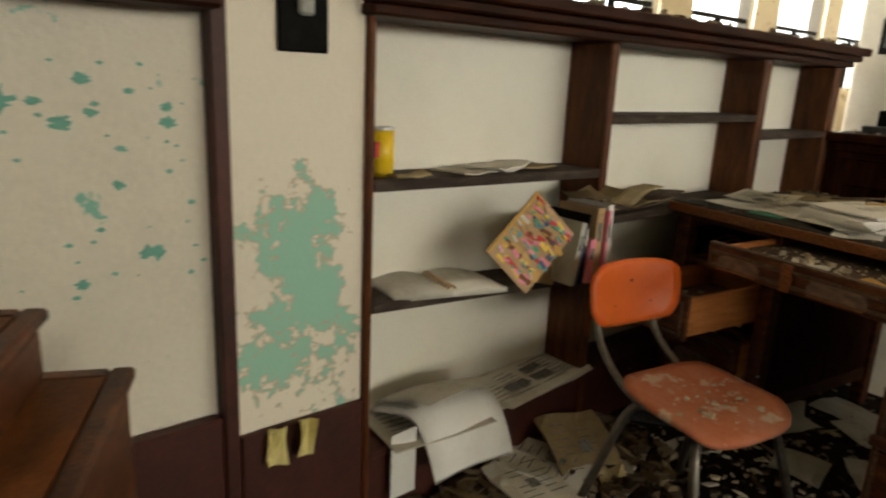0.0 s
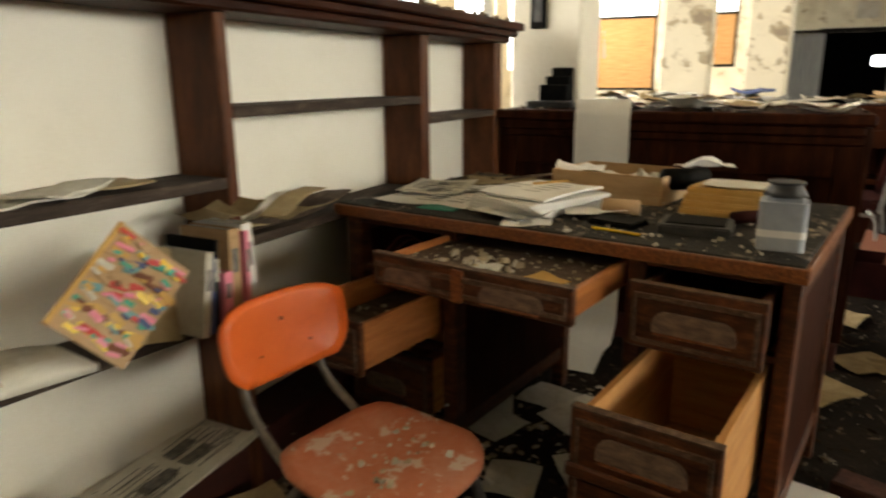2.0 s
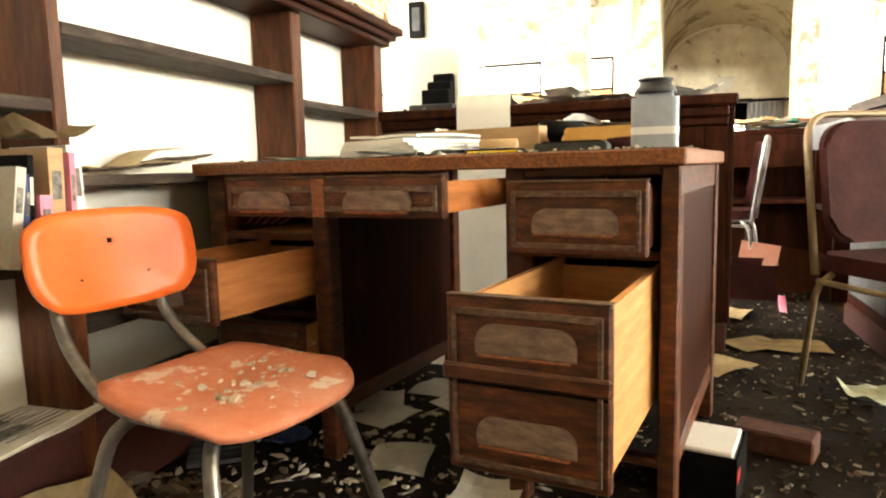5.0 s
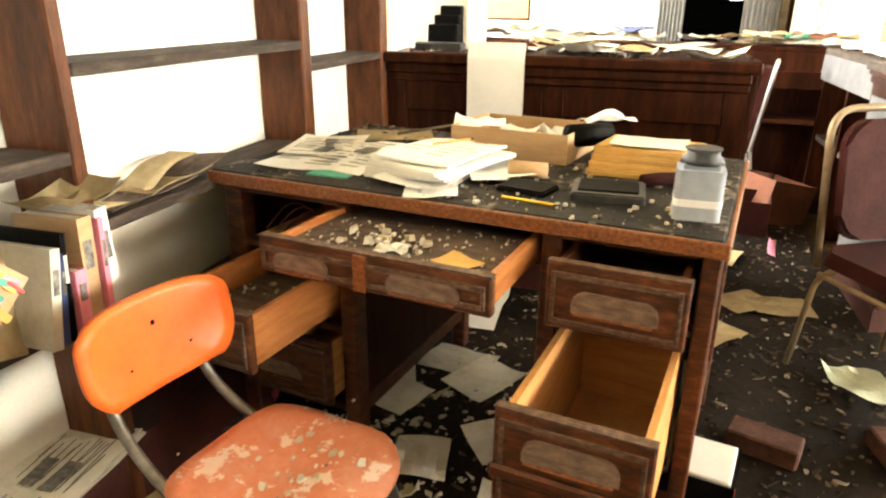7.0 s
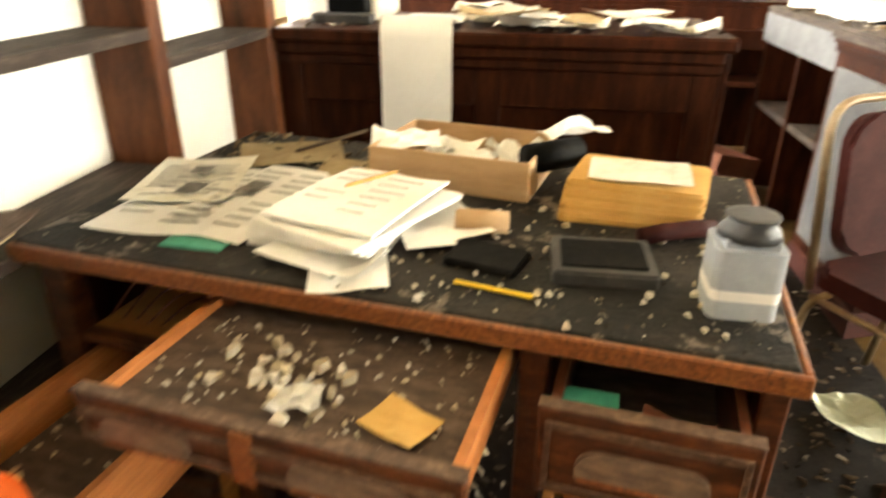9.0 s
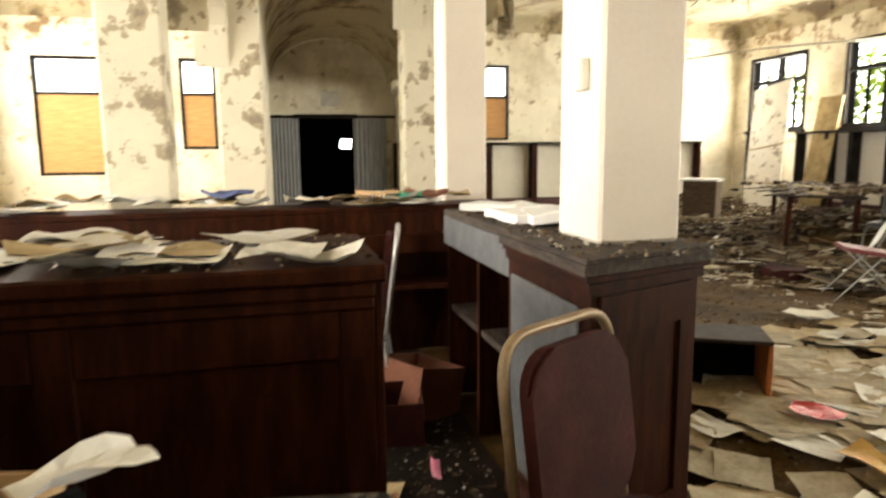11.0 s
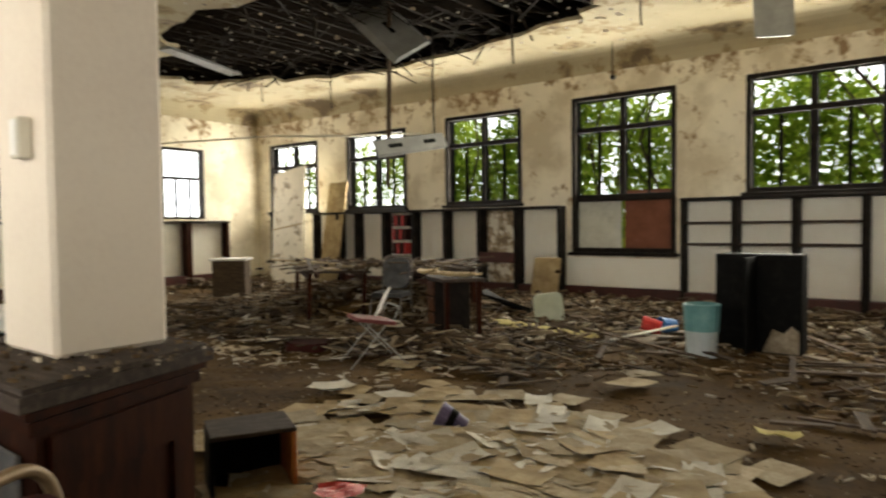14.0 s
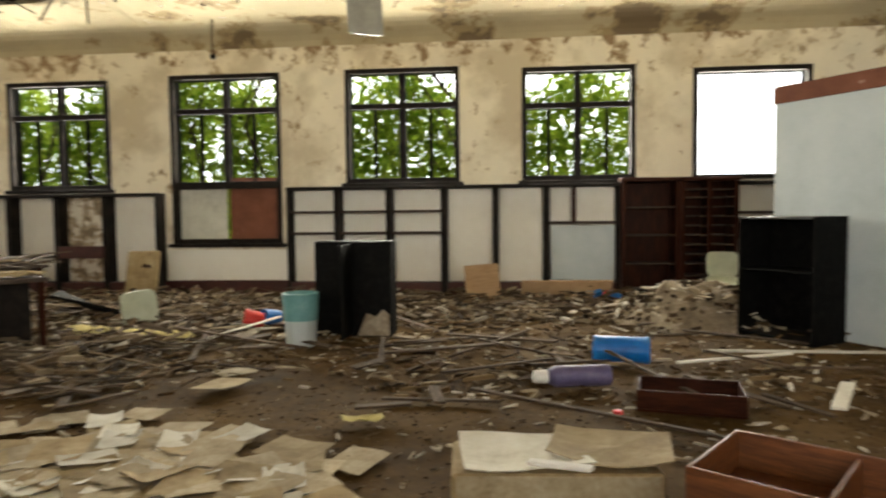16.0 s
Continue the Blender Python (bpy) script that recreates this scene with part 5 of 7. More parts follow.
def island_material(name, colors, rough=0.9):
    m = bpy.data.materials.new(name)
    m.use_nodes = True
    n, l = m.node_tree.nodes, m.node_tree.links
    b = n["Principled BSDF"]
    b.inputs["Roughness"].default_value, b.inputs["Specular IOR Level"].default_value = rough, 0.15
    g, r = n.new("ShaderNodeNewGeometry"), n.new("ShaderNodeValToRGB")
    r.color_ramp.interpolation = "LINEAR"
    r.color_ramp.elements[0].color, r.color_ramp.elements[1].color = (*colors[0], 1), (*colors[-1], 1)
    for k, c in enumerate(colors[1:-1]):
        e = r.color_ramp.elements.new((k + 1) / (len(colors) - 1))
        e.color = (*c, 1)
    l.new(g.outputs["Random Per Island"], r.inputs[0])
    t, co, mx = n.new("ShaderNodeTexNoise"), n.new("ShaderNodeTexCoord"), n.new("ShaderNodeMixRGB")
    t.inputs["Scale"].default_value, t.inputs["Detail"].default_value = 25, 5
    l.new(co.outputs["Object"], t.inputs["Vector"])
    mx.blend_type = "MULTIPLY"
    mx.inputs[0].default_value = 0.4
    l.new(r.outputs[0], mx.inputs[1])
    l.new(t.outputs["Fac"], mx.inputs[2])
    l.new(mx.outputs[0], b.inputs["Base Color"])
    bp = n.new("ShaderNodeBump")
    bp.inputs["Strength"].default_value = 0.3
    l.new(t.outputs["Fac"], bp.inputs["Height"])
    l.new(bp.outputs[0], b.inputs["Normal"])
    return m


M_RUBBLE = island_material("mixed_rubble", [(0.018, 0.011, 0.006), (0.055, 0.034, 0.018), (0.11, 0.072, 0.04), (0.20, 0.14, 0.08), (0.04, 0.025, 0.013), (0.34, 0.27, 0.18), (0.07, 0.044, 0.025), (0.62, 0.56, 0.46)])
M_LITTER = island_material("floor_litter", [(0.012, 0.008, 0.005), (0.04, 0.026, 0.015), (0.09, 0.062, 0.038), (0.02, 0.013, 0.008), (0.16, 0.12, 0.08), (0.05, 0.033, 0.02), (0.42, 0.37, 0.30)])
M_EARTH = island_material("dirt_and_rubble", [(0.018, 0.009, 0.003), (0.055, 0.029, 0.010), (0.10, 0.056, 0.021), (0.17, 0.105, 0.046), (0.035, 0.019, 0.007), (0.25, 0.17, 0.085), (0.065, 0.036, 0.014), (0.46, 0.38, 0.26)])
M_CHIPS = island_material("pale_chips", [(0.45, 0.38, 0.28), (0.62, 0.55, 0.44), (0.75, 0.70, 0.62), (0.35, 0.28, 0.2), (0.72, 0.6, 0.42)])
M_SOOT = island_material("dark_chips", [(0.02, 0.016, 0.012), (0.06, 0.045, 0.03), (0.12, 0.09, 0.06), (0.4, 0.36, 0.3)])


def desk_spot(x0, x1, y0, y1, z):
    def place(r):
        p = DESK @ Vector((r.uniform(x0, x1), r.uniform(y0, y1), z))
        return p.x, p.y, p.z
    return place


def gauss_spot(x, y, sx, sy, z, x0, x1, y0, y1):
    def place(r):
        u, v = r.gauss(x, sx), r.gauss(y, sy)
        if not (x0 < u < x1 and y0 < v < y1):
            return None
        p = DESK @ Vector((u, v, z))
        return p.x, p.y, p.z
    return place


flakes("desk_plaster_chips", "pale plaster chips scattered on the desk", desk_spot(0.55, 1.28, -0.01, 0.5, DH), 130, 0.013, M_CHIPS, 1, thick=0.006)
flakes("desk_dust_crumbs", "dark crumbs and soot over the desk top", desk_spot(0.0, 1.28, 0.0, 0.79, DH), 900, 0.006, M_SOOT, 2, thick=0.002)
flakes("desk_back_chips", "plaster chips at the back of the desk", desk_spot(0.0, 0.5, 0.55, 0.79, DH), 120, 0.016, M_RUBBLE, 9, thick=0.005)
flakes("drawer_plaster_chips", "cream plaster lumps in the centre drawer", gauss_spot(0.60, -0.17, 0.075, 0.05, 0.746, 0.42, 0.89, -0.27, 0.0), 45, 0.022, M_CHIPS, 3, thick=0.01)
flakes("drawer_crumbs", "small crumbs in the centre drawer", desk_spot(0.42, 0.89, -0.27, 0.0, 0.746), 130, 0.007, M_CHIPS, 4, thick=0.003)
flakes("left_drawer_chips", "white chips in the left drawer", desk_spot(0.1, 0.34, -0.32, 0.0, 0.506), 40, 0.014, M_CHIPS, 5, thick=0.006)
thing("foil_wrapper", "crumpled silvery wrapper in the centre drawer", "wrapper", on_desk(0.66, -0.20, 0.748, 20), leaf_sheet(0.07, 0.06, 0.03, 44), M_CHROME)
thing("leather_scrap", "orange-brown leather scrap in the centre drawer", "scrap", on_desk(0.81, -0.20, 0.746, -20), leaf_sheet(0.09, 0.07, 0.01, 45, thick=0.002), M_MANILA)
thing("green_booklet", "green booklet in the small drawer", "booklet", on_desk(1.04, -0.07, 0.70, 3), boxes((-0.04, 0.04, -0.03, 0.06, 0, 0.02)), M_GREENCARD)
thing("red_cloth", "red cloth in the small drawer", "cloth", on_desk(1.16, -0.06, 0.70, -3), leaf_sheet(0.1, 0.07, 0.03, 46), M_RUST)
thing("paper_sheet", "white paper lying in the deep drawer", "paper", on_desk(1.10, -0.14, 0.286, 24), leaf_sheet(0.12, 0.16, 0.01, 47), M_WHITE, group="papers in the deep drawer")
thing("paper_sheet", "grey paper lying in the deep drawer", "paper", on_desk(1.07, -0.08, 0.284, -14), leaf_sheet(0.18, 0.2, 0.01, 48), M_PAPER, group="papers in the deep drawer")
wb = thing("wire_bundle", "brown wires hanging in the empty drawer slot", "wires", DESK)
for k in range(5):
    bm = bmesh.new()
    tube(bm, bend([(0.1 + 0.03 * k, 0.05, 0.64), (0.14 + 0.03 * k, 0.12, 0.72 - 0.01 * k), (0.22 + 0.02 * k, 0.2, 0.63)], 0.05), 0.0025, 6)
    part("wire", bm, M_RUST, wb)

# paper roll hanging over the counter
bm = bmesh.new()
pts = [(4.28, 1.055), (4.0, 1.056), (3.78, 1.075), (3.735, 1.10), (3.715, 1.03), (3.718, 0.85), (3.712, 0.60), (3.70, 0.32), (3.675, 0.10), (3.60, 0.03), (3.45, 0.05), (3.30, 0.012)]
rows_ = [[bm.verts.new((x, y, z)) for x, z in pts] for y in (1.25, 1.36, 1.49)]
for a, b in zip(rows_, rows_[1:]):
    for k in range(len(pts) - 1):
        bm.faces.new((a[k], a[k + 1], b[k + 1], b[k]))
thing("printer_paper", "long strip of white printer paper hanging over the counter", "paper", None, bm, M_WHITE, smooth=True)


# ---- in and round the bookcase ----
def can(m):
    c = thing("yellow_tin", "yellow cardboard drum with a red mark and metal rim", "tin", m)
    part("body", lathe([(0.034, 0.0), (0.034, 0.118)], 22), M_YELLOW, c, "", True)
    part("rim", lathe([(0.036, 0.118), (0.036, 0.125), (0.031, 0.125), (0.031, 0.12)], 22), M_CHROME, c)
    part("mark", boxes((-0.0355, -0.022, -0.028, -0.005, 0.05, 0.09)), M_RED, c, "red printed mark")


can(pose(1.205, 1.965, 0.968, 0, 0, 0))
for k, (x, y, turn, w, d) in enumerate(((1.55, 1.97, 6, 0.26, 0.14), (1.70, 1.98, -10, 0.24, 0.13), (1.62, 1.96, 18, 0.2, 0.12), (1.24, 1.885, 12, 0.13, 0.04))):
    thing("magazine", "dusty warped magazine lying on the shelf", "magazine", pose(x, y, 0.958 + 0.004 * k, 0, 0, turn), leaf_sheet(w, d, 0.014, 70 + k, thick=0.005), M_PAPER_TAN if k % 2 else M_PAPER, group="magazines on the upper shelf")
# the open spiral book
ob_ = thing("open_book", "open spiral-bound book with stained yellow pages", "book", pose(1.40, 1.945, 0.634, 0, 3, -8))
for s in (-1, 1):
    bm = bmesh.new()
    n = 8
    top, bot = [], []
    for i in range(n + 1):
        u = i / n
        z = 0.014 + 0.02 * math.sin(u * math.pi) * (1 - u * 0.4)
        for lst, zz in ((top, z), (bot, 0.0)):
            lst.append([bm.verts.new((s * u * 0.185, y, zz)) for y in (-0.085, 0.095)])
    for lst in (top, bot):
        for a, b in zip(lst, lst[1:]):
            bm.faces.new((a[0], b[0], b[1], a[1]))
    for a, b, c, d in zip(top, top[1:], bot, bot[1:]):
        for e in (0, 1):
            bm.faces.new((a[e], b[e], d[e], c[e]))
    bm.faces.new((top[-1][0], top[-1][1], bot[-1][1], bot[-1][0]))
    part("page_block", bm, M_PAPER, ob_, "", True)
for k in range(9):
    bm = bmesh.new()
    y = -0.07 + 0.018 * k
    tube(bm, [(0.014 * math.cos(a), y, 0.014 + 0.016 * math.sin(a)) for a in [i * math.pi / 6 for i in range(7)]], 0.0025, 5)
    part("spiral_ring", bm, M_CARD, ob_)


def book(m, h, d, t, mat, label):
    b = thing("book", label, "book", m, group="books on the middle shelf")
    part("cover", prism([(0, 0), (t, 0), (t, d), (t - 0.003, d), (t - 0.003, 0.003), (0.003, 0.003), (0.003, d), (0, d)], 0, h), mat, b)
    part("page_block", boxes((0.003, t - 0.003, 0.003, d - 0.006, 0.003, h - 0.004)), M_PAPER, b)
    part("spine_label", boxes((t * 0.2, t * 0.8, -0.001, 0.0, h * 0.55, h * 0.8)), M_INK if mat is not M_BLACK else M_PAPER, b)


xb = 1.81
for h, t, mat, lab, tilt in ((0.20, 0.022, M_PAPER, "dirty white paperback book with a worn spine", 10), (0.185, 0.012, M_NAVY, "dark blue booklet with worn edges", 8), (0.22, 0.012, M_BLACK, "thin black hardback with pale label", 4), (0.14, 0.028, M_PINK, "small pink paperback with dark label", 3), (0.235, 0.036, M_CARD, "thick stained brown paperback with torn cover", 2), (0.225, 0.014, M_PINK, "thin pink book with a plain spine", 2), (0.24, 0.032, M_WHITE, "white book with red and pink lettering", -2)):
    book(pose(xb, 1.80 if mat is not M_PINK else 1.79, 0.612, 0, tilt, 0), h, 0.16, t, mat, lab)
    xb += t + 0.006
thing("paper_sheet", "brown curled paper cover over the row of books", "paper", pose(1.95, 1.86, 0.862, 0, 0, 0), leaf_sheet(0.2, 0.12, 0.03, 91), M_PAPER_TAN, group="papers on the middle shelf")
# the bright magazine that leans against the books
mg = thing("colour_magazine", "bright colourful magazine leaning against the books", "magazine", pose(1.62, 1.80, 0.772, 0, 0, -15) @ pose(0, 0, 0, 74) @ pose(0, 0, 0, 0, 0, -48))
part("cover", leaf_sheet(0.165, 0.24, 0.0, 95, thick=0.004), M_CARD, mg, "stained printed comic page")
part("spine_edge", boxes((-0.092, -0.082, -0.12, 0.12, 0.001, 0.010)), M_MANILA, mg, "orange-brown curled edge")
rnd = random.Random(8)
for row in range(6):
    for col in range(4):
        for q in range(5):
            x, y = -0.06 + 0.04 * col + rnd.uniform(-0.014, 0.014), -0.095 + 0.038 * row + rnd.uniform(-0.013, 0.013)
            k = row * 20 + col * 5 + q
            bm = prism(rounded(rnd.uniform(0.012, 0.04), rnd.uniform(0.006, 0.016), 0.003, 2), -0.0014 - 0.00004 * k, 0.0070 + 0.00004 * k)
            bm.transform(pose(x, y, 0, 0, 0, rnd.uniform(-25, 25)))
            part("printed_patch", bm, (M_PINK, M_YELLOW, M_GREENCARD, M_RED, M_PINK, M_TEAL)[(row + q) % 6] if rnd.random() < 0.6 else rnd.choice((M_PAPER, M_RUST, M_CARD, M_NAVY, M_MANILA)), mg)
thing("magazine", "white torn magazine behind the colourful one", "magazine", pose(1.775, 1.90, 0.715, 78, 16, 4), leaf_sheet(0.13, 0.22, 0.01, 96, thick=0.004), M_PAPER_TAN, group="magazines leaning on the books")
# newspapers on the bottom board
for k, (x, y, z, turn, w, d) in enumerate(((1.80, 1.95, 0.234, 4, 0.50, 0.22), (1.82, 1.94, 0.24, 8, 0.46, 0.20), (1.36, 1.93, 0.236, -6, 0.34, 0.26))):
    t = thing("newspaper", "folded newspaper on the bottom shelf", "newspaper", pose(x, y, z, 0, 0, turn), leaf_sheet(w, d, 0.012, 100 + k, thick=0.004), M_PAPER, group="newspapers on the bottom shelf")
    printed(t, w * 0.9, d * 0.85, 8, 0.016, 40 + k, 2)
# the open book that droops over the plinth
bm = bmesh.new()
n = 10
rows_ = []
for i in range(n + 1):
    u = i / n
    y, z = (2.0 - 0.22 * u, 0.285 + 0.025 * math.sin(u * 3)) if u < 0.6 else (2.0 - 0.22 * u - 0.02 * (u - 0.6), 0.285 + 0.025 * math.sin(u * 3) - 0.9 * (u - 0.6) ** 2)
    rows_.append([bm.verts.new((1.22 + 0.30 * v + 0.06 * u, y, z + 0.01 * math.sin(4 * v))) for v in (0, 0.25, 0.5, 0.75, 1)])
for a, b in zip(rows_, rows_[1:]):
    for k in range(4):
        bm.faces.new((a[k], a[k + 1], b[k + 1], b[k]))
ret = bmesh.ops.extrude_face_region(bm, geom=bm.faces[:])
bmesh.ops.translate(bm, vec=(0, 0, -0.014), verts=[v for v in ret["geom"] if isinstance(v, bmesh.types.BMVert)])
ob2 = thing("open_book", "white-paged open book drooping over the plinth", "book")
part("page_block", bm, M_WHITE, ob2, smooth=True)
for k in range(4):
    bm = bmesh.new()
    rows_ = []
    for i in range(n + 1):
        u = i / n * (0.55 + 0.1 * k)
        rows_.append([bm.verts.new((1.225 + 0.29 * v + 0.06 * u, 2.0 - 0.22 * u, 0.288 + 0.004 * k + 0.025 * math.sin(u * 3) + 0.012 * math.sin(4 * v) + 0.012 * (k + 1) * u)) for v in (0, 0.25, 0.5, 0.75, 1)])
    for a, b in zip(rows_, rows_[1:]):
        for q in range(4):
            bm.faces.new((a[q], a[q + 1], b[q + 1], b[q]))
    part("loose_leaf", bm, M_PAPER if k % 2 else M_WHITE, ob2, smooth=True)
bm = bmesh.new()
rows_ = [[bm.verts.new((1.19 + 0.07 * v, 1.86 - 0.02 * v, 0.27 - 0.20 * u + 0.02 * v)) for v in (0, 0.5, 1)] for u in (0, 0.5, 1)]
for a, b in zip(rows_, rows_[1:]):
    for k in range(2):
        bm.faces.new((a[k], a[k + 1], b[k + 1], b[k]))
thing("torn_page", "torn white page hanging from the bottom shelf", "paper", None, bm, M_WHITE)
# books and sheets on the floor before the bookcase
for k, (x, y, turn, w, d, mat) in enumerate(((1.52, 1.72, 12, 0.24, 0.3, M_PAPER_TAN), (1.72, 1.76, 24, 0.22, 0.30, M_WHITE), (1.60, 1.70, -10, 0.2, 0.26, M_PAPER), (1.86, 1.74, -22, 0.22, 0.28, M_PAPER_TAN))):
    t = thing("open_magazine", "damp open magazine on the floor", "magazine", pose(x, y, 0.012 + 0.012 * k, (k == 3) * 24, 0, turn), leaf_sheet(w, d, 0.03, 110 + k, thick=0.008), mat, group="magazines on the floor")
    printed(t, w * 0.8, d * 0.8, 7, 0.036, 60 + k, 1)
for k, (x, y) in enumerate(((0.86, 1.80), (0.93, 1.85))):
    thing("yellow_scrap", "curled yellow paint scrap hanging on the base", "paint scrap", pose(x, 1.876, 0.35, 78, 10, 6 * k), leaf_sheet(0.05, 0.09, 0.03, 120 + k), M_FOAM, group="curled paint scraps")
# folded drop-front papers on the low shelf behind the desk
for k in range(3):
    thing("warped_folder", "warped brown folder on the low shelf", "folder", pose(2.25 + 0.1 * k, 1.93, 0.80 + 0.012 * k, 0, -4, 4 * k - 3), leaf_sheet(0.30 - 0.05 * k, 0.10, 0.014, 130 + k, thick=0.003), M_PAPER_TAN if k == 1 else M_DUSTWOOD, group="folders on the low shelf")
# the brown cover that curls up from the low shelf to the desk corner
bm = bmesh.new()
rows_ = []
for i in range(13):
    u = i / 12
    rows_.append([bm.verts.new((2.07 + 0.40 * u, y + 0.03 * u, 0.800 + 0.07 * u ** 1.6 + 0.012 * math.sin(9 * u + 4 * y))) for y in (1.895, 1.925, 1.955, 1.985)])
for a, b in zip(rows_, rows_[1:]):
    for k in range(3):
        bm.faces.new((a[k], a[k + 1], b[k + 1], b[k]))
ret = bmesh.ops.extrude_face_region(bm, geom=bm.faces[:])
bmesh.ops.translate(bm, vec=(0, 0, -0.003), verts=[v for v in ret["geom"] if isinstance(v, bmesh.types.BMVert)])
thing("curled_cover", "olive-brown card cover curling up against the desk", "cover", None, bm, M_PAPER_TAN, smooth=True)
# dust and rubbish along the top of the bookcase
flakes("cornice_rubbish", "plaster rubbish lying along the bookcase top", lambda r: (r.uniform(1.12, 3.8), r.uniform(1.82, 2.07), 1.44), 420, 0.028, M_RUBBLE, 12, thick=0.02)
flakes("shelf_crumbs", "crumbs and dust on the shelves", lambda r: (lambda x: (x, r.uniform(1.89, 2.04), 0.233 if x < 2.06 else r.choice((0.233, 0.782, 1.122))))(r.uniform(1.15, 2.98)), 130, 0.012, M_RUBBLE, 13, thick=0.004)

# two old chests stacked by the partition
M_CHEST = material("scuffed_chest_wood", [(0.05, 0.016, 0.005), (0.15, 0.05, 0.014), (0.26, 0.09, 0.026)], 4.0, 0.6, bump=0.25, fine=50, stretch=(4, 1.5, 4), wear=(0.22, 0.12, 0.06), wear_at=0.64, wear_scale=12, spec=0.2)
for m, w, d, h in ((pose(0.115, 1.49, 0.0, 0, 0, -25), 0.6, 0.5, 0.74), (pose(0.065, 1.515, 0.761, 0, 0, -25), 0.5, 0.45, 0.09)):
    c = thing("wooden_chest", "old orange-brown wooden chest with dark worn edges", "chest", m, group="wooden chests by the partition")
    part("body", boxes((-w / 2 + 0.01, w / 2 - 0.01, -d / 2 + 0.01, d / 2 - 0.01, 0.0, h), bevel=0.01), M_DESKWOOD, c)
    part("lid", boxes((-w / 2 + 0.035, w / 2 - 0.035, -d / 2 + 0.035, d / 2 - 0.035, h, h + 0.02)), M_CHEST, c, "scuffed orange lid")
    for a in ((-w / 2, -w / 2 + 0.034, -d / 2, d / 2, h, h + 0.021), (w / 2 - 0.034, w / 2, -d / 2, d / 2, h, h + 0.021), (-w / 2 + 0.0345, w / 2 - 0.0345, -d / 2, -d / 2 + 0.034, h, h + 0.021), (-w / 2 + 0.0345, w / 2 - 0.0345, d / 2 - 0.034, d / 2, h, h + 0.021)):
        part("edge_strip", boxes(a, bevel=0.005), M_DESKWOOD, c)

# green spots where the partition's top coat has flaked
rnd = random.Random(17)
SPOTS = [(0.52, 1.19, 0.018), (0.48, 1.11, 0.022), (0.53, 1.13, 0.014), (0.67, 1.14, 0.015), (0.67, 1.11, 0.018), (0.58, 1.06, 0.012), (0.63, 0.85, 0.030), (0.49, 0.80, 0.016), (0.38, 1.15, 0.040), (0.35, 1.16, 0.028), (0.44, 1.15, 0.014), (0.60, 1.17, 0.011), (0.57, 0.99, 0.014)]
SPOTS += [(rnd.uniform(0.33, 0.73), rnd.uniform(0.75, 1.24), rnd.uniform(0.003, 0.009)) for _ in range(34)]
for x, z, r in SPOTS:
    pts = [(r * rnd.uniform(0.45, 1.25) * math.cos(a), r * rnd.uniform(0.3, 0.85) * math.sin(a)) for a in [k * math.pi / 11 for k in range(22)]]
    bm = prism(pts, 0, 0.0012)
    bm.transform(Matrix(((1, 0, 0, x), (0, 0, -1, 1.9295), (0, 1, 0, z), (0, 0, 0, 1))))
    structure("wall_paint_spot", "dull green patch of older paint on the partition", bm, M_GREENSPOT, "paint patch")
flakes("seat_chips", "plaster chips lying on the orange seat", lambda r: (r.gauss(1.84, 0.08), r.gauss(1.33, 0.08), 0.421), 46, 0.017, M_CHIPS, 18, thick=0.004)


# ---- on the counters ----
rnd = random.Random(31)
for k in range(16):
    thing("loose_paper", "dusty loose paper on the counter top", "paper", pose(rnd.uniform(3.82, 4.3), rnd.uniform(0.45, 1.2), 1.052 + 0.002 * k, 0, 0, rnd.uniform(0, 180)), leaf_sheet(rnd.uniform(0.15, 0.3), rnd.uniform(0.12, 0.22), 0.03, 200 + k), rnd.choice((M_PAPER, M_PAPER_TAN, M_PAPER_TAN, M_WHITE)), group="papers on the counter")
o = thing("black_organiser", "stepped black plastic desk organiser", "organiser", pose(4.0, 1.68, 1.05))
for k in range(3):
    part("tier", boxes((-0.05 + 0.03 * k, 0.0 + 0.03 * k, -0.08, 0.06 - 0.02 * k, 0.0, 0.11 + 0.04 * k), bevel=0.005), M_BLACK, o)
part("tray", boxes((-0.12, -0.055, -0.12, 0.1, 0.0, 0.035), bevel=0.005), M_DARKGREY, o)
for k in range(26):
    y = rnd.uniform(-0.6, 2.2)
    thing("loose_paper", "dusty loose paper on the long counter", "paper", pose(rnd.uniform(6.1, 6.38), y, 1.002 + 0.002 * k, 0, 0, rnd.uniform(0, 180)), leaf_sheet(rnd.uniform(0.18, 0.34), rnd.uniform(0.14, 0.24), 0.04, 230 + k), rnd.choice((M_PAPER, M_PAPER_TAN, M_WHITE)), group="papers on the long counter")
for k, (y, m) in enumerate(((-0.2, M_GREENCARD), (-0.3, M_RUST), (0.0, M_CARD), (0.9, M_NAVY))):
    thing("stacked_folder", "worn folder on the long counter", "folder", pose(6.25, y, 1.03 + 0.01 * k, 0, 0, 20 * k), leaf_sheet(0.24, 0.18, 0.03, 260 + k, thick=0.02), m, group="folders on the long counter")
for k, (x, y) in enumerate(((4.7, -0.5), (4.85, -0.42), (5.1, -0.55), (5.3, -0.45))):
    thing("white_binder", "white binder and papers on the grey counter", "binder", pose(x, y, 1.022, 0, 0, 20 * k - 12), leaf_sheet(0.3, 0.22, 0.02, 270 + k, thick=0.035), M_WHITE, group="binders on the counter")
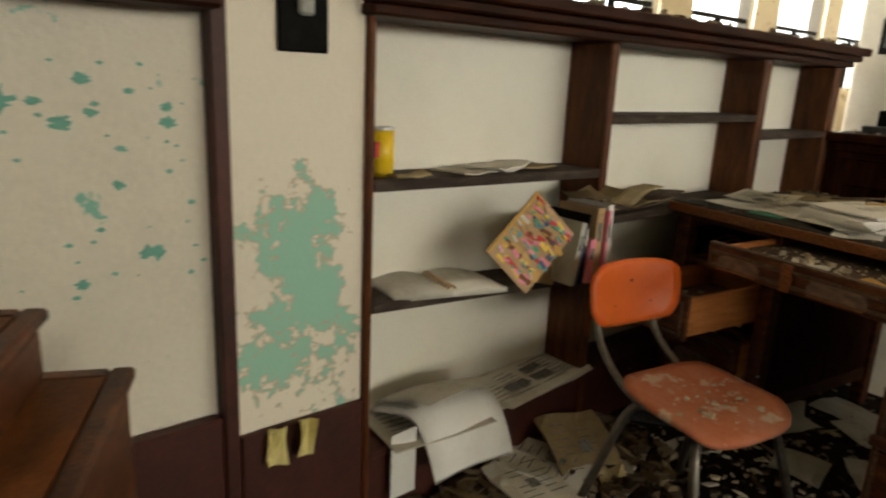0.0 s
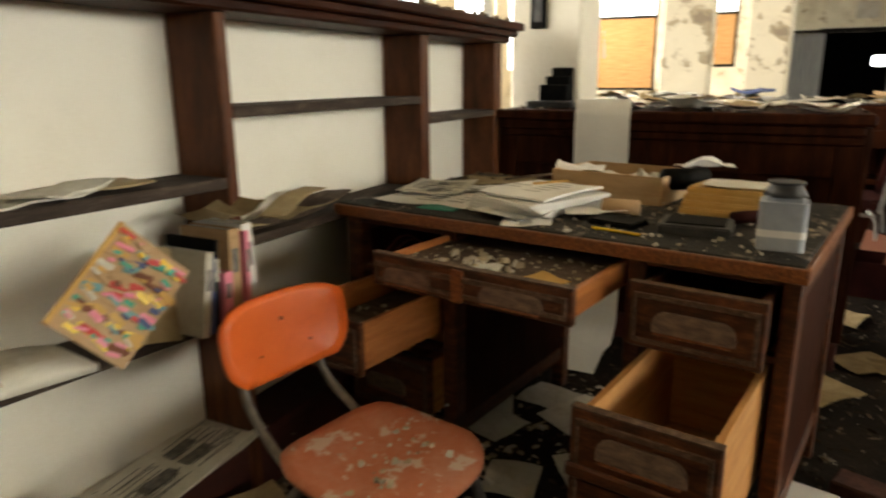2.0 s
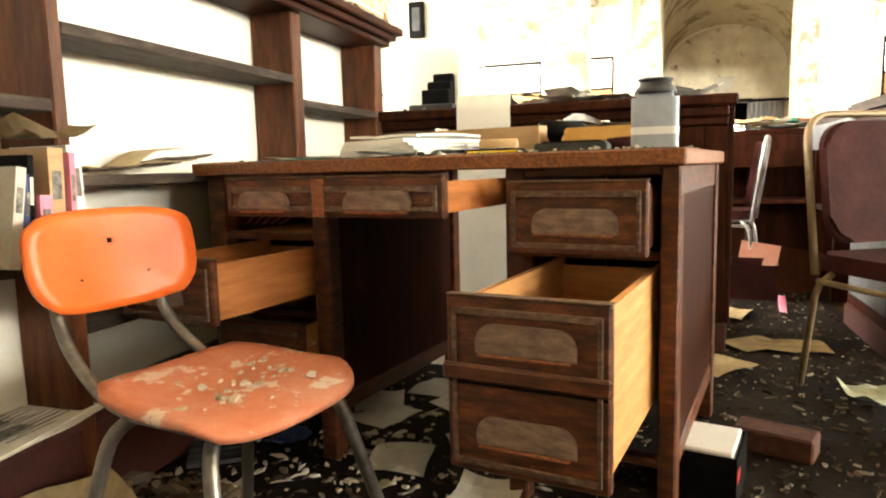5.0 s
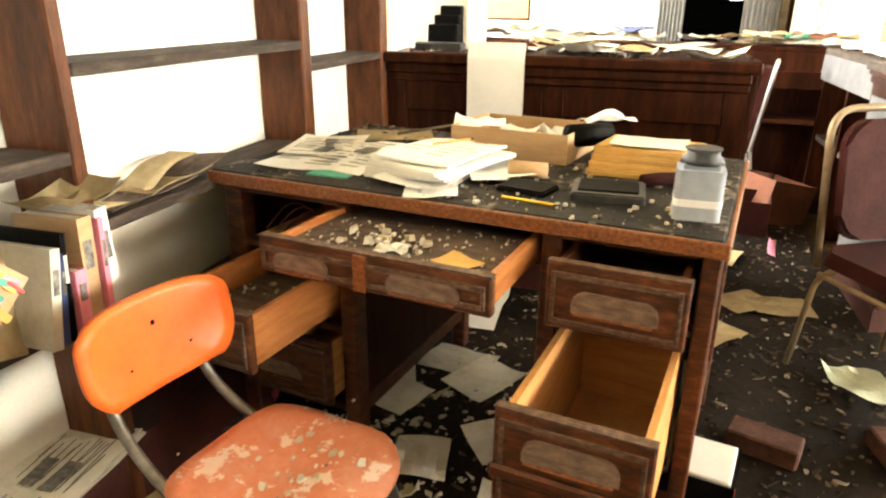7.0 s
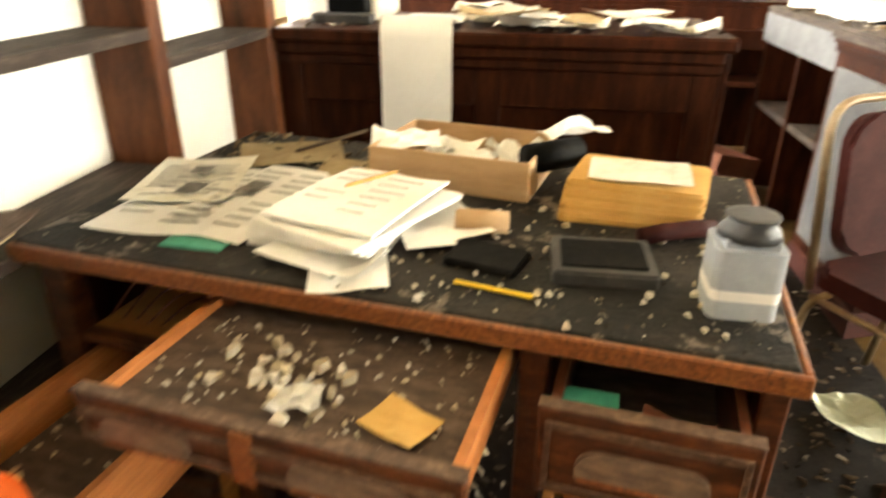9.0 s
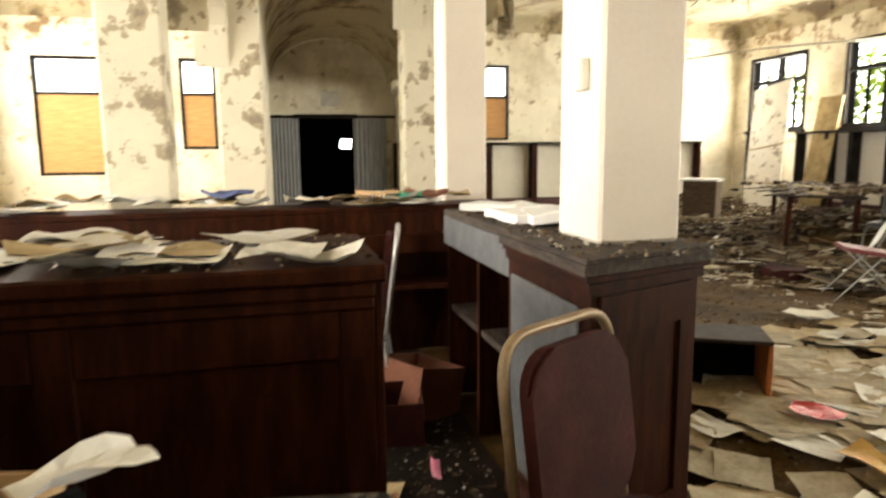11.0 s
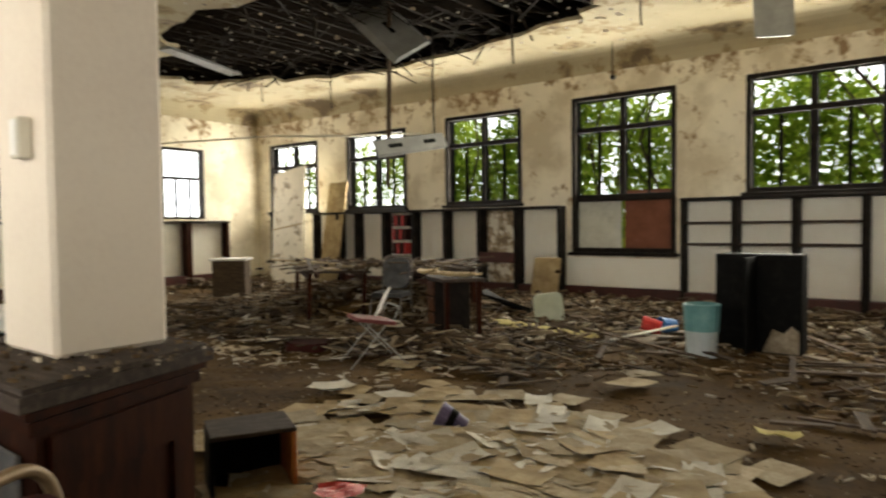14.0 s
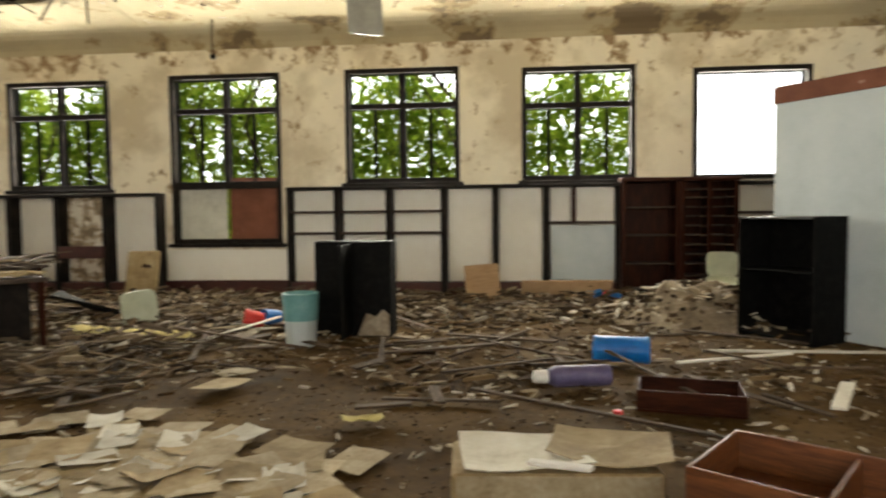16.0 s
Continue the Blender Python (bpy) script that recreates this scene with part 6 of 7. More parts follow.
flakes("counter_rubble", "plaster rubble on the counter tops", lambda r: (r.uniform(3.75, 4.45), r.uniform(-0.7, -0.2), 1.03) if r.random() < 0.4 else (r.uniform(4.5, 5.5), r.uniform(-0.74, -0.26), 1.02) if r.random() < 0.5 else (r.uniform(3.76, 4.36), r.uniform(0.37, 1.85), 1.05), 520, 0.016, M_RUBBLE, 33, thick=0.008)
b = thing("wall_box", "small pale switch box on the column", "switch box", pose(4.12, -0.354, 1.56))
part("box", boxes((-0.026, 0.026, 0.0, 0.03, -0.05, 0.05), bevel=0.004), M_CREAM, b)
part("cover", boxes((-0.02, 0.02, 0.0302, 0.034, -0.043, 0.043), bevel=0.002), M_WHITE, b)
thing("purple_display", "purple display board on the end wall", "board", pose(16.95, 3.0, 1.15), boxes((-0.03, 0.03, -0.22, 0.22, 0, 0.3), bevel=0.005), M_PURPLE)
thing("notice", "square paper notice pinned on the end wall", "notice", pose(16.995, -0.55, 2.46), boxes((-0.01, 0.0, -0.2, 0.2, -0.16, 0.16)), M_PAPER)
thing("pink_cloth", "pink cloth scrap hanging on the pillar", "cloth", pose(4.42, 1.56, 1.36, 90, 0, 20), leaf_sheet(0.06, 0.14, 0.02, 280), M_PINK)
carton_tray(pose(5.35, -0.02, 0, 12, 0, 30), 0.36, 0.3, 0.26, M_RUST, "crushed brown cardboard box under the counter")
carton_tray(pose(5.1, 0.12, 0, 0, 0, -8), 0.32, 0.26, 0.2, M_MAROON, "dark red carton under the counter", "carton")
thing("pink_card", "small pink card standing on the floor", "card", pose(4.6, 0.05, 0.05, 80, 0, 30), leaf_sheet(0.05, 0.09, 0.01, 281, thick=0.004), M_PINK)

# small white-flapped carton by the desk leg
c = carton_tray(pose(2.54, 0.51, 0, 0, 0, -12), 0.19, 0.16, 0.12, M_BLACK, "small black carton with torn white flaps", "carton")
part("flap", boxes((-0.095, 0.095, 0.08, 0.085, 0.12, 0.25)), M_CARD, c, "bent brown flap")
part("booklet", boxes((-0.085, 0.085, -0.07, 0.07, 0.095, 0.128), bevel=0.004), M_WHITE, c, "white booklet inside")
part("logo_patch", boxes((-0.09, -0.04, -0.0815, -0.0802, 0.06, 0.085)), M_RED, c)


def brick(m):
    t = thing("brick", "red-brown brick lying on the floor", "brick", m, group="bricks on the floor")
    part("body", boxes((-0.1, 0.1, -0.05, 0.05, 0, 0.065), bevel=0.006), M_BRICK, t)


for x, y, a in ((2.80, 0.32, 70), (2.85, -0.05, 10), (3.0, -0.2, 40)):
    brick(pose(x, y, 0, 0, 0, a))

# small rubbish on the floor by the desk
kt = thing("ribbed_tray", "black ribbed plastic tray lying on the floor", "tray", pose(2.42, 1.82, 0.004, 0, 0, 35))
part("base", boxes((-0.16, 0.16, -0.09, 0.09, 0, 0.008), bevel=0.002), M_BLACK, kt)
for k in range(8):
    part("rib", boxes((-0.155 + 0.04 * k, -0.135 + 0.04 * k, -0.085, 0.085, 0.008, 0.022), bevel=0.002), M_DARKGREY, kt)
thing("pink_wrapper", "crumpled bright pink wrapper on the floor", "wrapper", pose(2.60, 1.85, 0.006, 0, 0, 20), leaf_sheet(0.07, 0.05, 0.03, 500), M_PINK)
thing("blue_wrapper", "crumpled blue plastic wrapper on the floor", "wrapper", pose(2.50, 1.65, 0.006, 0, 0, -30), leaf_sheet(0.12, 0.08, 0.03, 501), M_NAVY)
thing("green_cloth", "pale green cloth scrap under the maroon chair", "cloth", pose(3.27, -0.04, 0.01, 0, 0, 10), leaf_sheet(0.22, 0.16, 0.06, 502), M_GREENCHAIR)
thing("lock_plate", "small tarnished brass lock plate on the counter front", "lock plate", pose(3.787, 0.565, 0.945), boxes((-0.002, 0.003, -0.032, 0.032, -0.006, 0.006), bevel=0.001), M_FOAM)

# sheets on the linoleum
SHEETS = [(2.87, 1.52, 20), (3.03, 1.32, -12), (3.40, 1.55, 5), (2.46, 1.28, 10), (2.93, 1.2, 60), (2.62, 1.05, 35), (2.75, 1.45, -20), (3.92, 0.25, 40), (3.54, 0.42, 50), (2.3, 1.0, 0), (3.9, 0.1, 10), (4.5, 0.3, 70), (5.0, 0.4, 20)]
for k, (x, y, a) in enumerate(SHEETS):
    thing("floor_sheet", "trodden dirty sheet of paper on the dark floor", "paper", pose(x, y, 0.003 + 0.0006 * k, 0, 0, a), leaf_sheet(0.19, 0.25 if k % 3 else 0.16, 0.018, 300 + k), M_PAPER if k < 7 or k % 3 == 0 else M_PAPER_TAN, group="sheets on the floor by the desk")
flakes("floor_chips", "plaster and paint chips over the linoleum", lambda r: (r.uniform(0.2, 6.3), r.uniform(-0.2, 1.85), 0.0), 4200, 0.018, M_LITTER, 41, thick=0.005, long=2.0)
flakes("floor_plaster_bits", "white plaster bits on the floor before the desk", lambda r: (r.gauss(2.5, 0.35), r.uniform(0.75, 1.75), 0.001), 330, 0.022, M_CHIPS, 45, thick=0.005, long=1.8)
flakes("floor_paper_bits", "torn pale scraps on the floor before the desk", lambda r: (r.uniform(1.95, 3.1), r.uniform(0.7, 1.75), 0.002), 40, 0.055, M_CHIPS, 46, thick=0.002, long=1.6)
flakes("floor_dark_chips", "dark leaf litter over the linoleum", lambda r: (r.uniform(0.2, 6.3), r.uniform(-0.2, 1.85), 0.0), 3000, 0.014, M_SOOT, 42, thick=0.004)
flakes("base_rubble", "broken plaster heaped below the pilaster", lambda r: (r.uniform(0.4, 2.2), min(1.86, r.gauss(1.72, 0.12)), abs(r.gauss(0, 0.012))), 1500, 0.036, M_RUBBLE, 43, thick=0.014, long=2.0)


# ---- the great room ----
def ground_z(x, y):
    k = min(1.0, max(0.0, (-1.2 - y) / 2.0))
    return -0.012 + k * (0.035 * noise.noise((x * 0.9, y * 0.9, 0)) + 0.02 * noise.noise((x * 3, y * 3, 4)))


def room_spot(x0, x1, y0, y1, lift=0.0, thin=0.0):
    def place(r):
        x, y = r.uniform(x0, x1), r.uniform(y0, y1)
        if thin and noise.noise((x * 0.6, y * 0.6, 9)) < r.uniform(-thin, 0.25):
            return None
        return x, y, ground_z(x, y) + abs(r.gauss(0, lift))
    return place


flakes("room_rubble", "fallen plaster, dirt clods and scraps over the floor", room_spot(-3, 16.5, -10.4, -4.6, 0.02, 0.45), 8500, 0.055, M_EARTH, 51, thick=0.02, long=3.0)
flakes("room_fine_rubble", "small broken plaster bits over the floor", room_spot(-1, 11, -8.5, -0.9, 0.003), 13000, 0.018, M_EARTH, 52, thick=0.006, long=1.8)
flakes("wall_rubble", "deep drift of rubbish along the window wall", room_spot(-2.5, 16.5, -10.4, -7.8, 0.06), 6500, 0.075, M_RUBBLE, 53, thick=0.03, long=3.0)
flakes("pale_rubble", "white plaster bits strewn over the floor", room_spot(-2, 14, -10.3, -3.6, 0.015, 0.4), 3000, 0.045, M_CHIPS, 60, thick=0.008, long=3.0)
flakes("far_pale_rubble", "pale plaster and paper bits under the ceiling hole", room_spot(6.0, 15.0, -8.6, -3.6, 0.02, 0.3), 1500, 0.075, M_CHIPS, 69, thick=0.008, long=3.0)
flakes("middle_rubble", "dense heap of wreckage under the ceiling hole", room_spot(5.5, 12.5, -8.6, -4.6, 0.06), 4800, 0.10, M_RUBBLE, 54, thick=0.025, long=3.2)


def splinters(name, label, area, count, l0, l1, mat, seed):
    """Countless sticks and strips of lath, each one a thin bar."""
    r = random.Random(seed)
    verts, faces = [], []
    for _ in range(count):
        p = area(r)
        if p is None:
            continue
        l, w, h = r.uniform(l0, l1) * r.uniform(0.4, 1.0), r.uniform(0.008, 0.028), r.uniform(0.004, 0.012)
        m = pose(p[0], p[1], p[2] + 0.012, r.gauss(0, 5), r.gauss(0, 4), r.uniform(0, 180))
        i = len(verts)
        verts += [tuple(m @ Vector((x, y, z))) for x in (-l / 2, l / 2) for y in (-w, w) for z in (0, h)]
        faces += [tuple(i + k for k in f) for f in ((0, 1, 3, 2), (4, 6, 7, 5), (0, 4, 5, 1), (2, 3, 7, 6), (0, 2, 6, 4), (1, 5, 7, 3))]
    me = bpy.data.meshes.new(name)
    me.from_pydata(verts, [], faces)
    me.materials.append(mat)
    return tagged(new(name, me), label, "debris", kind="stuff")


splinters("middle_splinters", "splintered laths and sticks under the ceiling hole", room_spot(5.2, 13.0, -9.0, -4.4, 0.05), 1500, 0.2, 1.1, M_RUBBLE, 62)
splinters("room_splinters", "sticks and lath strips strewn over the floor", room_spot(-1.5, 7.0, -10.2, -5.0, 0.02, 0.2), 520, 0.12, 0.7, M_EARTH, 63)
splinters("wall_splinters", "broken sticks in the drift along the window wall", room_spot(-2.0, 14.0, -10.3, -8.0, 0.06), 900, 0.15, 0.8, M_RUBBLE, 64)
rnd = random.Random(65)
for k in range(46):
    x, y = (rnd.uniform(6.0, 11.5), rnd.uniform(-6.4, -3.9)) if k < 26 else (rnd.uniform(0.2, 6.0), rnd.uniform(-9.6, -6.2))
    thing("plaster_slab", "pale broken plaster slab lying in the rubble", "plaster", pose(x, y, ground_z(x, y) + 0.03, rnd.gauss(0, 6), rnd.gauss(0, 6), rnd.uniform(0, 180)), prism([(rnd.uniform(0.08, 0.26) * math.cos(a), rnd.uniform(0.05, 0.15) * math.sin(a)) for a in [j * math.pi / 3.5 for j in range(7)]], 0, 0.016), M_DEBRIS if k % 3 else M_CHIP, group="plaster slabs in the rubble")

rnd = random.Random(61)
plank_meshes = [mesh_from("lath", boxes((-l / 2, l / 2, -w / 2, w / 2, 0, 0.018), bevel=0.003), M_PLANK) for l, w in ((0.5, 0.04), (0.8, 0.05), (1.2, 0.06), (0.35, 0.08), (1.6, 0.045))]
for k in range(150):
    x, y = (rnd.uniform(5.0, 12.5), rnd.uniform(-8.8, -4.4)) if k < 95 else (rnd.uniform(-1.0, 6.0), rnd.uniform(-9.8, -4.2))
    ob = new("broken_lath", rnd.choice(plank_meshes))
    ob.matrix_world = pose(x, y, ground_z(x, y) + rnd.uniform(0.02, 0.09), rnd.uniform(-8, 8), rnd.uniform(-6, 6), rnd.uniform(0, 180))
    tagged(ob, "broken wooden lath lying in the rubble", "lath", "broken laths on the floor")
pale_meshes = [mesh_from("lath", boxes((-l / 2, l / 2, -w / 2, w / 2, 0, 0.02), bevel=0.003), M_PAPER) for l, w in ((1.0, 0.04), (0.6, 0.09), (1.5, 0.05))]
for x, y, l, a in ((8.2, -4.6, 2, 20), (9.3, -5.0, 0, -35), (7.4, -5.2, 2, -60), (5.9, -6.2, 1, 35), (5.2, -6.9, 2, 70), (0.4, -5.9, 0, 10), (-0.2, -6.2, 2, -15), (0.1, -4.7, 1, 60), (6.6, -4.9, 0, -20), (10.5, -5.6, 2, -40)):
    ob = new("broken_batten", pale_meshes[l])
    ob.matrix_world = pose(x, y, ground_z(x, y) + 0.06, 4, 3, a)
    tagged(ob, "pale painted batten lying in the rubble", "batten", "pale battens on the floor")

# the drift of papers before the pedestal
sheet_meshes = [mesh_from("sheet", leaf_sheet(w, d, c, 400 + k), m) for k, (w, d, c, m) in enumerate(((0.30, 0.22, 0.010, M_PAPER_TAN), (0.28, 0.21, 0.018, M_SHEET), (0.24, 0.3, 0.010, M_SHEET), (0.36, 0.28, 0.014, M_PAPER_TAN), (0.2, 0.28, 0.02, M_PAPER), (0.26, 0.19, 0.012, M_PAPER_TAN), (0.22, 0.3, 0.012, M_SHEET)))]
weights = (3, 3, 4, 3, 4, 2, 3)
rnd = random.Random(71)
for k in range(350):
    if k < 320:
        x, y = rnd.gauss(4.4, 0.8), rnd.gauss(-2.6, 0.75)
        while not (3.05 < x < 6.6 and -4.1 < y < -0.95):
            x, y = rnd.gauss(4.4, 0.8), rnd.gauss(-2.6, 0.75)
    else:
        x, y = rnd.uniform(3.0, 9), rnd.uniform(-5.5, -1.0)
    ob = new("scattered_sheet", rnd.choices(sheet_meshes, weights)[0])
    ob.matrix_world = pose(x, y, ground_z(x, y) + rnd.uniform(0.018, 0.042), rnd.gauss(0, 2.2), rnd.gauss(0, 2.2), rnd.uniform(0, 360))
    tagged(ob, "stained old paper sheet lying on the dirty floor", "paper", "sheets scattered over the floor")
for k, (x, y, a, m) in enumerate(((3.17, -4.05, 20, M_FOAM), (4.7, -1.9, 40, M_RED), (4.2, -1.7, 10, M_MANILA), (3.6, -1.6, 70, M_GREENCHAIR))):
    thing("coloured_sheet", ("yellow", "red", "orange", "pale green")[k] + " sheet among the papers on the floor", "paper", pose(x, y, ground_z(x, y) + 0.05, 4, -3, a), leaf_sheet(0.24, 0.2, 0.04, 420 + k), m)


flakes("paper_litter", "dirt and torn scraps trodden over the papers", room_spot(1.6, 7.0, -4.4, -0.95, 0.006), 1300, 0.018, M_RUBBLE, 58, thick=0.006)
flakes("paper_soot", "dark leaf litter over the papers", lambda r: (lambda x, y: (x, y, ground_z(x, y) + 0.022))(r.uniform(1.6, 7.0), r.uniform(-4.4, -0.95)), 400, 0.012, M_SOOT, 59, thick=0.004)


def low_box(m, w, d, h, mat, label, name="drawer", floor_mat=None, mid=None):
    c = thing(name, label, "drawer", m)
    t = 0.016
    part("base", boxes((-w / 2, w / 2, -d / 2, d / 2, 0, t)), floor_mat or mat, c)
    for a in ((-w / 2, w / 2, -d / 2, -d / 2 + t, t, h), (-w / 2, w / 2, d / 2 - t, d / 2, t, h), (-w / 2, -w / 2 + t, -d / 2 + t, d / 2 - t, t, h), (w / 2 - t, w / 2, -d / 2 + t, d / 2 - t, t, h)):
        part("side", boxes(a, bevel=0.003), mat, c)
    if mid:
        part("divider", boxes((mid, mid + t, -d / 2 + t, d / 2 - t, t, h * 0.92)), mat, c)
    return c


# open wooden box beside the pedestal
c = thing("wooden_box", "open-fronted dark wooden shelf box lying on the floor", "box", pose(5.22, -1.76, 0, 0, 0, -118))
part("top_board", boxes((-0.21, 0.21, -0.17, 0.17, 0.30, 0.322), bevel=0.004), M_SHELFWOOD, c, "grey dusty top")
part("bottom_board", boxes((-0.21, 0.21, -0.17, 0.17, 0.0, 0.02), bevel=0.004), M_BLACK, c)
part("end_board", boxes((0.185, 0.21, -0.165, 0.17, 0.02, 0.30), bevel=0.003), M_DRAWER_ORANGE, c, "bright orange end")
part("end_board", boxes((-0.21, -0.19, -0.165, 0.17, 0.02, 0.30), bevel=0.003), M_BLACK, c)
part("back_board", boxes((-0.19, 0.185, 0.15, 0.17, 0.02, 0.30)), M_BLACK, c)
low_box(pose(1.1, -4.62, 0.0, 0, 0, -12), 0.66, 0.4, 0.14, M_DARKWOOD_H, "dark empty wooden drawer lying on the rubble")
low_box(pose(1.16, -2.33, 0.28, 0, 0, -36), 0.95, 0.5, 0.16, M_DRAWER_BROWN, "orange-brown divided wooden drawer on a low table", "drawer", mid=0.05)
lt = thing("low_table", "low dark table under the wooden drawer", "table", pose(1.12, -2.33, -0.04, 0, 0, -36))
part("top", boxes((-0.55, 0.55, -0.3, 0.3, 0.28, 0.32), bevel=0.006), M_BLACK, lt)
for sx in (-0.5, 0.46):
    for sy in (-0.26, 0.22):
        part("leg", boxes((sx, sx + 0.04, sy, sy + 0.04, 0, 0.28), bevel=0.004), M_BLACK, lt)
# carton flattened under papers
ct = thing("flat_carton", "grey carton covered with big sheets of stained paper", "carton", pose(2.1, -2.95, 0, 0, 0, 4))
part("body", boxes((-0.42, 0.42, -0.2, 0.2, 0.0, 0.26), bevel=0.012), M_PAPER_TAN, ct)
part("flap", boxes((-0.40, 0.40, 0.2005, 0.206, 0.02, 0.255), bevel=0.002), M_SHEET, ct, "dirty torn front flap")
thing("big_sheet", "large off-white stained sheet draped on the carton", "paper", pose(2.22, -2.95, 0.262, 0, 0, 8), leaf_sheet(0.52, 0.42, 0.03, 430, thick=0.004), M_PAPER)
thing("big_sheet", "large tan stained sheet draped on the carton", "paper", pose(1.85, -3.0, 0.27, 0, 0, -10), leaf_sheet(0.5, 0.4, 0.03, 431, thick=0.004), M_PAPER_TAN)
thing("white_strip", "white plastic strip lying on the sheets", "strip", pose(2.08, -2.72, 0.30, 0, 4, -24), boxes((-0.13, 0.13, -0.02, 0.02, 0, 0.02), bevel=0.004), M_WHITE)
# barrel, bottle, cup
bm = lathe([(0.10, 0.0), (0.115, 0.01), (0.115, 0.02), (0.108, 0.03), (0.108, 0.42), (0.115, 0.43), (0.115, 0.45), (0.10, 0.46)], 24)
thing("blue_drum", "bright blue plastic drum lying on its side", "drum", pose(1.12, -5.78, 0.13, 0, 90, 170) @ Matrix.Translation((0, 0, -0.46)), bm, M_BLUE, smooth=False)
bt = thing("plastic_bottle", "purple plastic bottle with a pale cap, lying down", "bottle", pose(1.86, -4.98, 0.10, 0, 90, 12) @ Matrix.Translation((0, 0, -0.28)))
part("body", lathe([(0.07, 0.0), (0.078, 0.02), (0.078, 0.20), (0.070, 0.22), (0.078, 0.24), (0.078, 0.40), (0.05, 0.46)], 20), M_PURPLE, bt, "", True)
bt.matrix_world = pose(1.80, -5.0, 0.10, 0, 90, 10) @ Matrix.Translation((0, 0, -0.25))
part("cap", lathe([(0.045, 0.46), (0.05, 0.47), (0.045, 0.56)], 14), M_WHITE, bt, "pale cap", True)
cp = thing("paper_cup", "crushed purple striped cup lying on the floor", "cup", pose(4.93, -3.12, 0.06, 0, 62, 30))
part("body", lathe([(0.055, -0.1), (0.085, 0.1)], 18), M_PURPLE, cp)
part("band", lathe([(0.071, -0.02), (0.077, 0.03)], 18), M_BLACK, cp)
fd = thing("bottle_cap", "small red bottle cap on the floor", "cap", pose(1.62, -4.25, 0.03), lathe([(0.03, 0), (0.03, 0.04), (0.02, 0.045)], 14), M_RED)


# black cabinets, bin
def open_cabinet(m, w, d, h, label, shelf=0.55):
    c = thing("black_cabinet", label, "cabinet", m)
    part("side_panel", boxes((-w / 2, -w / 2 + 0.02, -d / 2, d / 2, 0, h), bevel=0.004), M_BLACK, c)
    part("side_panel", boxes((w / 2 - 0.02, w / 2, -d / 2, d / 2, 0, h), bevel=0.004), M_BLACK, c)
    part("top", boxes((-w / 2 + 0.02, w / 2 - 0.02, -d / 2, d / 2, h - 0.025, h), bevel=0.004), M_DARKGREY, c, "dusty cabinet top")
    part("back_panel", boxes((-w / 2 + 0.02, w / 2 - 0.02, -d / 2, -d / 2 + 0.015, 0.05, h - 0.025)), M_BLACK, c)
    part("shelf", boxes((-w / 2 + 0.02, w / 2 - 0.02, -d / 2 + 0.015, d / 2 - 0.02, shelf, shelf + 0.02)), M_BLACK, c)
    part("base", boxes((-w / 2 + 0.02, w / 2 - 0.02, -d / 2, d / 2 - 0.02, 0.0, 0.05)), M_BLACK, c)
    return c


c = thing("black_cabinet", "black cabinet with its door ajar and a stained corner", "cabinet", pose(3.93, -6.98, 0, 0, 0, 0))
part("body", boxes((-0.42, 0.40, -0.3, 0.0, 0.0, 1.0), bevel=0.006), M_BLACK, c)
part("door", boxes((0.0, 0.025, 0.0, 0.42, 0.03, 0.98), bevel=0.004), M_BLACK, c, "half open black door")
part("side_board", boxes((-0.42, 0.0, 0.0, 0.02, 0.0, 0.99), bevel=0.004), M_BLACK, c)
part("stain", prism([(-0.40, 0.0), (-0.06, 0.0), (-0.10, 0.10), (-0.16, 0.24), (-0.26, 0.20), (-0.33, 0.28), (-0.40, 0.22)], 0, 0.002), M_DEBRIS, c, "dried mud stain").matrix_local = Matrix(((1, 0, 0, 0), (0, 0, -1, 0.024), (0, 1, 0, 0.01), (0, 0, 0, 1)))
cb = thing("waste_bin", "battered teal and white plastic waste bin", "bin", pose(4.32, -6.46, 0) @ Matrix.Diagonal((0.84, 0.84, 0.96, 1)))
part("body", lathe([(0.17, 0.0), (0.19, 0.3), (0.2, 0.52), (0.19, 0.52), (0.175, 0.1)], 14), M_BLUEGREY, cb)
part("liner", lathe([(0.196, 0.27), (0.205, 0.46), (0.215, 0.54), (0.185, 0.55), (0.18, 0.48)], 14), M_TEAL, cb, "teal liner over the rim")
open_cabinet(pose(-0.50, -7.06, 0, 0, 0, -57), 0.82, 0.5, 1.22, "tall open black cabinet with a dusty top", 0.68)
# blue-grey partition
pr = thing("room_partition", "blue-grey freestanding partition with a brown top rail", "partition", pose(-0.56, -7.62, 0, 0, 0, 123))
part("panel", boxes((0, 3.6, -0.03, 0.03, 0.0, 2.40)), M_BLUEGREY, pr)
part("top_rail", boxes((-0.02, 3.62, -0.05, 0.05, 2.40, 2.58), bevel=0.008), M_RUST, pr, "brown wooden top rail")

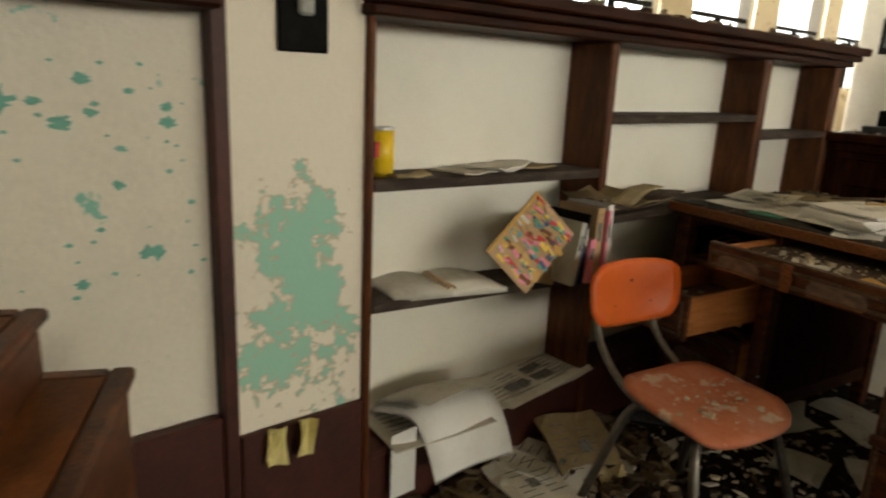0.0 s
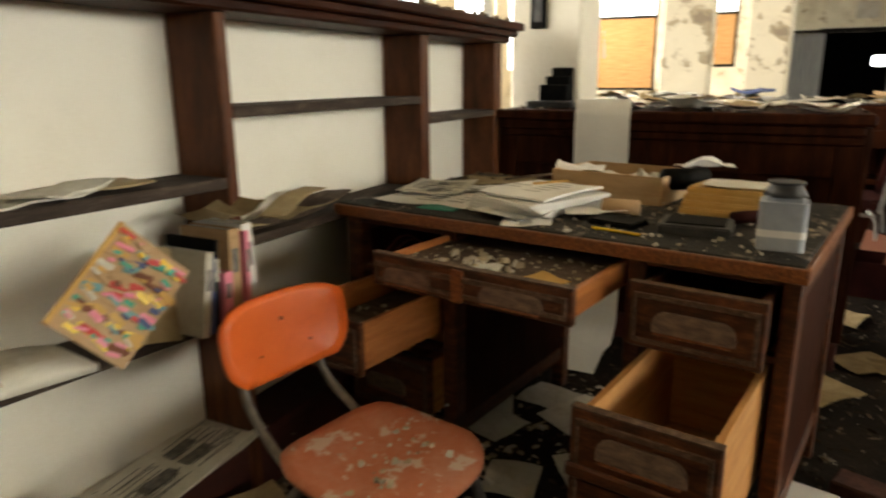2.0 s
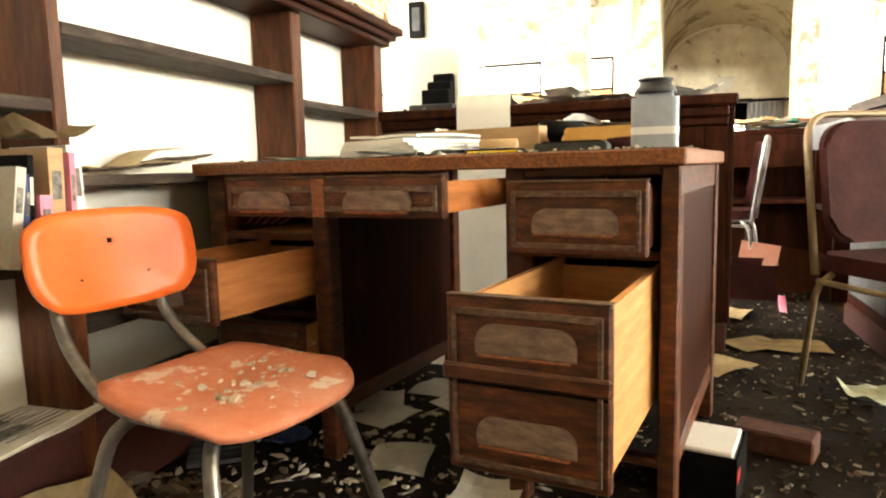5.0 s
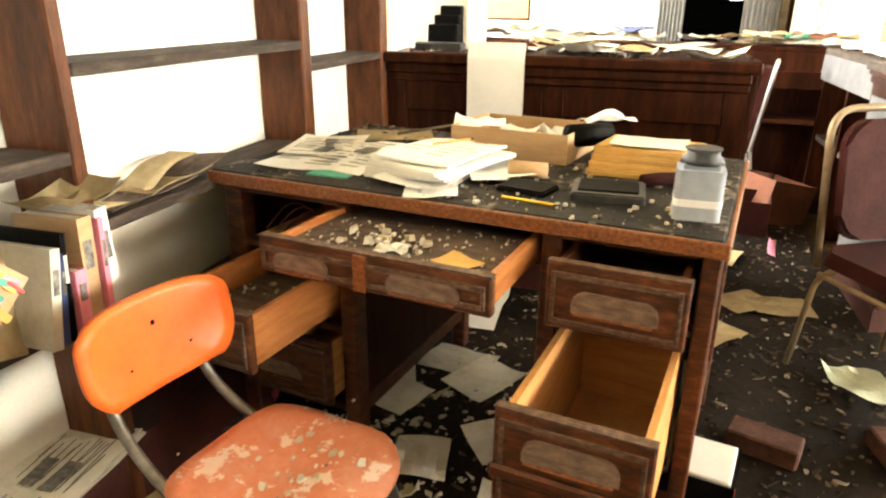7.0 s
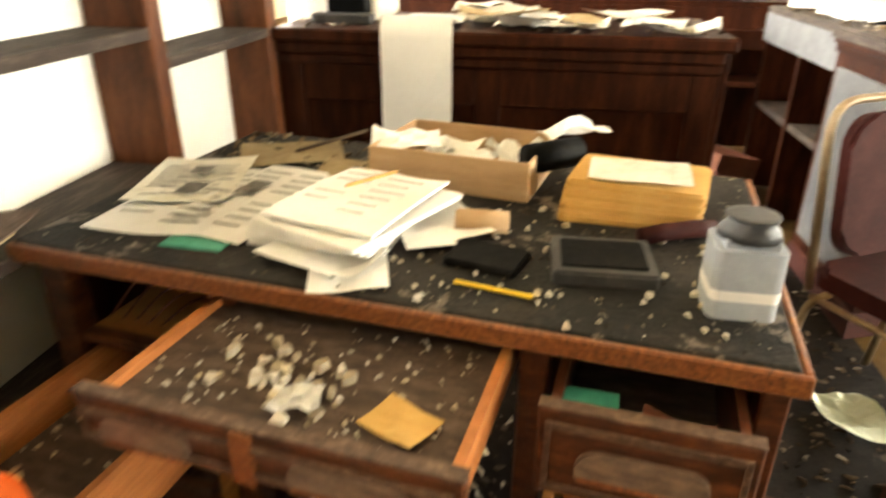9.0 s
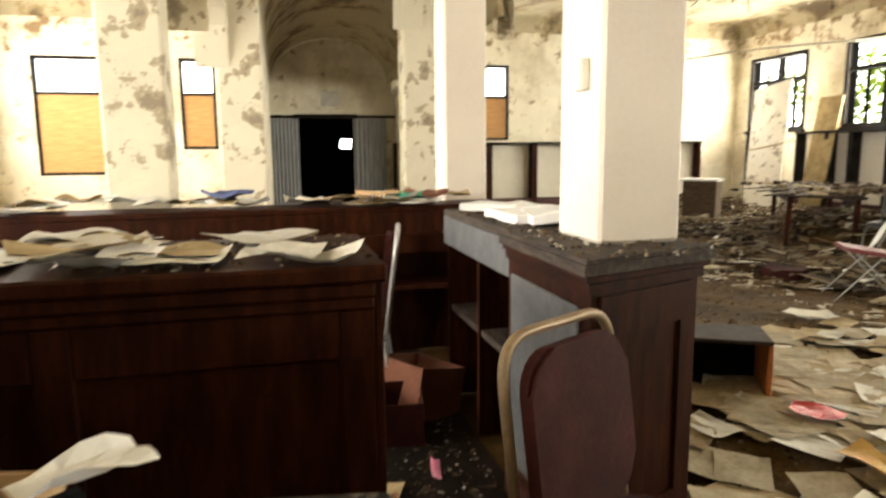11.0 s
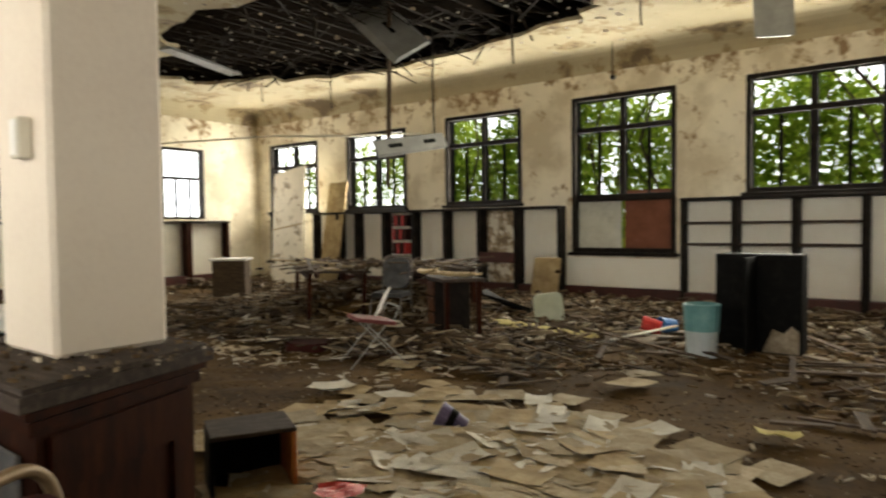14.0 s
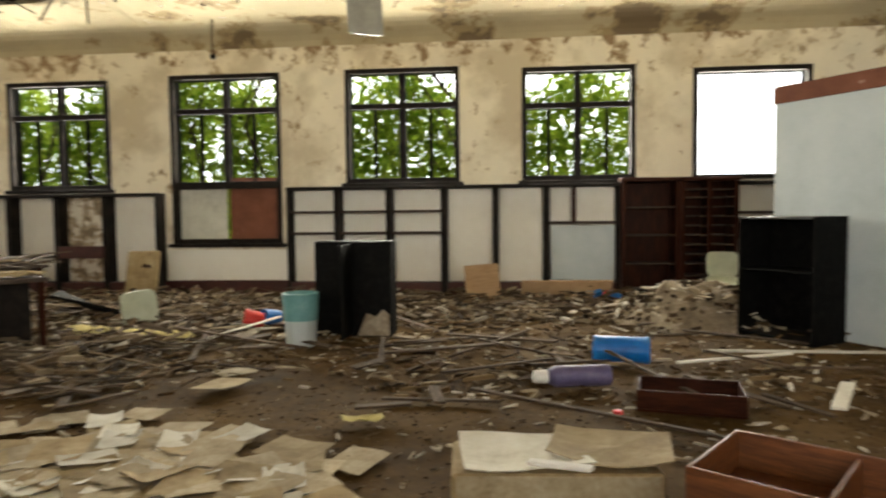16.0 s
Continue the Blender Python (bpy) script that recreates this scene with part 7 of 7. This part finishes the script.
def mound(cx, cy, rx, ry, height, label, mat):
    """A heap with an uneven skin."""
    bm = bmesh.new()
    n = 24
    vs = [[None] * (n + 1) for _ in range(n + 1)]
    for i in range(n + 1):
        for j in range(n + 1):
            u, v = 2 * i / n - 1, 2 * j / n - 1
            h = max(0.0, 1 - u * u - v * v) ** 0.8 * height
            x, y = cx + u * rx, cy + v * ry
            vs[i][j] = bm.verts.new((x, y, -0.03 + h * (1 + 0.5 * noise.noise((x * 3, y * 3, 1))) + 0.05 * noise.noise((x * 9, y * 9, 2)) * (h > 0)))
    for i in range(n):
        for j in range(n):
            bm.faces.new((vs[i][j], vs[i + 1][j], vs[i + 1][j + 1], vs[i][j + 1]))
    thing("rubble_mound", label, "mound", None, bm, mat)


def mound_spot(cx, cy, rx, ry, height):
    def place(r):
        u, v = r.uniform(-0.98, 0.98), r.uniform(-0.98, 0.98)
        return cx + u * rx, cy + v * ry, max(0.0, 1 - u * u - v * v) ** 0.8 * height
    return place


# heap in front of the pigeonholes, and the wreckage under the buried tables
mound(0.12, -8.0, 0.95, 0.75, 0.46, "heap of grey plaster rubble and rags", M_DEBRIS)
flakes("heap_chunks", "loose plaster chunks on the rubble heap", mound_spot(0.12, -8.0, 0.9, 0.7, 0.44), 420, 0.08, M_RUBBLE, 55, thick=0.05, long=1.8)
flakes("heap_scraps", "pale scraps and strips on the rubble heap", mound_spot(0.12, -8.0, 1.2, 0.9, 0.46), 120, 0.09, M_CHIPS, 67, thick=0.01, long=3.0)
mound(9.2, -6.9, 1.7, 0.95, 0.42, "dark heap of wreckage under the buried tables", M_FLOOR)
flakes("wreck_chunks", "boards and plaster chunks heaped under the tables", mound_spot(9.2, -6.9, 1.9, 1.1, 0.46), 900, 0.10, M_RUBBLE, 66, thick=0.04, long=3.2)
splinters("wreck_splinters", "sticks jammed in the heap under the tables", mound_spot(9.2, -6.9, 2.0, 1.2, 0.5), 320, 0.2, 0.9, M_EARTH, 68)
sc = thing("plastic_chair", "pale green plastic chair shell tipped in the rubble", "chair", pose(-0.72, -9.95, 0.25, 20, 0, 160))
part("shell", prism(rounded(0.42, 0.4, 0.08), 0, 0.03, 0.01), M_GREENCHAIR, sc)
bm = prism(rounded(0.42, 0.36, 0.08), 0, 0.03, 0.01)
bm.transform(pose(0, 0.22, 0.2, 80))
part("backrest", bm, M_GREENCHAIR, sc)
c = carton_tray(pose(2.68, -10.08, 0.0, 0, 4, 6), 0.5, 0.34, 0.5, M_CARD, "tall brown cardboard carton by the wall", "carton")
thing("brown_board", "long rust-brown board fallen along the wall", "board", pose(1.45, -10.12, 0.02, 62, 0, 0), boxes((-0.66, 0.66, 0.0, 0.28, 0, 0.03), bevel=0.004), M_CARD)
for k, (x, y, m, s) in enumerate(((0.98, -10.1, M_BLUE, 0.1), (0.85, -9.95, M_RED, 0.07), (0.78, -9.85, M_BLUE, 0.08), (5.21, -7.5, M_RED, 0.11), (5.10, -7.75, M_BLUE, 0.10))):
    thing("plastic_tub", ("blue", "red", "blue", "red", "light blue")[k] + " plastic tub tipped in the rubble", "tub", pose(x, y, s * 0.8, 70, 20 * k, 30 * k), lathe([(s * 0.75, -s), (s, s), (s * 0.9, s), (s * 0.68, -s * 0.8)], 14), m)

M_RED2 = material("faded_maroon_pad", [(0.09, 0.018, 0.018), (0.15, 0.035, 0.034), (0.2, 0.06, 0.055)], 5.0, 0.7, bump=0.15)
# folding chair in the middle of the room
fc = thing("folding_chair", "wrecked folding chair with maroon seat and white back", "chair", pose(6.78, -4.30, 0, 0, 0, 150))
bm = prism(rounded(0.42, 0.40, 0.05), 0, 0.035, 0.012)
bm.transform(pose(0, 0.0, 0.42, -9, 0, 0))
part("seat", bm, M_RED2, fc)
bm = prism(rounded(0.24, 0.30, 0.03), 0, 0.012, 0.004)
bm.transform(pose(-0.27, 0.2, 0.56, 60, -25, 0))
part("backrest", bm, M_WHITE, fc, "bent white back plate")
for s in (-1, 1):
    for q, w in ((0.30, -0.12), (-0.26, 0.12)):
        bm = bmesh.new()
        tube(bm, [(s * 0.19, w, 0.44), (s * 0.20, q, 0.012)], 0.007)
        part("leg", bm, M_LAMPGREY, fc, smooth=True)
bm = bmesh.new()
tube(bm, bend([(-0.2, 0.16, 0.44), (-0.2, 0.22, 0.57), (0.2, 0.22, 0.57), (0.2, 0.16, 0.44)], 0.05), 0.009)
part("back_frame", bm, M_LAMPGREY, fc, smooth=True)
thing("seat_cushion", "maroon chair cushion lying on the floor", "cushion", pose(7.9, -4.5, 0.0, 0, 0, 20), prism(rounded(0.44, 0.4, 0.08), 0, 0.09, 0.03), M_MAROON)


def wreck_table(m, w, d, h, label, top=None):
    t = thing("table", label, "table", m)
    part("tabletop", boxes((-w / 2, w / 2, -d / 2, d / 2, h - 0.035, h), bevel=0.006), top or M_SHELFWOOD, t)
    for sx in (-1, 1):
        for sy in (-1, 1):
            x, y = sx * (w / 2 - 0.08), sy * (d / 2 - 0.08)
            part("leg", boxes((x - 0.03, x + 0.03, y - 0.03, y + 0.03, 0, h - 0.035), bevel=0.005), M_DARKWOOD, t)
    part("apron", boxes((-w / 2 + 0.1, w / 2 - 0.1, -d / 2 + 0.06, -d / 2 + 0.08, h - 0.12, h - 0.035)), M_DARKWOOD_H, t)
    part("apron", boxes((-w / 2 + 0.1, w / 2 - 0.1, d / 2 - 0.08, d / 2 - 0.06, h - 0.12, h - 0.035)), M_DARKWOOD_H, t)
    return t


wreck_table(pose(9.7, -6.4, 0, 2, 0, -35), 2.0, 0.9, 0.74, "long dark table buried under fallen boards")
wreck_table(pose(8.4, -7.3, 0, 0, 2, -30), 1.6, 0.8, 0.72, "dark table covered with plaster and boards")
for k, (x, y, z, a, l) in enumerate(((9.6, -6.2, 0.77, -30, 1.6), (9.9, -6.6, 0.78, -50, 1.3), (8.6, -7.1, 0.76, 10, 1.4), (8.2, -7.4, 0.77, -70, 0.9), (10.1, -6.3, 0.80, -10, 1.8), (8.9, -6.9, 0.80, -40, 2.0), (9.3, -6.0, 0.78, 25, 1.0))):
    thing("ceiling_board", "broken ceiling board lying on the tables", "board", pose(x, y, z, 3, 2 * (k % 3) - 2, a), boxes((-l / 2, l / 2, -0.1, 0.1, 0, 0.02), bevel=0.003), M_PLANK if k % 2 else M_PAPER_TAN, group="boards on the tables")
flakes("table_rubble", "rubble heaped on the buried tables", lambda r: (r.gauss(9.2, 0.7), r.gauss(-6.7, 0.45), 0.75 + abs(r.gauss(0, 0.03))), 320, 0.07, M_RUBBLE, 56, thick=0.03)
rnd = random.Random(91)
for k in range(110):
    u, v = rnd.uniform(-0.9, 0.9), rnd.uniform(-0.35, 0.35)
    if k < 60:
        x, y, z = (9.7 + 0.82 * u + 0.57 * v, -6.4 - 0.57 * u + 0.82 * v, 0.745) if k % 2 else (8.4 + 0.7 * u + 0.5 * v, -7.3 - 0.4 * u + 0.87 * v, 0.725)
    else:
        x, y = rnd.gauss(9.0, 1.3), rnd.gauss(-6.2, 0.9)
        z = ground_z(x, y) + 0.03
    ob = new("fallen_lath", rnd.choice(plank_meshes))
    ob.matrix_world = pose(x, y, z + rnd.uniform(0, 0.06), rnd.uniform(-8, 8), rnd.uniform(-5, 5), rnd.uniform(0, 180))
    tagged(ob, "broken lath jammed in the wreckage of the tables", "lath", "laths in the wreckage")
# a small desk with drawers at the end of the tables
dk = thing("small_desk", "small dark desk with drawers and white papers on it", "desk", pose(7.05, -6.0, 0, 0, 0, -35) @ Matrix.Diagonal((0.75, 0.85, 0.95, 1)))
part("top", boxes((-0.5, 0.5, -0.3, 0.3, 0.72, 0.76), bevel=0.006), M_SHELFWOOD, dk)
part("body", boxes((0.08, 0.46, -0.26, 0.26, 0.06, 0.72), bevel=0.005), M_BLACKFRAME, dk)
for z in (0.12, 0.32, 0.52):
    part("drawer_front", boxes((0.11, 0.43, 0.26, 0.28, z, z + 0.17), bevel=0.004), M_DESKWOOD, dk)
for y in (-0.26, 0.2):
    part("leg", boxes((-0.46, -0.40, y, y + 0.06, 0, 0.72), bevel=0.004), M_DARKWOOD, dk)
for k in range(5):
    thing("thick_booklet", "dusty thick booklet of paper on the small desk", "paper", pose(7.05 + 0.1 * k - 0.2, -6.0 + 0.06 * k, 0.723 + 0.012 * k, 0, 0, 30 * k), leaf_sheet(0.28, 0.22, 0.03, 440 + k, thick=0.02), M_PAPER_TAN, group="paper bundles")
banquet_chair(pose(8.15, -6.1, 0, 0, 0, 200), M_STEEL, M_DARKGREY, "grey stacking chair standing in the wreckage")
gc = thing("plastic_chair", "pale green plastic chair shell lying in the rubble", "chair", pose(6.62, -7.55, 0.05, 0, 8, 35))
part("shell", prism(rounded(0.38, 0.34, 0.07), 0, 0.03, 0.01), M_GREENCHAIR, gc)
bm = prism(rounded(0.38, 0.40, 0.08), 0, 0.03, 0.01)
bm.transform(pose(0, 0.18, 0.18, 84))
part("backrest", bm, M_GREENCHAIR, gc)
thing("dark_panel", "black curved panel fallen against the rubble", "panel", pose(7.15, -8.0, 0.02, 14, -18, 20), leaf_sheet(1.5, 0.7, 0.1, 450, thick=0.03), M_BLACK)
bm = bmesh.new()
for k in range(9):
    u = k / 8
    x, y = 6.95 - 1.35 * u, -6.85 + 0.3 * u
    bmesh.ops.create_icosphere(bm, subdivisions=2, radius=0.11, matrix=pose(x, y, 0.05, 0, 0, 40 * k) @ Matrix.Diagonal((1.5, 1.0, 0.6, 1)))
for v in bm.verts:
    v.co += 0.05 * Vector(noise.noise_vector(v.co * 9))
thing("foam_strip", "torn yellow foam strip on the floor", "foam", None, bm, M_FOAM)
# podium, leaning panels, red shelf stack
pd = thing("lectern", "wooden lectern with a white slanted top", "lectern", pose(13.13, -7.14, 0, 0, 0, 40))
part("body", boxes((-0.3, 0.3, -0.22, 0.22, 0, 0.72), bevel=0.006), M_PLANK, pd)
part("top", boxes((-0.34, 0.34, -0.28, 0.28, 0.72, 0.76), bevel=0.006), M_WHITE, pd, "white top board")
for k, (x, y, a, h) in enumerate(((14.5, -10.05, 4, 2.75),)):
    lp = thing("leaning_door", "tall stained cream door leaning on the wall", "door", pose(x, -9.55, 0.0, 0, 0, 0) @ pose(0, 0, 0, 10, 8, 0))
    part("panel", boxes((-0.55, 0.55, -0.03, 0.03, 0, h), bevel=0.006), M_COLUMN_OLD, lp)
    part("rail", boxes((-0.55, 0.55, 0.03, 0.045, 1.35, 1.38)), M_PAPER_TAN, lp)
thing("leaning_board", "yellowed board behind the leaning door", "board", pose(13.85, -10.2, 0, 10, 0, 0), boxes((-0.3, 0.3, -0.02, 0.02, 0, 2.4), bevel=0.004), M_PAPER_TAN)
thing("leaning_board", "grey board leaning on the wall shelving", "board", pose(8.15, -10.1, 0, 14, 0, 0), boxes((-0.3, 0.25, -0.02, 0.02, 0, 0.75), bevel=0.02), M_PAPER_TAN)
for k in range(3):
    bk = thing("red_book_row", "row of dark red bound volumes on a wall shelf", "books", pose(11.87, SOUTH + 0.13, 0.72 + 0.3 * k), group="red volumes in the wall shelving")
    for j in range(6):
        part("volume", boxes((-0.2 + 0.065 * j, -0.14 + 0.065 * j, -0.09, 0.09, 0, 0.24), bevel=0.004), M_MAROON if (j + k) % 3 else M_RED, bk)
thing("red_board", "oxblood board nailed across a wall bay", "board", pose(9.32, SOUTH + 0.27, 0.6), boxes((-0.4, 0.4, -0.01, 0.01, 0, 0.2), bevel=0.003), M_BASE)


# ---- overhead ----
def tube_lamp(a, b, lean, label, half=0.13, rise=0.05, side=None):
    """A lamp housing between two ends."""
    a, b = Vector(a), Vector(b)
    l = (b - a).length
    m = Matrix.Translation((a + b) / 2) @ (b - a).to_track_quat("X", "Z").to_matrix().to_4x4() @ pose(0, 0, 0, lean)
    if side:
        ax = (b - a).normalized()
        ay = (Vector(side) - ax * ax.dot(Vector(side))).normalized()
        m = Matrix.Translation((a + b) / 2) @ Matrix((ax, ay, ax.cross(ay))).transposed().to_4x4()
    t = thing("fluorescent_lamp", label, "lamp", m, group="fallen fluorescent lamps")
    bm = bmesh.new()
    prof = [(-half, 0.0), (-half * 0.77, rise), (half * 0.77, rise), (half, 0.0), (half * 0.77, 0.004), (-half * 0.77, 0.004)]
    ends = [[bm.verts.new((x, y, z)) for y, z in prof] for x in (-l / 2, l / 2)]
    for k in range(6):
        bm.faces.new((ends[0][k], ends[0][(k + 1) % 6], ends[1][(k + 1) % 6], ends[1][k]))
    bm.faces.new(ends[0])
    bm.faces.new(ends[1])
    part("housing", bm, M_LAMPGREY, t)
    for s in (-0.25, 0.25):
        part("slot", boxes((s * l - 0.14, s * l + 0.14, -0.03, 0.03, rise + 0.0005, rise + 0.004)), M_BLACK, t)


tube_lamp((8.5, -6.2, 2.36), (8.5, -7.7, 2.62), 70, "grey fluorescent lamp housing hanging from one wire")
tube_lamp((10.2, -6.9, 5.35), (8.52, -7.05, 3.80), 0, "wide grey fluorescent trough hanging from the broken ceiling", 0.33, 0.07, (-0.73, -0.66, 0.12))
tube_lamp((12.4, -5.5, 4.2), (12.8, -7.1, 4.12), 0, "grey fluorescent lamp under the ceiling")
tube_lamp((4.20, -9.0, 4.33), (4.17, -9.0, 3.68), 0, "grey fluorescent lamp hanging on end from the ceiling", 0.26, 0.06, (0.8, 0.6, 0.25))
for k, (x, y, z) in enumerate(((9.0, -7.0, 1.9), (8.5, -7.5, 2.6), (7.3, -7.8, 3.6), (5.6, -8.2, 3.9), (13.6, -8.3, 3.9), (12.2, -8.9, 3.7), (6.85, -10.2, 3.75), (12.5, -6.0, 4.2), (12.7, -6.8, 4.15))):
    bm = bmesh.new()
    tube(bm, [(x - 0.1 * (k == 0), y, TOP + (1.3 if k < 3 or k > 6 else 0.05)), (x - 0.08 * (k == 0), y + 0.03, (TOP + z) / 2), (x, y, z)], 0.012 if k != 0 else 0.036, 6)
    if k == 6:
        bmesh.ops.create_icosphere(bm, subdivisions=2, radius=0.05, matrix=Matrix.Translation((x, y, z)))
    thing("lamp_rod", "thin dark rod hanging from the ceiling", "rod", None, bm, M_BLACKFRAME if k != 0 else M_PLANK, group="rods hanging from the ceiling")
bm = bmesh.new()
tube(bm, [(17.02, -7.6, 3.25), (13.5, -8.4, 3.2), (12.0, -9.2, 3.15), (11.4, -10.72, 3.3)], 0.022, 8)
thing("pipe", "pale pipe running under the ceiling", "pipe", None, bm, M_CREAM)
rnd = random.Random(81)
for k in range(26):
    x = HX - 4.6 + 0.37 * k
    thing("roof_joist", "dark roof joist showing in the ceiling hole", "joist", pose(x, HY, TOP + 0.25, 0, rnd.uniform(-6, 6), rnd.uniform(-4, 4)), boxes((-0.03, 0.03, -3.0, 3.0, 0, 0.18)), M_ROOFWOOD, group="joists above the ceiling")
bm = bmesh.new()
for k in range(230):
    a = rnd.uniform(0, 6.283)
    r = rnd.uniform(0.3, 1.05)
    x, y = HX + RX * r * math.cos(a), HY + RY * r * math.sin(a)
    l = rnd.uniform(0.3, 1.3)
    m = pose(x, y, TOP + rnd.uniform(-0.12, 0.22) * r, rnd.uniform(-30, 30), rnd.uniform(-30, 30), rnd.uniform(0, 180))
    box(bm, -l / 2, l / 2, -0.016, 0.016, 0, 0.008, m)
thing("hanging_laths", "tangle of broken laths hanging in the ceiling hole", "laths", None, bm, M_ROOFWOOD, kind="stuff")
flakes("ceiling_flakes", "curled paint flakes hanging from the ceiling", lambda r: (r.uniform(-1, 16.5), r.uniform(-10.5, -1), TOP - 0.03), 900, 0.07, M_CHIPS, 57, thick=0.01)
